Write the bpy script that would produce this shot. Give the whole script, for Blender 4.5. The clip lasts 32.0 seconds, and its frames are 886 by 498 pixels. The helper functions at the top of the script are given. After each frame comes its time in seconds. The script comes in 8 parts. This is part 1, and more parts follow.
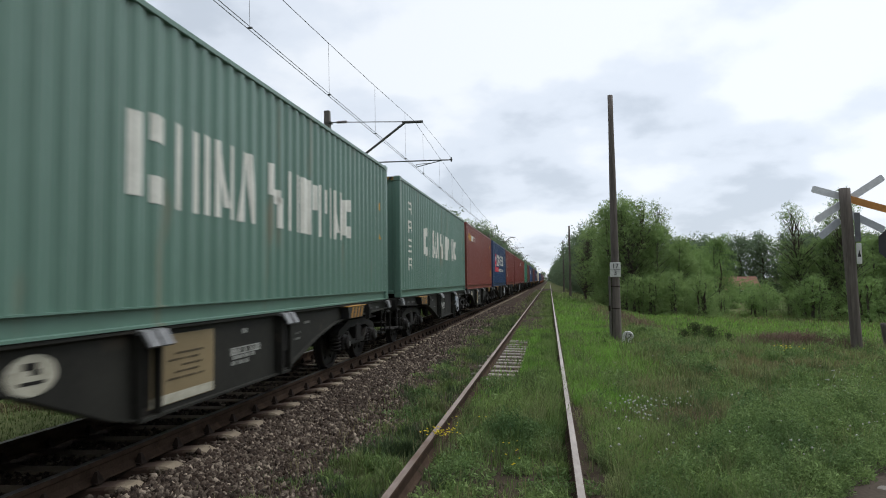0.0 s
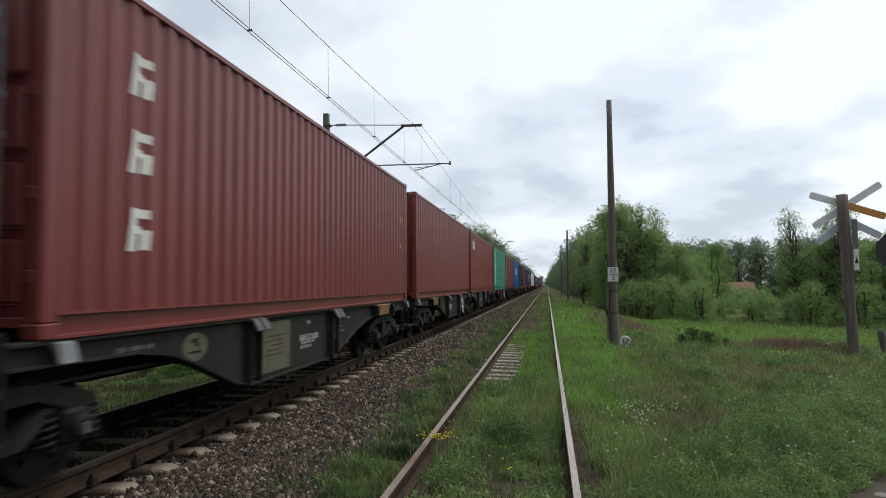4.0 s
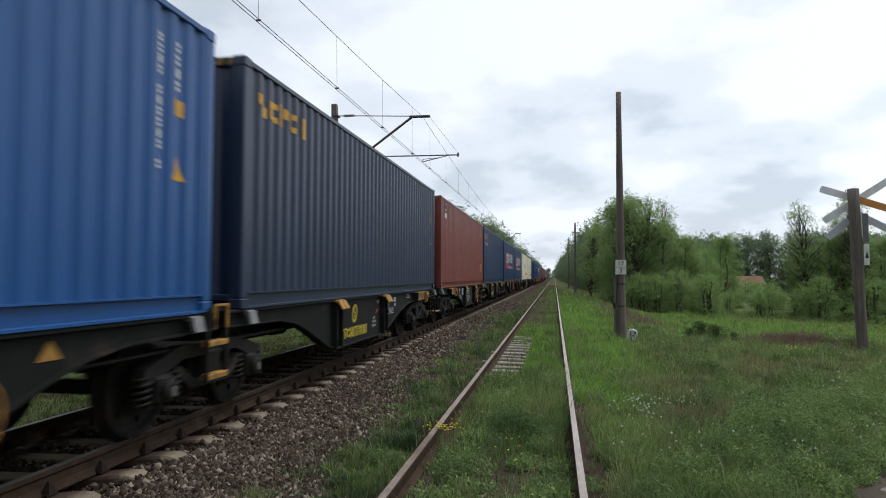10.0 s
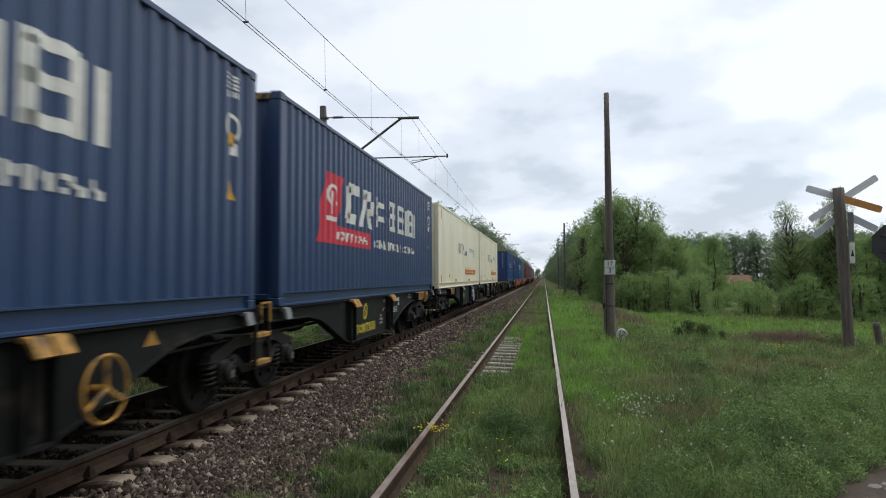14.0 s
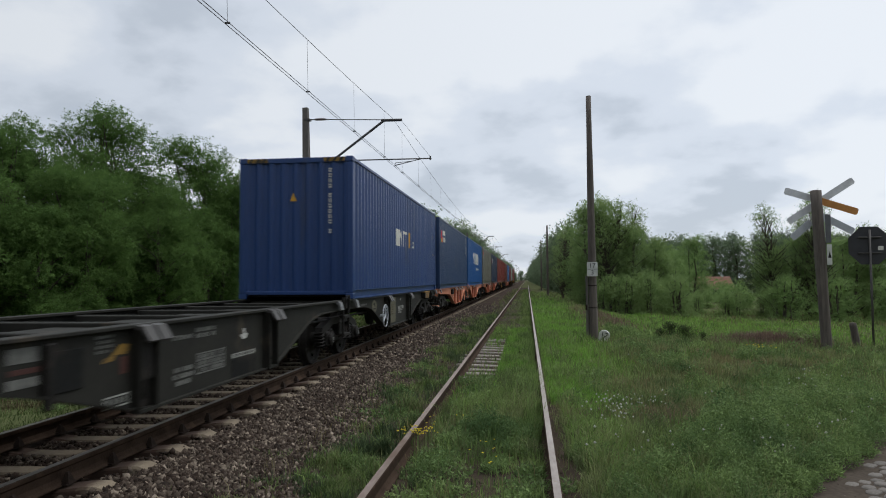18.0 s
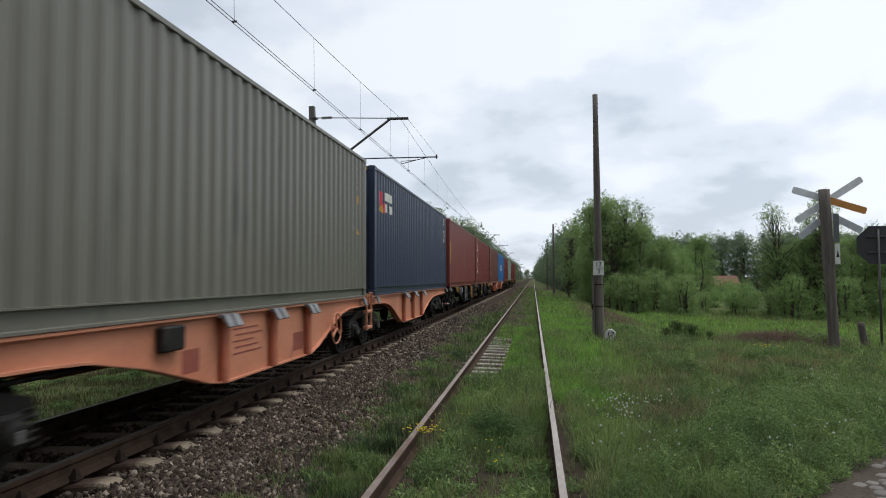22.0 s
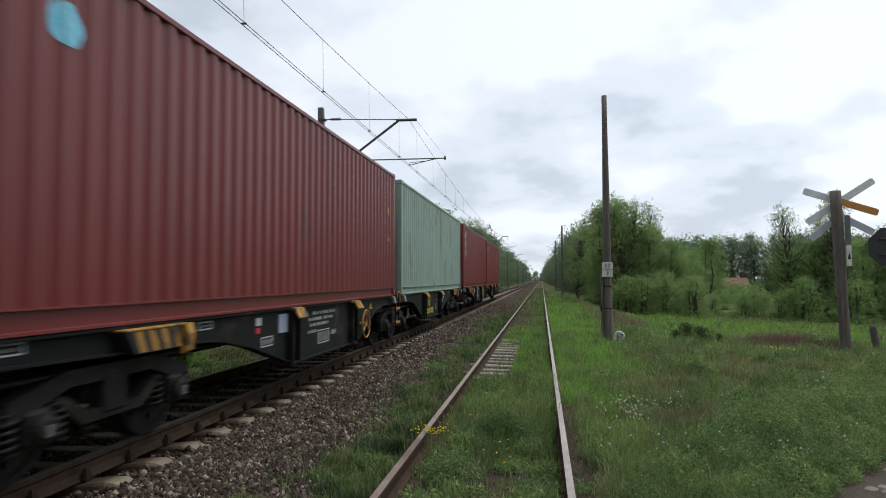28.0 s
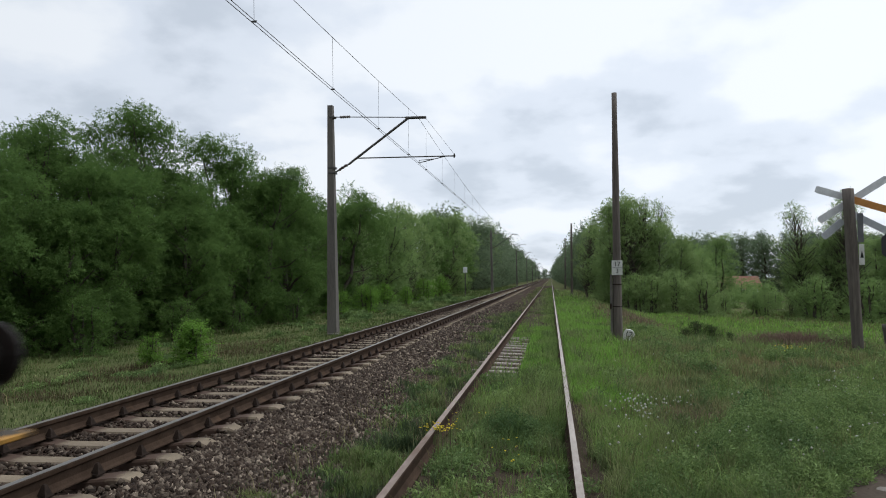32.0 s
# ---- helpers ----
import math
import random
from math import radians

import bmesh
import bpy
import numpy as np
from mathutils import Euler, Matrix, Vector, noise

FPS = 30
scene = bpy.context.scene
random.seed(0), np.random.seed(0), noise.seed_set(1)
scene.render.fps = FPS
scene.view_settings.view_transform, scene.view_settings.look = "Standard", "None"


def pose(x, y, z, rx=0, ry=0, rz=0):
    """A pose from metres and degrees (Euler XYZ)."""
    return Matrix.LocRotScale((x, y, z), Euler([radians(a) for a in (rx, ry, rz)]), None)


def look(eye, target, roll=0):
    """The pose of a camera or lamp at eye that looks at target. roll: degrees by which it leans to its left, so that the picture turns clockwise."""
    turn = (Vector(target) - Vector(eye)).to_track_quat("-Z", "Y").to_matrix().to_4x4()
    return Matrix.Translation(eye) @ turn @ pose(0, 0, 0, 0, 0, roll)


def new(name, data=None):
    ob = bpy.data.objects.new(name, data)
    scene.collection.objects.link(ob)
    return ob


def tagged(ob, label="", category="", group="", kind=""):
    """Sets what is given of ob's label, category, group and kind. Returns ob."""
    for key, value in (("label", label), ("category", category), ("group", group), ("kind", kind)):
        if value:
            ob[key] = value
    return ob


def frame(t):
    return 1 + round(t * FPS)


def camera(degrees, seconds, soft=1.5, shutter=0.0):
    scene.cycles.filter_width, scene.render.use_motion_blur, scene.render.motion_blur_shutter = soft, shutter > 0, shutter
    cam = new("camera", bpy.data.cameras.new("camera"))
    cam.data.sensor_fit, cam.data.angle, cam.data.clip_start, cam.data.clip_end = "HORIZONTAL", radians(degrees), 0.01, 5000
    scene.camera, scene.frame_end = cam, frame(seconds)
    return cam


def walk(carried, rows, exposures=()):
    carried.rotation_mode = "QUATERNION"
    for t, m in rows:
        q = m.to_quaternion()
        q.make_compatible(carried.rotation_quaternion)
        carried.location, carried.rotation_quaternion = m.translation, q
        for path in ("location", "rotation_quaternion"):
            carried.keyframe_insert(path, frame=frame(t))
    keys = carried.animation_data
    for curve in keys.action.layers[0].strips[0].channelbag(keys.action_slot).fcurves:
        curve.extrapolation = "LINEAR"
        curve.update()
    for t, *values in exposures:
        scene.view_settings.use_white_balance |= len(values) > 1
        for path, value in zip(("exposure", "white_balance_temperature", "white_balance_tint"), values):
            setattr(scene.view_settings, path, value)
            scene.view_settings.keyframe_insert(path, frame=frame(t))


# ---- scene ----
# ---- camera: it stands beside the crossing and swings a little ----
EYE = (0.0, 0.0, 1.54)
cam = camera(68.0, 32.0, soft=1.0, shutter=0.25)


def sight(yaw, tilt, lean):
    a, b = radians(yaw), radians(tilt)
    aim = Vector((-math.sin(a) * math.cos(b), math.cos(a) * math.cos(b), math.sin(b)))
    return look(EYE, Vector(EYE) + aim, lean)


# seconds, turn to the left, tilt, lean
VIEW = [
    (0.0, 9.161, 2.772, -0.664),
    (0.5, 9.136, 2.955, -0.471),
    (1.0, 9.062, 3.103, -0.319),
    (1.5, 8.995, 3.144, -0.313),
    (2.0, 8.940, 3.099, -0.393),
    (2.5, 8.953, 3.043, -0.309),
    (3.0, 8.950, 3.052, -0.379),
    (3.5, 8.969, 3.088, -0.338),
    (5.5, 9.095, 2.920, -0.051),
    (6.0, 9.167, 2.816, 0.006),
    (6.5, 9.221, 2.750, 0.051),
    (7.0, 9.294, 2.664, 0.081),
    (7.5, 9.318, 2.578, -0.104),
    (8.0, 9.344, 2.528, -0.098),
    (8.5, 9.393, 2.542, -0.020),
    (9.0, 9.478, 2.505, 0.140),
    (9.5, 9.561, 2.416, 0.290),
    (10.0, 9.639, 2.344, 0.177),
    (10.5, 9.594, 2.303, 0.139),
    (11.0, 9.361, 2.257, 0.091),
    (11.5, 9.157, 2.159, 0.078),
    (12.0, 9.001, 2.142, 0.114),
    (12.5, 9.053, 2.145, 0.214),
    (13.0, 9.091, 2.221, 0.292),
    (13.5, 9.017, 2.313, 0.019),
    (14.0, 8.738, 2.453, -0.243),
    (14.5, 8.391, 2.518, -0.517),
    (16.5, 7.322, 2.682, -0.615),
    (17.0, 7.295, 2.646, -0.464),
    (17.5, 7.292, 2.634, -0.401),
    (18.0, 7.281, 2.641, -0.406),
    (18.5, 7.214, 2.643, -0.522),
    (19.0, 7.146, 2.643, -0.527),
    (19.5, 7.104, 2.639, -0.484),
    (20.0, 7.107, 2.648, -0.299),
    (20.5, 7.141, 2.674, -0.081),
    (21.0, 7.219, 2.653, -0.159),
    (21.5, 7.489, 2.584, -0.162),
    (22.0, 7.804, 2.515, -0.261),
    (22.5, 8.202, 2.405, -0.233),
    (23.0, 8.577, 2.331, -0.060),
    (23.5, 8.844, 2.332, -0.021),
    (24.0, 8.959, 2.371, -0.080),
    (24.5, 9.011, 2.423, -0.225),
    (25.0, 9.011, 2.489, -0.218),
    (25.5, 8.950, 2.550, -0.247),
    (27.5, 8.490, 2.709, -0.026),
    (28.0, 8.535, 2.631, -0.140),
    (28.5, 8.618, 2.507, -0.219),
    (29.0, 8.761, 2.373, -0.127),
    (29.5, 8.861, 2.289, 0.064),
    (30.0, 8.901, 2.330, 0.072),
    (30.5, 9.005, 2.378, 0.108),
    (31.0, 9.080, 2.427, 0.143),
    (31.5, 9.205, 2.443, 0.107),
    (32.0, 9.330, 2.431, 0.000),
]
# the film camera closes a little while pale boxes fill its view
LEVEL = [(0.0, -0.10), (6.0, -0.10), (12.0, -0.03), (14.5, -0.12), (16.5, -0.38), (17.5, -0.42), (18.0, -0.33), (19.5, -0.15), (20.5, -0.19), (22.0, -0.14), (23.0, -0.08), (25.0, -0.03), (28.0, -0.08), (32.0, -0.12)]
walk(cam, [(t, sight(a, b, c)) for t, a, b, c in VIEW], [(t, e, 6280, 9) for t, e in LEVEL])

# ---- light: overcast sky, brighter to the right of the line ----
def make_world():
    w = bpy.data.worlds.new("overcast_sky")
    w.use_nodes = True
    nt = w.node_tree
    nt.nodes.clear()
    N, L = nt.nodes.new, nt.links.new
    out, bg = N("ShaderNodeOutputWorld"), N("ShaderNodeBackground")
    sky = N("ShaderNodeTexSky")
    sky.sky_type, sky.sun_disc = "NISHITA", False
    sky.sun_elevation, sky.sun_rotation = radians(66), radians(62)
    dim = N("ShaderNodeMix")
    dim.data_type, dim.blend_type = "RGBA", "MULTIPLY"
    dim.inputs[0].default_value = 1
    dim.inputs[7].default_value = (0.11, 0.11, 0.11, 1)
    L(sky.outputs[0], dim.inputs[6])
    tc = N("ShaderNodeTexCoord")
    sep = N("ShaderNodeSeparateXYZ")
    L(tc.outputs["Generated"], sep.inputs[0])
    lift = N("ShaderNodeMath")
    lift.operation = "ADD"
    lift.inputs[1].default_value = 0.34
    L(sep.outputs[2], lift.inputs[0])
    lo = N("ShaderNodeMath")
    lo.operation = "MAXIMUM"
    lo.inputs[1].default_value = 0.08
    L(lift.outputs[0], lo.inputs[0])
    flat = N("ShaderNodeVectorMath")
    flat.operation = "DIVIDE"
    L(tc.outputs["Generated"], flat.inputs[0])
    L(lo.outputs[0], flat.inputs[1])
    n1, n2 = N("ShaderNodeTexNoise"), N("ShaderNodeTexNoise")
    for n, s, d, r in ((n1, 2.7, 7, 0.50), (n2, 1.25, 4, 0.45)):
        n.inputs["Scale"].default_value, n.inputs["Detail"].default_value, n.inputs["Roughness"].default_value = s, d, r
        L(flat.outputs[0], n.inputs["Vector"])
    mx = N("ShaderNodeMath")
    mx.operation = "MULTIPLY_ADD"
    mx.inputs[1].default_value = 0.55
    L(n1.outputs[0], mx.inputs[0])
    half = N("ShaderNodeMath")
    half.operation = "MULTIPLY"
    half.inputs[1].default_value = 0.5
    L(n2.outputs[0], half.inputs[0])
    L(half.outputs[0], mx.inputs[2])
    ramp = N("ShaderNodeValToRGB")
    ramp.color_ramp.interpolation = "EASE"
    e = ramp.color_ramp.elements
    e[0].position, e[0].color = 0.42, (0.70, 0.755, 0.835, 1)
    e[1].position, e[1].color = 0.585, (1.06, 1.085, 1.12, 1)
    m = e.new(0.50)
    m.color = (0.89, 0.94, 1.02, 1)
    L(mx.outputs[0], ramp.inputs[0])
    mix = N("ShaderNodeMix")
    mix.data_type = "RGBA"
    mix.inputs[0].default_value = 0.92
    L(dim.outputs[2], mix.inputs[6])
    L(ramp.outputs[0], mix.inputs[7])
    # the overcast is brighter ahead, where the sun stands behind it
    side = N("ShaderNodeVectorMath")
    side.operation = "DOT_PRODUCT"
    side.inputs[1].default_value = (0.55, 0.70, 0.45)
    L(tc.outputs["Generated"], side.inputs[0])
    fall = N("ShaderNodeMath")
    fall.operation = "MULTIPLY_ADD"
    fall.inputs[1].default_value, fall.inputs[2].default_value = 0.20, 0.86
    L(side.outputs["Value"], fall.inputs[0])
    L(fall.outputs[0], bg.inputs[1])
    L(mix.outputs[2], bg.inputs[0])
    L(bg.outputs[0], out.inputs[0])
    scene.world = w


make_world()
sun = new("sun", bpy.data.lights.new("sun", "SUN"))
sun.data.energy, sun.data.angle, sun.data.color = 2.25, radians(40), (1.0, 0.985, 0.96)
sun.matrix_world = look((0, 0, 0), (-math.sin(radians(62)) * math.cos(radians(66)), -math.cos(radians(62)) * math.cos(radians(66)), -math.sin(radians(66))))

# ---- materials ----
def material(name, colour, dark=None, scale=3.0, fine=40.0, rough=0.7, metal=0.0, bump=0.15, depth=0.01, vary=0.0, island=0.0,
             stain=None, stain_scale=1.2, stain_from=0.58, stretch=(1, 1, 1), spec=0.4, coat=0.0, through_light=0.0):
    """Two scales of colour noise, optional stains, bump, and variation from piece to piece."""
    m = bpy.data.materials.new(name)
    m.use_nodes = True
    nt = m.node_tree
    N, L = nt.nodes.new, nt.links.new
    b = nt.nodes["Principled BSDF"]
    dark = dark or tuple(c * 0.72 for c in colour)
    tc, mp = N("ShaderNodeTexCoord"), N("ShaderNodeMapping")
    mp.inputs["Scale"].default_value = stretch
    L(tc.outputs["Object"], mp.inputs[0])
    big, small = N("ShaderNodeTexNoise"), N("ShaderNodeTexNoise")
    for n, s, d in ((big, scale, 4), (small, fine, 3)):
        n.inputs["Scale"].default_value, n.inputs["Detail"].default_value = s, d
        L(mp.outputs[0], n.inputs["Vector"])
    both = N("ShaderNodeMath")
    both.operation = "MULTIPLY_ADD"
    both.inputs[1].default_value = 0.6
    L(big.outputs[0], both.inputs[0])
    part_ = N("ShaderNodeMath")
    part_.operation = "MULTIPLY"
    part_.inputs[1].default_value = 0.4
    L(small.outputs[0], part_.inputs[0])
    L(part_.outputs[0], both.inputs[2])
    ramp = N("ShaderNodeValToRGB")
    e = ramp.color_ramp.elements
    e[0].position, e[0].color = 0.33, (*dark, 1)
    e[1].position, e[1].color = 0.66, (*colour, 1)
    L(both.outputs[0], ramp.inputs[0])
    col = ramp.outputs[0]
    if stain:
        sn = N("ShaderNodeTexNoise")
        sn.inputs["Scale"].default_value, sn.inputs["Detail"].default_value = stain_scale, 6
        L(mp.outputs[0], sn.inputs["Vector"])
        sr = N("ShaderNodeValToRGB")
        sr.color_ramp.elements[0].position, sr.color_ramp.elements[0].color = stain_from, (0, 0, 0, 1)
        sr.color_ramp.elements[1].position, sr.color_ramp.elements[1].color = min(0.98, stain_from + 0.14), (1, 1, 1, 1)
        L(sn.outputs[0], sr.inputs[0])
        mx = N("ShaderNodeMix")
        mx.data_type = "RGBA"
        mx.inputs[7].default_value = (*stain, 1)
        L(sr.outputs[0], mx.inputs[0])
        L(col, mx.inputs[6])
        col = mx.outputs[2]
    if vary or island:
        src = N("ShaderNodeNewGeometry").outputs["Random Per Island"] if island else N("ShaderNodeObjectInfo").outputs["Random"]
        k = island or vary
        mr = N("ShaderNodeMapRange")
        mr.inputs["To Min"].default_value, mr.inputs["To Max"].default_value = 1 - k, 1 + k
        L(src, mr.inputs["Value"])
        hs = N("ShaderNodeHueSaturation")
        L(mr.outputs[0], hs.inputs["Value"])
        L(col, hs.inputs["Color"])
        col = hs.outputs[0]
    L(col, b.inputs["Base Color"])
    b.inputs["Roughness"].default_value, b.inputs["Metallic"].default_value = rough, metal
    b.inputs["Specular IOR Level"].default_value = spec
    b.inputs["Coat Weight"].default_value = coat
    if bump:
        bp = N("ShaderNodeBump")
        bp.inputs["Strength"].default_value, bp.inputs["Distance"].default_value = bump, depth
        L(both.outputs[0], bp.inputs["Height"])
        L(bp.outputs[0], b.inputs["Normal"])
    if through_light:
        tr = N("ShaderNodeBsdfTranslucent")
        L(col, tr.inputs["Color"])
        add = N("ShaderNodeMixShader")
        add.inputs[0].default_value = through_light
        L(b.outputs[0], add.inputs[1])
        L(tr.outputs[0], add.inputs[2])
        L(add.outputs[0], nt.nodes["Material Output"].inputs["Surface"])
    return m


def paint(name, colour, worn=None):
    colour = tuple(c * 0.86 for c in colour)
    return material(name, colour, tuple(c * 0.82 for c in colour), scale=1.1, fine=16.0, rough=0.38, bump=0.05, stain=worn or tuple(c * 0.45 + 0.03 for c in colour),
                    stain_scale=2.6, stain_from=0.61, stretch=(1, 1, 0.16), spec=0.45)


M = {
    "green": paint("sea_green_paint", (0.150, 0.262, 0.205), (0.20, 0.19, 0.13)),
    "jade": paint("jade_green_paint", (0.078, 0.325, 0.215), (0.10, 0.10, 0.06)),
    "pale_green": material("pale_green_rusted_paint", (0.270, 0.365, 0.305), (0.215, 0.300, 0.245), scale=1.1, fine=16, rough=0.55, bump=0.06, stain=(0.190, 0.185, 0.115), stain_scale=4.5, stain_from=0.56, stretch=(1, 1, 0.30)),
    "red": paint("oxide_red_paint", (0.235, 0.052, 0.043)),
    "orange_red": paint("faded_red_paint", (0.240, 0.058, 0.043)),
    "brown": paint("brown_red_paint", (0.195, 0.063, 0.048)),
    "maroon": paint("maroon_paint", (0.202, 0.035, 0.032)),
    "navy": paint("navy_paint", (0.029, 0.062, 0.149)),
    "dark_navy": paint("dark_navy_paint", (0.022, 0.047, 0.115)),
    "unit_blue": paint("ultramarine_paint", (0.024, 0.064, 0.209)),
    "blue": paint("bright_blue_paint", (0.020, 0.105, 0.327)),
    "sky_blue": paint("light_blue_paint", (0.028, 0.168, 0.437)),
    "slate": paint("slate_paint", (0.031, 0.046, 0.090)),
    "grey": paint("khaki_grey_paint", (0.194, 0.186, 0.148)),
    "cream": paint("cream_paint", (0.97, 0.91, 0.685), (0.62, 0.56, 0.40)),
    "wagon_black": material("grey_black_frame_paint", (0.014, 0.0145, 0.014), (0.008, 0.008, 0.0075), scale=1.5, fine=18, spec=0.15, rough=0.62, bump=0.1, stain=(0.045, 0.036, 0.028), stain_scale=2.2, stain_from=0.6),
    "wagon_olive": material("olive_frame_paint", (0.031, 0.030, 0.025), (0.018, 0.0175, 0.015), scale=1.5, fine=18, spec=0.15, rough=0.65, bump=0.1, stain=(0.06, 0.048, 0.036), stain_scale=2.2, stain_from=0.62),
    "wagon_orange": material("orange_frame_paint", (0.58, 0.245, 0.140), (0.44, 0.165, 0.09), scale=1.2, fine=14, rough=0.55, bump=0.08, stain=(0.20, 0.09, 0.06), stain_scale=1.8, stain_from=0.63),
    "iron": material("greasy_cast_iron", (0.022, 0.0195, 0.017), (0.009, 0.008, 0.007), scale=5, fine=40, spec=0.2, rough=0.7, bump=0.25, stain=(0.040, 0.032, 0.026), stain_scale=5),
    "white": material("white_lettering", (0.80, 0.785, 0.71), (0.60, 0.59, 0.52), scale=2, fine=20, rough=0.6, bump=0.0),
    "stencil_white": material("white_stencil_paint", (0.62, 0.61, 0.57), (0.36, 0.355, 0.33), scale=6, fine=30, rough=0.6, bump=0.0),
    "stencil_pale": material("pale_stencil_paint", (0.42, 0.42, 0.38), (0.16, 0.16, 0.145), scale=5, fine=30, rough=0.7, bump=0.0),
    "dirty_white": material("dirty_white_plate", (0.50, 0.475, 0.38), (0.32, 0.30, 0.23), scale=6, fine=30, rough=0.7, bump=0.02, stain=(0.16, 0.14, 0.09), stain_scale=7, stain_from=0.6),
    "faint": material("faint_brown_writing", (0.105, 0.080, 0.045), rough=0.7, bump=0.0),
    "stencil": material("grey_stencil_paint", (0.20, 0.20, 0.18), (0.07, 0.07, 0.065), scale=5, fine=30, rough=0.7, bump=0.0),
    "grey_steel": material("worn_grey_steel", (0.24, 0.24, 0.24), (0.12, 0.12, 0.12), scale=8, rough=0.5, metal=0.3, bump=0.1),
    "tan": material("tan_panel", (0.25, 0.19, 0.10), (0.18, 0.135, 0.07), scale=3, rough=0.6, bump=0.02),
    "yellow": material("signal_yellow", (0.66, 0.36, 0.03), (0.48, 0.25, 0.03), scale=6, rough=0.5, bump=0.05, stain=(0.14, 0.10, 0.05), stain_scale=6, stain_from=0.6),
    "worn_yellow": material("dirty_worn_yellow", (0.50, 0.26, 0.035), (0.26, 0.13, 0.03), scale=5, fine=30, rough=0.65, bump=0.08, stain=(0.045, 0.035, 0.025), stain_scale=5, stain_from=0.5),
    "lemon": material("lemon_yellow_paint", (0.58, 0.47, 0.04), (0.40, 0.32, 0.03), scale=5, rough=0.6, bump=0.02),
    "grimy_yellow": material("grimy_yellow_paint", (0.34, 0.20, 0.03), (0.13, 0.08, 0.025), scale=5, fine=30, rough=0.7, bump=0.05, stain=(0.04, 0.03, 0.022), stain_scale=6, stain_from=0.5),
    "dim_plate": material("grimy_plate", (0.135, 0.125, 0.075), (0.07, 0.065, 0.042), scale=6, rough=0.7, bump=0.02),
    "rust_post": material("rusted_post_paint", (0.17, 0.115, 0.075), (0.085, 0.085, 0.055), scale=4, fine=20, rough=0.75, bump=0.15, stain=(0.06, 0.16, 0.11), stain_scale=4, stain_from=0.55, stretch=(1, 1, 0.3)),
    # stakes of the orange frames: their shaded face put into a darker red
    "stake_red": material("shaded_orange_stake", (0.44, 0.135, 0.07), (0.33, 0.095, 0.05), scale=4, rough=0.6, bump=0.03),
    "stake_dull": material("dull_red_patch", (0.085, 0.030, 0.022), (0.045, 0.018, 0.014), scale=4, rough=0.7, bump=0.03),
    "patch_red": material("brick_red_patch", (0.30, 0.085, 0.055), (0.22, 0.06, 0.04), scale=4, rough=0.6, bump=0.03),
    "black": material("black_lettering", (0.02, 0.02, 0.02), rough=0.6, bump=0.0),
    "sign_red": material("sign_red", (0.62, 0.035, 0.060), (0.5, 0.03, 0.05), rough=0.5, bump=0.02),
    "orange": material("orange_lettering", (0.68, 0.20, 0.035), rough=0.5, bump=0.0),
    "deep_blue": material("blue_lettering", (0.03, 0.06, 0.22), rough=0.5, bump=0.0),
    "grey_blue": material("grey_blue_lettering", (0.33, 0.38, 0.46), rough=0.5, bump=0.0),
    "teal": material("teal_sticker", (0.10, 0.42, 0.60), (0.3, 0.6, 0.7), scale=9, rough=0.5, bump=0.0),
    "rail": material("rusty_rail_steel", (0.066, 0.044, 0.031), (0.032, 0.021, 0.015), scale=6, fine=60, rough=0.9, bump=0.2, spec=0.06, stain=(0.085, 0.054, 0.036), stain_scale=4),
    "rail_top": material("running_surface", (0.24, 0.225, 0.21), (0.16, 0.15, 0.14), rough=0.42, metal=0.7, scale=3, bump=0.03, stretch=(1, 0.1, 1)),
    # running surface of the siding's right-hand rail, paler than the left
    "rail_top_pale": material("paler_running_surface", (0.42, 0.375, 0.34), (0.24, 0.20, 0.175), rough=0.5, metal=0.4, scale=3, fine=30, bump=0.08, stain=(0.20, 0.14, 0.10), stain_scale=5, stain_from=0.62, stretch=(1, 0.25, 1)),
    "rail_top_old": material("dull_running_surface", (0.30, 0.24, 0.21), (0.19, 0.145, 0.12), rough=0.6, metal=0.35, scale=3, fine=30, bump=0.08, stain=(0.13, 0.085, 0.06), stain_scale=5, stretch=(1, 0.25, 1)),
    "sleeper": material("concrete_sleeper", (0.215, 0.173, 0.120), (0.118, 0.091, 0.064), scale=3, fine=45, rough=0.9, bump=0.3, stain=(0.10, 0.074, 0.054), stain_scale=2.5, vary=0.12),
    "old_sleeper": material("weathered_sleeper", (0.29, 0.26, 0.225), (0.15, 0.13, 0.11), scale=4, fine=45, rough=0.9, bump=0.35, stain=(0.10, 0.11, 0.05), stain_scale=3, vary=0.2),
    "clip": material("rusty_fastening", (0.034, 0.023, 0.017), (0.015, 0.010, 0.008), rough=0.85, spec=0.15, scale=10, bump=0.2),
    "bed": material("ballast_bed", (0.056, 0.037, 0.027), (0.022, 0.014, 0.010), spec=0.1, scale=14, fine=60, rough=0.95, bump=0.8, depth=0.04, stain=(0.085, 0.085, 0.045), stain_scale=0.8),
    "mast": material("weathered_mast_concrete", (0.165, 0.150, 0.135), (0.090, 0.080, 0.072), scale=2.0, fine=30, rough=0.85, bump=0.2, stretch=(1, 1, 0.2)),
    "timber": material("weathered_timber", (0.165, 0.140, 0.122), (0.066, 0.055, 0.047), scale=7, fine=40, rough=0.88, bump=0.4, stretch=(1, 1, 0.08)),
    "tube": material("painted_steel_tube", (0.090, 0.085, 0.080), rough=0.55, metal=0.3, bump=0.05),
    "wire": material("copper_wire", (0.075, 0.072, 0.070), rough=0.5, metal=0.5, bump=0.0),
    "insulator": material("brown_porcelain", (0.075, 0.050, 0.040), rough=0.2, bump=0.0, coat=0.4),
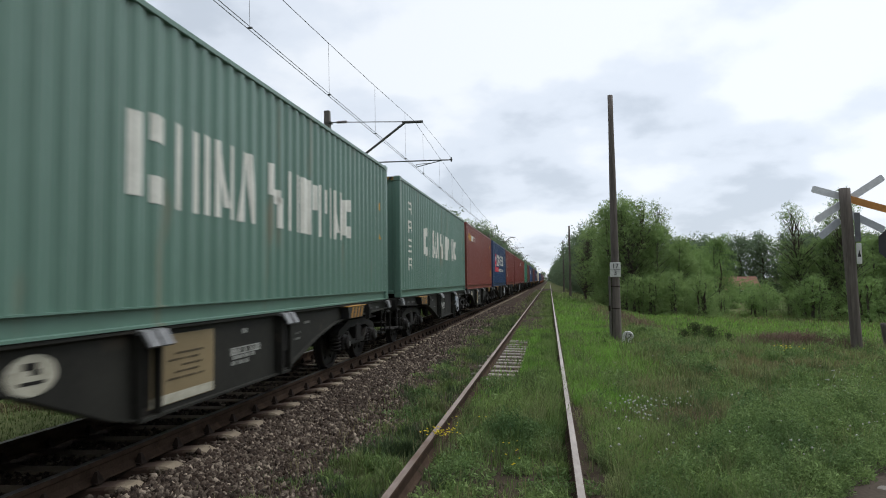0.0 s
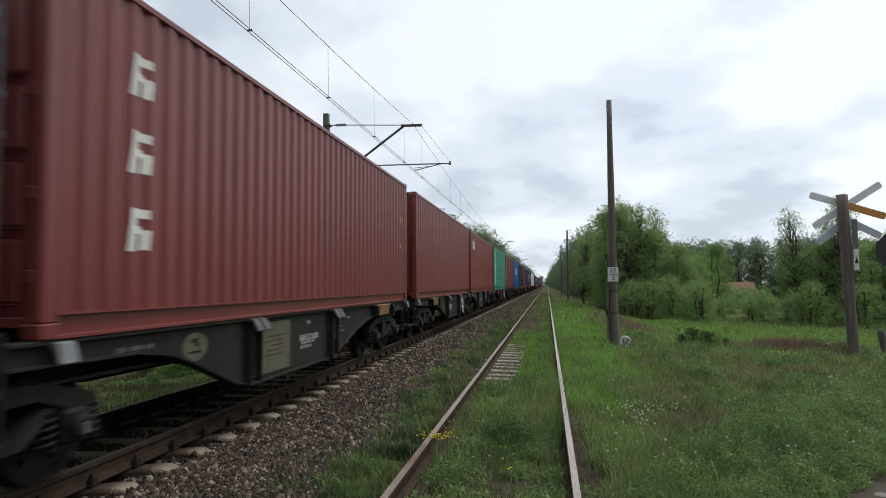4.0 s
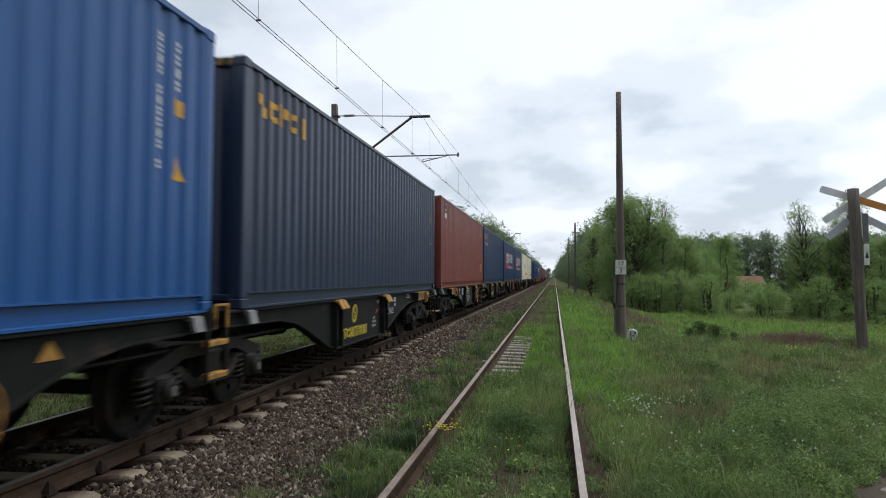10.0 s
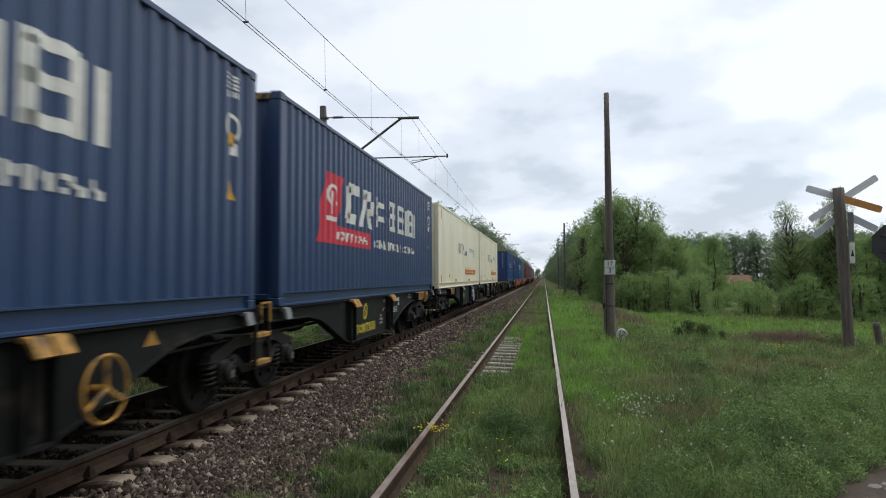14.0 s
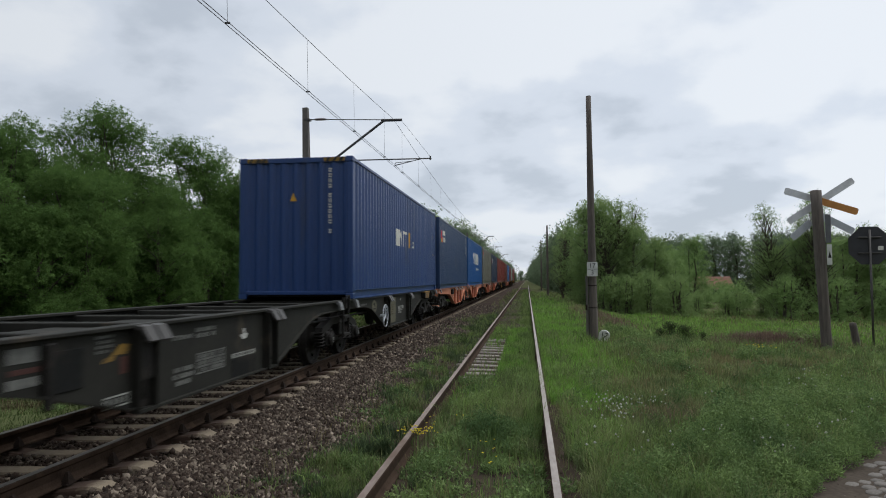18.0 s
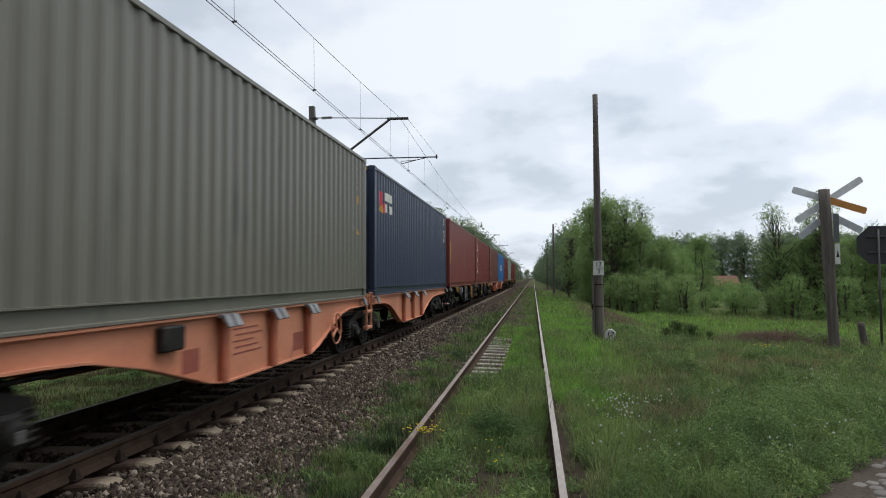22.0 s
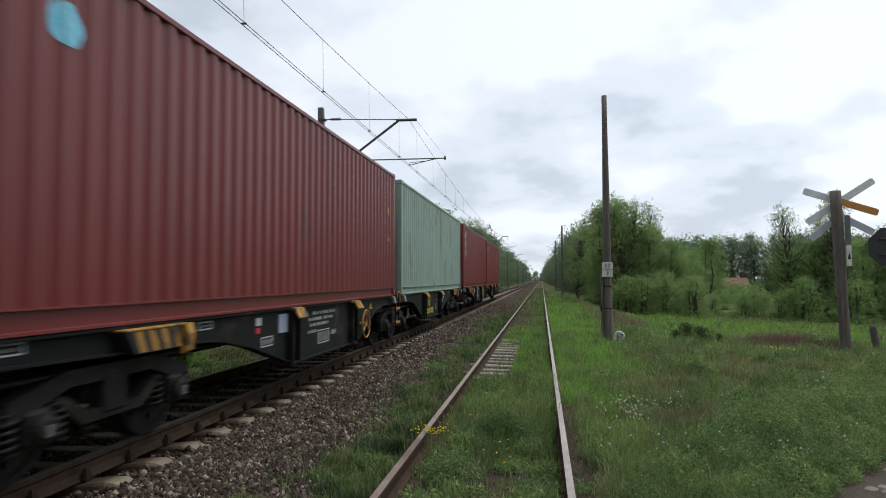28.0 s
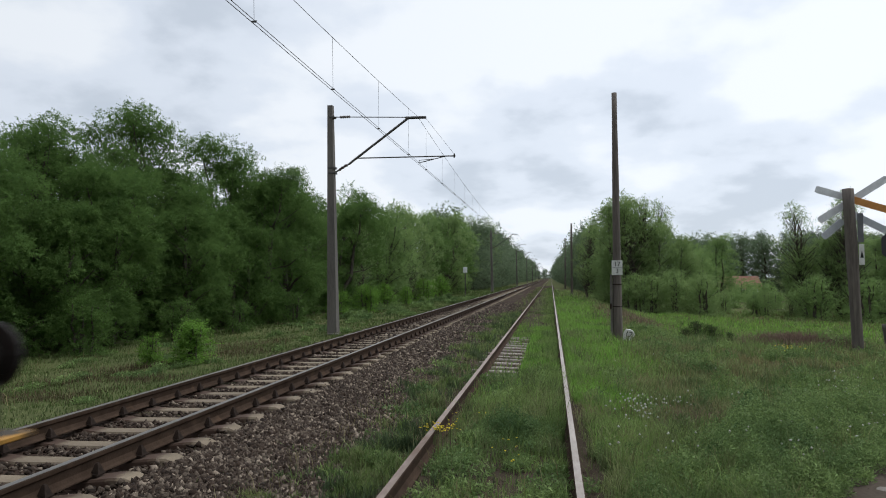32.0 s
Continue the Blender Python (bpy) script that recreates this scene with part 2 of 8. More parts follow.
    "cross_white": material("cross_arm_white", (0.74, 0.75, 0.77), (0.58, 0.59, 0.61), scale=5, rough=0.55, bump=0.05),
    "plate_white": material("plate_white", (0.66, 0.66, 0.63), (0.5, 0.5, 0.47), scale=6, rough=0.6, bump=0.05),
    "plate_grey": material("bare_zinc_sheet", (0.15, 0.155, 0.165), (0.10, 0.10, 0.11), scale=5, rough=0.6, metal=0.2, bump=0.05),
    "cross_grey": material("board_shade_and_grey_paint", (0.50, 0.52, 0.55), (0.38, 0.40, 0.43), scale=5, rough=0.6, bump=0.05),
    "cross_orange": material("cross_arm_orange", (0.55, 0.25, 0.06), (0.42, 0.18, 0.05), scale=5, rough=0.55, bump=0.05),
    "sheet_back": material("dark_sheet_back", (0.055, 0.055, 0.060), rough=0.6, metal=0.2, bump=0.05),
    "roof": material("red_roof_tiles", (0.60, 0.30, 0.25), (0.48, 0.23, 0.19), scale=1.2, fine=14, rough=0.85, bump=0.2),
    "plaster": material("cream_plaster", (0.55, 0.50, 0.40), rough=0.9, scale=2, bump=0.1),
    "pane": material("dark_window_glass", (0.03, 0.035, 0.04), rough=0.1, bump=0.0),
    "dirt": material("sandy_track", (0.094, 0.077, 0.061), (0.050, 0.040, 0.032), spec=0.05, scale=1.6, fine=22, rough=0.95, bump=0.5, depth=0.03),
    "cobble": material("worn_cobble_stone", (0.165, 0.147, 0.128), (0.090, 0.078, 0.066), scale=6, fine=40, rough=0.75, bump=0.2, vary=0.2),
    "bark": material("bark", (0.100, 0.082, 0.066), (0.040, 0.033, 0.028), scale=4, fine=24, rough=0.95, bump=0.6, stretch=(1, 1, 0.25)),
}


def leaf(name, a, b_, island=0.15):
    return material(name, a, b_, scale=0.9, fine=6, rough=0.75, bump=0.0, island=island, spec=0.05, through_light=0.5)


# far leaves and pine needles carry distance haze as paler, greyer colours
LEAF = [leaf("spring_leaves", (0.289, 0.410, 0.149), (0.139, 0.217, 0.079)), leaf("willow_leaves", (0.138, 0.228, 0.063), (0.080, 0.144, 0.041)),
        leaf("alder_leaves", (0.292, 0.395, 0.152), (0.160, 0.240, 0.092)), leaf("hazed_far_leaves", (0.205, 0.265, 0.160), (0.140, 0.192, 0.114)),
        leaf("hazed_pine_needles", (0.160, 0.195, 0.155), (0.115, 0.145, 0.115)), leaf("fresh_bush_leaves", (0.205, 0.375, 0.066), (0.100, 0.185, 0.038)), leaf("dark_ditch_leaves", (0.085, 0.120, 0.045), (0.040, 0.058, 0.024))]
M["grass"] = material("grass_blades", (0.262, 0.365, 0.113), (0.088, 0.140, 0.046), scale=0.7, fine=3, rough=0.6, bump=0.0, island=0.4, through_light=0.35, spec=0.1)
M["dry_grass"] = material("dry_grass_blades", (0.269, 0.235, 0.112), (0.15, 0.13, 0.06), scale=0.5, fine=3, rough=0.7, bump=0.0, island=0.35, through_light=0.25)
M["herb"] = material("herb_leaves", (0.245, 0.335, 0.118), (0.070, 0.128, 0.050), scale=0.7, fine=4, rough=0.6, bump=0.0, island=0.35, through_light=0.35, spec=0.1)
M["seed_head"] = material("seed_heads", (0.50, 0.50, 0.45), rough=0.9, bump=0.0, island=0.15)
M["blossom"] = material("yellow_blossom", (0.78, 0.62, 0.03), rough=0.7, bump=0.0, island=0.15)
M["ground"] = material("meadow_ground", (0.103, 0.115, 0.047), (0.068, 0.079, 0.034), spec=0.03, scale=0.35, fine=7, rough=0.95, bump=0.6, depth=0.05, stain=(0.105, 0.088, 0.052), stain_scale=0.22, stain_from=0.56)
# grass left of the line: the wood's shade is put into its colour
M["shade_toned_grass"] = material("shade_toned_grass_blades", (0.112, 0.160, 0.048), (0.058, 0.086, 0.029), scale=0.5, fine=3, rough=0.7, bump=0.0, island=0.35, through_light=0.3, spec=0.1)
M["strip_weeds"] = material("dark_strip_weeds", (0.118, 0.165, 0.075), (0.050, 0.076, 0.038), scale=0.9, fine=4, rough=0.65, bump=0.0, island=0.35, through_light=0.3, spec=0.1)
M["fresh_grass"] = material("fresh_grass_blades", (0.256, 0.455, 0.084), (0.144, 0.273, 0.054), scale=0.6, fine=4, rough=0.6, bump=0.0, island=0.3, through_light=0.35, spec=0.1)
M["brown_stalks"] = material("dead_brown_stalks", (0.230, 0.155, 0.115), (0.135, 0.092, 0.068), scale=0.6, fine=4, rough=0.8, bump=0.0, island=0.35, through_light=0.1)
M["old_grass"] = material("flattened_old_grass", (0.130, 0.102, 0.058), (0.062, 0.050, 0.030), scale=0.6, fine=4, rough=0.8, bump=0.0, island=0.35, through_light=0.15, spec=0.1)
M["earth"] = material("bare_earth", (0.068, 0.051, 0.037), (0.030, 0.024, 0.018), spec=0.05, scale=2.2, fine=26, rough=0.95, bump=0.5, depth=0.02)
M["underside"] = material("container_underside", (0.018, 0.017, 0.016), rough=0.85, bump=0.1)
M["weeds"] = material("weed_blades", (0.285, 0.318, 0.135), (0.085, 0.116, 0.052), scale=0.8, fine=3, rough=0.7, bump=0.0, island=0.4, through_light=0.3, spec=0.1)


def stone_material():
    """Crushed stone: each piece takes one of several greys and browns."""
    m = bpy.data.materials.new("ballast_stone")
    m.use_nodes = True
    nt = m.node_tree
    N, L = nt.nodes.new, nt.links.new
    b = nt.nodes["Principled BSDF"]
    geo, ramp, tc, no = N("ShaderNodeNewGeometry"), N("ShaderNodeValToRGB"), N("ShaderNodeTexCoord"), N("ShaderNodeTexNoise")
    e = ramp.color_ramp.elements
    e[0].position, e[0].color = 0.0, (0.018, 0.012, 0.0085, 1)
    e[1].position, e[1].color = 1.0, (0.270, 0.220, 0.170, 1)
    for p, c in ((0.28, (0.028, 0.018, 0.0125, 1)), (0.52, (0.048, 0.033, 0.024, 1)), (0.72, (0.072, 0.055, 0.042, 1)), (0.89, (0.125, 0.099, 0.076, 1))):
        e.new(p).color = c
    L(geo.outputs["Random Per Island"], ramp.inputs[0])
    L(tc.outputs["Object"], no.inputs["Vector"])
    no.inputs["Scale"].default_value, no.inputs["Detail"].default_value = 55, 4
    mr = N("ShaderNodeMapRange")
    mr.inputs["From Min"].default_value, mr.inputs["From Max"].default_value = 0.3, 0.7
    mr.inputs["To Min"].default_value, mr.inputs["To Max"].default_value = 0.65, 1.25
    L(no.outputs[0], mr.inputs["Value"])
    hs = N("ShaderNodeHueSaturation")
    L(mr.outputs[0], hs.inputs["Value"])
    L(ramp.outputs[0], hs.inputs["Color"])
    L(hs.outputs[0], b.inputs["Base Color"])
    bp = N("ShaderNodeBump")
    bp.inputs["Strength"].default_value, bp.inputs["Distance"].default_value = 0.4, 0.01
    L(no.outputs[0], bp.inputs["Height"])
    L(bp.outputs[0], b.inputs["Normal"])
    b.inputs["Roughness"].default_value, b.inputs["Specular IOR Level"].default_value = 0.9, 0.2
    return m


M["stone"] = stone_material()


def rust_seats(m):
    """Brown rust and brake dust on a sleeper under and beside its rail seats."""
    nt = m.node_tree
    N, L = nt.nodes.new, nt.links.new
    b = nt.nodes["Principled BSDF"]
    old = b.inputs["Base Color"].links[0].from_socket
    tc, sep, no = N("ShaderNodeTexCoord"), N("ShaderNodeSeparateXYZ"), N("ShaderNodeTexNoise")
    no.inputs["Scale"].default_value, no.inputs["Detail"].default_value = 9, 5
    L(tc.outputs["Object"], sep.inputs[0])
    L(tc.outputs["Object"], no.inputs["Vector"])
    last = sep.outputs[0]
    for op, k in (("ABSOLUTE", 0.0), ("SUBTRACT", GAUGE + 0.02), ("ABSOLUTE", 0.0)):
        q = N("ShaderNodeMath")
        q.operation, q.inputs[1].default_value = op, k
        L(last, q.inputs[0])
        last = q.outputs[0]
    q = N("ShaderNodeMath")
    q.operation, q.inputs[1].default_value = "MULTIPLY_ADD", 0.22
    L(no.outputs[0], q.inputs[0])
    L(last, q.inputs[2])
    mr = N("ShaderNodeMapRange")
    mr.inputs["From Min"].default_value, mr.inputs["From Max"].default_value = 0.32, 0.41
    mr.inputs["To Min"].default_value, mr.inputs["To Max"].default_value = 1.0, 0.0
    L(q.outputs[0], mr.inputs["Value"])
    mx = N("ShaderNodeMix")
    mx.data_type = "RGBA"
    mx.inputs[7].default_value = (0.058, 0.034, 0.023, 1)
    L(mr.outputs[0], mx.inputs[0])
    L(old, mx.inputs[6])
    L(mx.outputs[2], b.inputs["Base Color"])


GAUGE = 0.7535
rust_seats(M["sleeper"])

# ---- mesh helpers ----
class Geo:
    """Collects corners and faces, then becomes one mesh."""

    def __init__(self):
        self.v, self.f = [], []

    def add(self, verts, faces):
        n = len(self.v)
        self.v += [tuple(p) for p in verts]
        self.f += [tuple(i + n for i in q) for q in faces]
        return self

    def box(self, x0, x1, y0, y1, z0, z1):
        return self.add([(x, y, z) for z in (z0, z1) for x, y in ((x0, y0), (x1, y0), (x1, y1), (x0, y1))],
                        [(3, 2, 1, 0), (4, 5, 6, 7), (0, 1, 5, 4), (1, 2, 6, 5), (2, 3, 7, 6), (3, 0, 4, 7)])

    def cbox(self, x0, x1, y0, y1, z0, z1, c=0.012):
        """A box with chamfered edges."""
        vs, lo, hi = [], (x0, y0, z0), (x1, y1, z1)
        index = {}
        for sx in (0, 1):
            for sy in (0, 1):
                for sz in (0, 1):
                    s = (sx, sy, sz)
                    for a in range(3):
                        p = [(hi[k] - c if s[k] else lo[k] + c) for k in range(3)]
                        p[a] = hi[a] if s[a] else lo[a]
                        index[s, a] = len(vs)
                        vs.append(p)
        fs = []
        for a in range(3):
            b, d = (a + 1) % 3, (a + 2) % 3
            for s in (0, 1):
                ring = []
                for i, j in ((0, 0), (1, 0), (1, 1), (0, 1)):
                    k = [0, 0, 0]
                    k[a], k[b], k[d] = s, i, j
                    ring.append(index[tuple(k), a])
                fs.append(ring if s else ring[::-1])
            for i in (0, 1):
                for j in (0, 1):
                    k0, k1 = [0, 0, 0], [0, 0, 0]
                    k0[a], k1[a] = 0, 1
                    k0[b] = k1[b] = i
                    k0[d] = k1[d] = j
                    q = [index[tuple(k0), b], index[tuple(k1), b], index[tuple(k1), d], index[tuple(k0), d]]
                    fs.append(q if i != j else q[::-1])
        for sx in (0, 1):
            for sy in (0, 1):
                for sz in (0, 1):
                    q = [index[(sx, sy, sz), a] for a in range(3)]
                    fs.append(q if (sx + sy + sz) % 2 else q[::-1])
        return self.add(vs, fs)

    def prism(self, outline, lo, hi, axis=0):
        """A flat outline drawn out along an axis; the outline gives the two other coordinates in order."""
        n = len(outline)
        put = {0: lambda p, a: (a, p[0], p[1]), 1: lambda p, a: (p[0], a, p[1]), 2: lambda p, a: (p[0], p[1], a)}[axis]
        vs = [put(p, lo) for p in outline] + [put(p, hi) for p in outline]
        fs = [tuple(range(n))[::-1], tuple(range(n, 2 * n))] + [(i, (i + 1) % n, n + (i + 1) % n, n + i) for i in range(n)]
        return self.add(vs, fs)

    def tube(self, a, b, r0, r1=None, n=8):
        """A round bar from a to b."""
        a, b = Vector(a), Vector(b)
        r1 = r0 if r1 is None else r1
        w = (b - a).normalized()
        u = w.orthogonal().normalized()
        q = w.cross(u)
        vs = []
        for c, r in ((a, r0), (b, r1)):
            vs += [c + (u * math.cos(k * 2 * math.pi / n) + q * math.sin(k * 2 * math.pi / n)) * r for k in range(n)]
        fs = [tuple(range(n))[::-1], tuple(range(n, 2 * n))] + [(i, (i + 1) % n, n + (i + 1) % n, n + i) for i in range(n)]
        return self.add(vs, fs)

    def lathe(self, profile, centre, axis=0, n=20):
        """A turned body: (along, radius) pairs about an axis through the centre."""
        vs, fs = [], []
        for a, r in profile:
            for k in range(n):
                c, s = r * math.cos(k * 2 * math.pi / n), r * math.sin(k * 2 * math.pi / n)
                p = [(a, c, s), (c, a, s), (c, s, a)][axis]
                vs.append((centre[0] + p[0], centre[1] + p[1], centre[2] + p[2]))
        for i in range(len(profile) - 1):
            for k in range(n):
                fs.append((i * n + k, i * n + (k + 1) % n, (i + 1) * n + (k + 1) % n, (i + 1) * n + k))
        fs.append(tuple(range(n)))
        fs.append(tuple(range((len(profile) - 1) * n, len(profile) * n))[::-1])
        return self.add(vs, fs)

    def ring(self, centre, radius, r, axis=0, n=20, m=6):
        """A torus."""
        vs, fs = [], []
        for i in range(n):
            a = i * 2 * math.pi / n
            for k in range(m):
                b = k * 2 * math.pi / m
                d, h = radius + r * math.cos(b), r * math.sin(b)
                p = [(h, d * math.cos(a), d * math.sin(a)), (d * math.cos(a), h, d * math.sin(a)), (d * math.cos(a), d * math.sin(a), h)][axis]
                vs.append((centre[0] + p[0], centre[1] + p[1], centre[2] + p[2]))
        for i in range(n):
            for k in range(m):
                fs.append((i * m + k, ((i + 1) % n) * m + k, ((i + 1) % n) * m + (k + 1) % m, i * m + (k + 1) % m))
        return self.add(vs, fs)

    def sheet(self, outline, x=None, y=None):
        """A flat piece in a plane of fixed x (outline in y, z) or of fixed y (outline in x, z)."""
        vs = [(x, p[0], p[1]) if y is None else (p[0], y, p[1]) for p in outline]
        return self.add(vs, [tuple(range(len(vs)))])

    def mesh(self, name, smooth=False):
        me = bpy.data.meshes.new(name)
        me.from_pydata(self.v, [], self.f)
        bm = bmesh.new()
        bm.from_mesh(me)
        bmesh.ops.recalc_face_normals(bm, faces=bm.faces)
        bm.to_mesh(me)
        bm.free()
        if smooth:
            me.shade_smooth()
        me.materials.append(None)
        return me


MESHES = {}


def shared(key, build, smooth=False):
    if key not in MESHES:
        MESHES[key] = build().mesh(key.split("/")[0], smooth)
    return MESHES[key]


def part(name, me, mat, parent=None, label="", at=None, smooth=False):
    """Links a mesh (or a Geo) as one object with its own material, under its thing."""
    if isinstance(me, Geo):
        me = me.mesh(name, smooth)
    ob = new(name, me)
    ob.material_slots[0].link = "OBJECT"
    ob.material_slots[0].material = mat
    if parent:
        ob.parent = parent
    if at is not None:
        ob.matrix_basis = at
    if label:
        ob["label"] = label
    return ob


def thing(name, label, category, group="", kind="", at=None):
    ob = new(name)
    ob.empty_display_size = 0.2
    if at is not None:
        ob.matrix_basis = at
    return tagged(ob, label, category, group, kind)


def raw_mesh(name, verts, faces):
    """Large meshes straight from arrays."""
    me = bpy.data.meshes.new(name)
    verts, faces = np.asarray(verts, np.float32), np.asarray(faces, np.int32)
    k = faces.shape[1]
    me.vertices.add(len(verts))
    me.vertices.foreach_set("co", verts.ravel())
    me.loops.add(faces.size)
    me.loops.foreach_set("vertex_index", faces.ravel())
    me.polygons.add(len(faces))
    me.polygons.foreach_set("loop_start", np.arange(0, faces.size, k, dtype=np.int32))
    me.update(calc_edges=True)
    me.validate()
    me.materials.append(None)
    return me


# ---- plan: the lines run along +y; the main line's rail heads are z = 0 ----
MAIN_X, SIDE_X, SIDE_Z = -4.73, -0.54, -0.136


def smooth_step(a, b, x):
    t = np.clip((x - a) / (b - a), 0, 1)
    return t * t * (3 - 2 * t)


def ground_z(x, y):
    """Height of the ground sheet."""
    x, y = np.asarray(x, float), np.asarray(y, float)
    xs = [-400, -40, -16, -10.5, -8.2, -7.0, -6.4, -3.2, -2.3, -1.9, 0.9, 2.2, 4.5, 8.5, 12, 20, 60, 400]
    zs = [-0.9, -0.9, -0.85, -0.72, -0.52, -0.45, -0.30, -0.30, -0.38, -0.36, -0.36, -0.36, -0.42, -0.52, -0.8, -1.0, -1.1, -1.2]
    z = np.interp(x, xs, zs)
    # the shallow ditch and the lower meadow right of the line
    wet = smooth_step(2.6, 6.5, x) * smooth_step(20.5, 25, y)
    z = z - 0.55 * wet
    cut = np.exp(-((y - 23.2 - 0.04 * x) / 1.2) ** 2) * smooth_step(3.2, 5.2, x) * (1 - smooth_step(22, 30, x))
    z = z - 0.35 * cut
    # the earth road over the crossing
    road = smooth_step(1.6, 2.6, x) * (1 - smooth_step(5.9, 7.7, y - (x - 2.3) * 1.2))
    z = z * (1 - road) + road * -0.36
    rough = smooth_step(0.6, 1.6, np.abs(x + 2.7) - 3.6)
    z = z + rough * (1 - road) * (0.05 * np.sin(1.7 * x + 0.9 * y) * np.sin(1.3 * y - 0.5 * x) + 0.03 * np.sin(4.1 * x + 2.0) * np.sin(3.7 * y))
    return z

# ---- the setting ----
CANT = 0.04     # the far rail of the main line lies this much lower
def build_ground():
    xs = np.unique(np.concatenate([np.linspace(-1500, -60, 22), np.linspace(-60, -12, 33), np.linspace(-12, 14, 131), np.linspace(14, 60, 47), np.linspace(60, 1500, 22)]))
    ys = np.unique(np.concatenate([np.linspace(-1500, -20, 24), np.linspace(-20, 2, 23), np.linspace(2, 36, 137), np.linspace(36, 120, 60), np.linspace(120, 2500, 50)]))
    X, Y = np.meshgrid(xs, ys)
    Z = ground_z(X, Y)
    n, m = X.shape
    idx = np.arange(n * m).reshape(n, m)
    f = np.stack([idx[:-1, :-1], idx[:-1, 1:], idx[1:, 1:], idx[1:, :-1]], -1).reshape(-1, 4)
    ob = part("ground", raw_mesh("ground", np.stack([X, Y, Z], -1).reshape(-1, 3), f), M["ground"])
    ob.data.shade_smooth()
    tagged(ob, "rough green meadow with tussocks and bare patches", "ground", kind="structure")
    return ob


build_ground()


def rail_outline(cx, z):
    """Cross-section of a rail with its head at z."""
    half = [(0.034, 0.0), (0.037, -0.006), (0.036, -0.036), (0.018, -0.054), (0.018, -0.118), (0.040, -0.152), (0.066, -0.168), (0.068, -0.178)]
    return [(cx + a, z + b) for a, b in half] + [(cx - a, z + b) for a, b in reversed(half)]


def build_track(name, cx, z, y0, y1, tops, label, cant=0.0):
    track = thing(name, label, "railway track", kind="structure")
    for s in (-1, 1):
        low = cant if s < 0 else 0.0
        g = Geo().prism(rail_outline(cx + s * GAUGE, z - 0.003 - low), y0, y1, axis=1)
        r = part("rail", g, M["rail"], track, "rust-brown steel rail")
        part("running_surface", Geo().box(cx + s * GAUGE - 0.030, cx + s * GAUGE + 0.030, y0, y1, z - 0.002 - low, z + 0.001 - low), M[tops[s > 0]], r, "worn bright running surface")
    return track


main_track = build_track("main_track", MAIN_X, 0.0, -500, 900, ("rail_top", "rail_top"), "main line of steel rails on pale concrete sleepers", CANT)
siding = build_track("siding_track", SIDE_X, SIDE_Z, -60, 900, ("rail_top_old", "rail_top_pale"), "overgrown siding with rusty rails sunk in grass")


def build_bed():
    ys = np.concatenate([np.linspace(-500, 0, 30), np.linspace(0.5, 60, 240), np.linspace(62, 900, 90)])
    xs = np.array([-6.9, -6.5, -6.15, -5.6, -5.2, -4.7, -4.2, -3.8, -3.45, -3.25, -3.0, -2.75, -2.5, -2.25, -2.0, -1.8])
    zs = np.array([-0.46, -0.34, -0.25, -0.28, -0.285, -0.29, -0.285, -0.28, -0.215, -0.235, -0.265, -0.30, -0.32, -0.335, -0.35, -0.375])
    X, Y = np.meshgrid(xs, ys)
    rng = np.random.RandomState(3)
    Z = np.broadcast_to(zs, X.shape) + rng.uniform(-0.014, 0.014, X.shape) * (Y < 60)
    n, m = X.shape
    idx = np.arange(n * m).reshape(n, m)
    f = np.stack([idx[:-1, :-1], idx[:-1, 1:], idx[1:, 1:], idx[1:, :-1]], -1).reshape(-1, 4)
    ob = part("ballast_bed", raw_mesh("ballast_bed", np.stack([X, Y, Z], -1).reshape(-1, 3), f), M["bed"])
    tagged(ob, "brown stone ballast bed under the main line", "ballast", kind="structure")


build_bed()


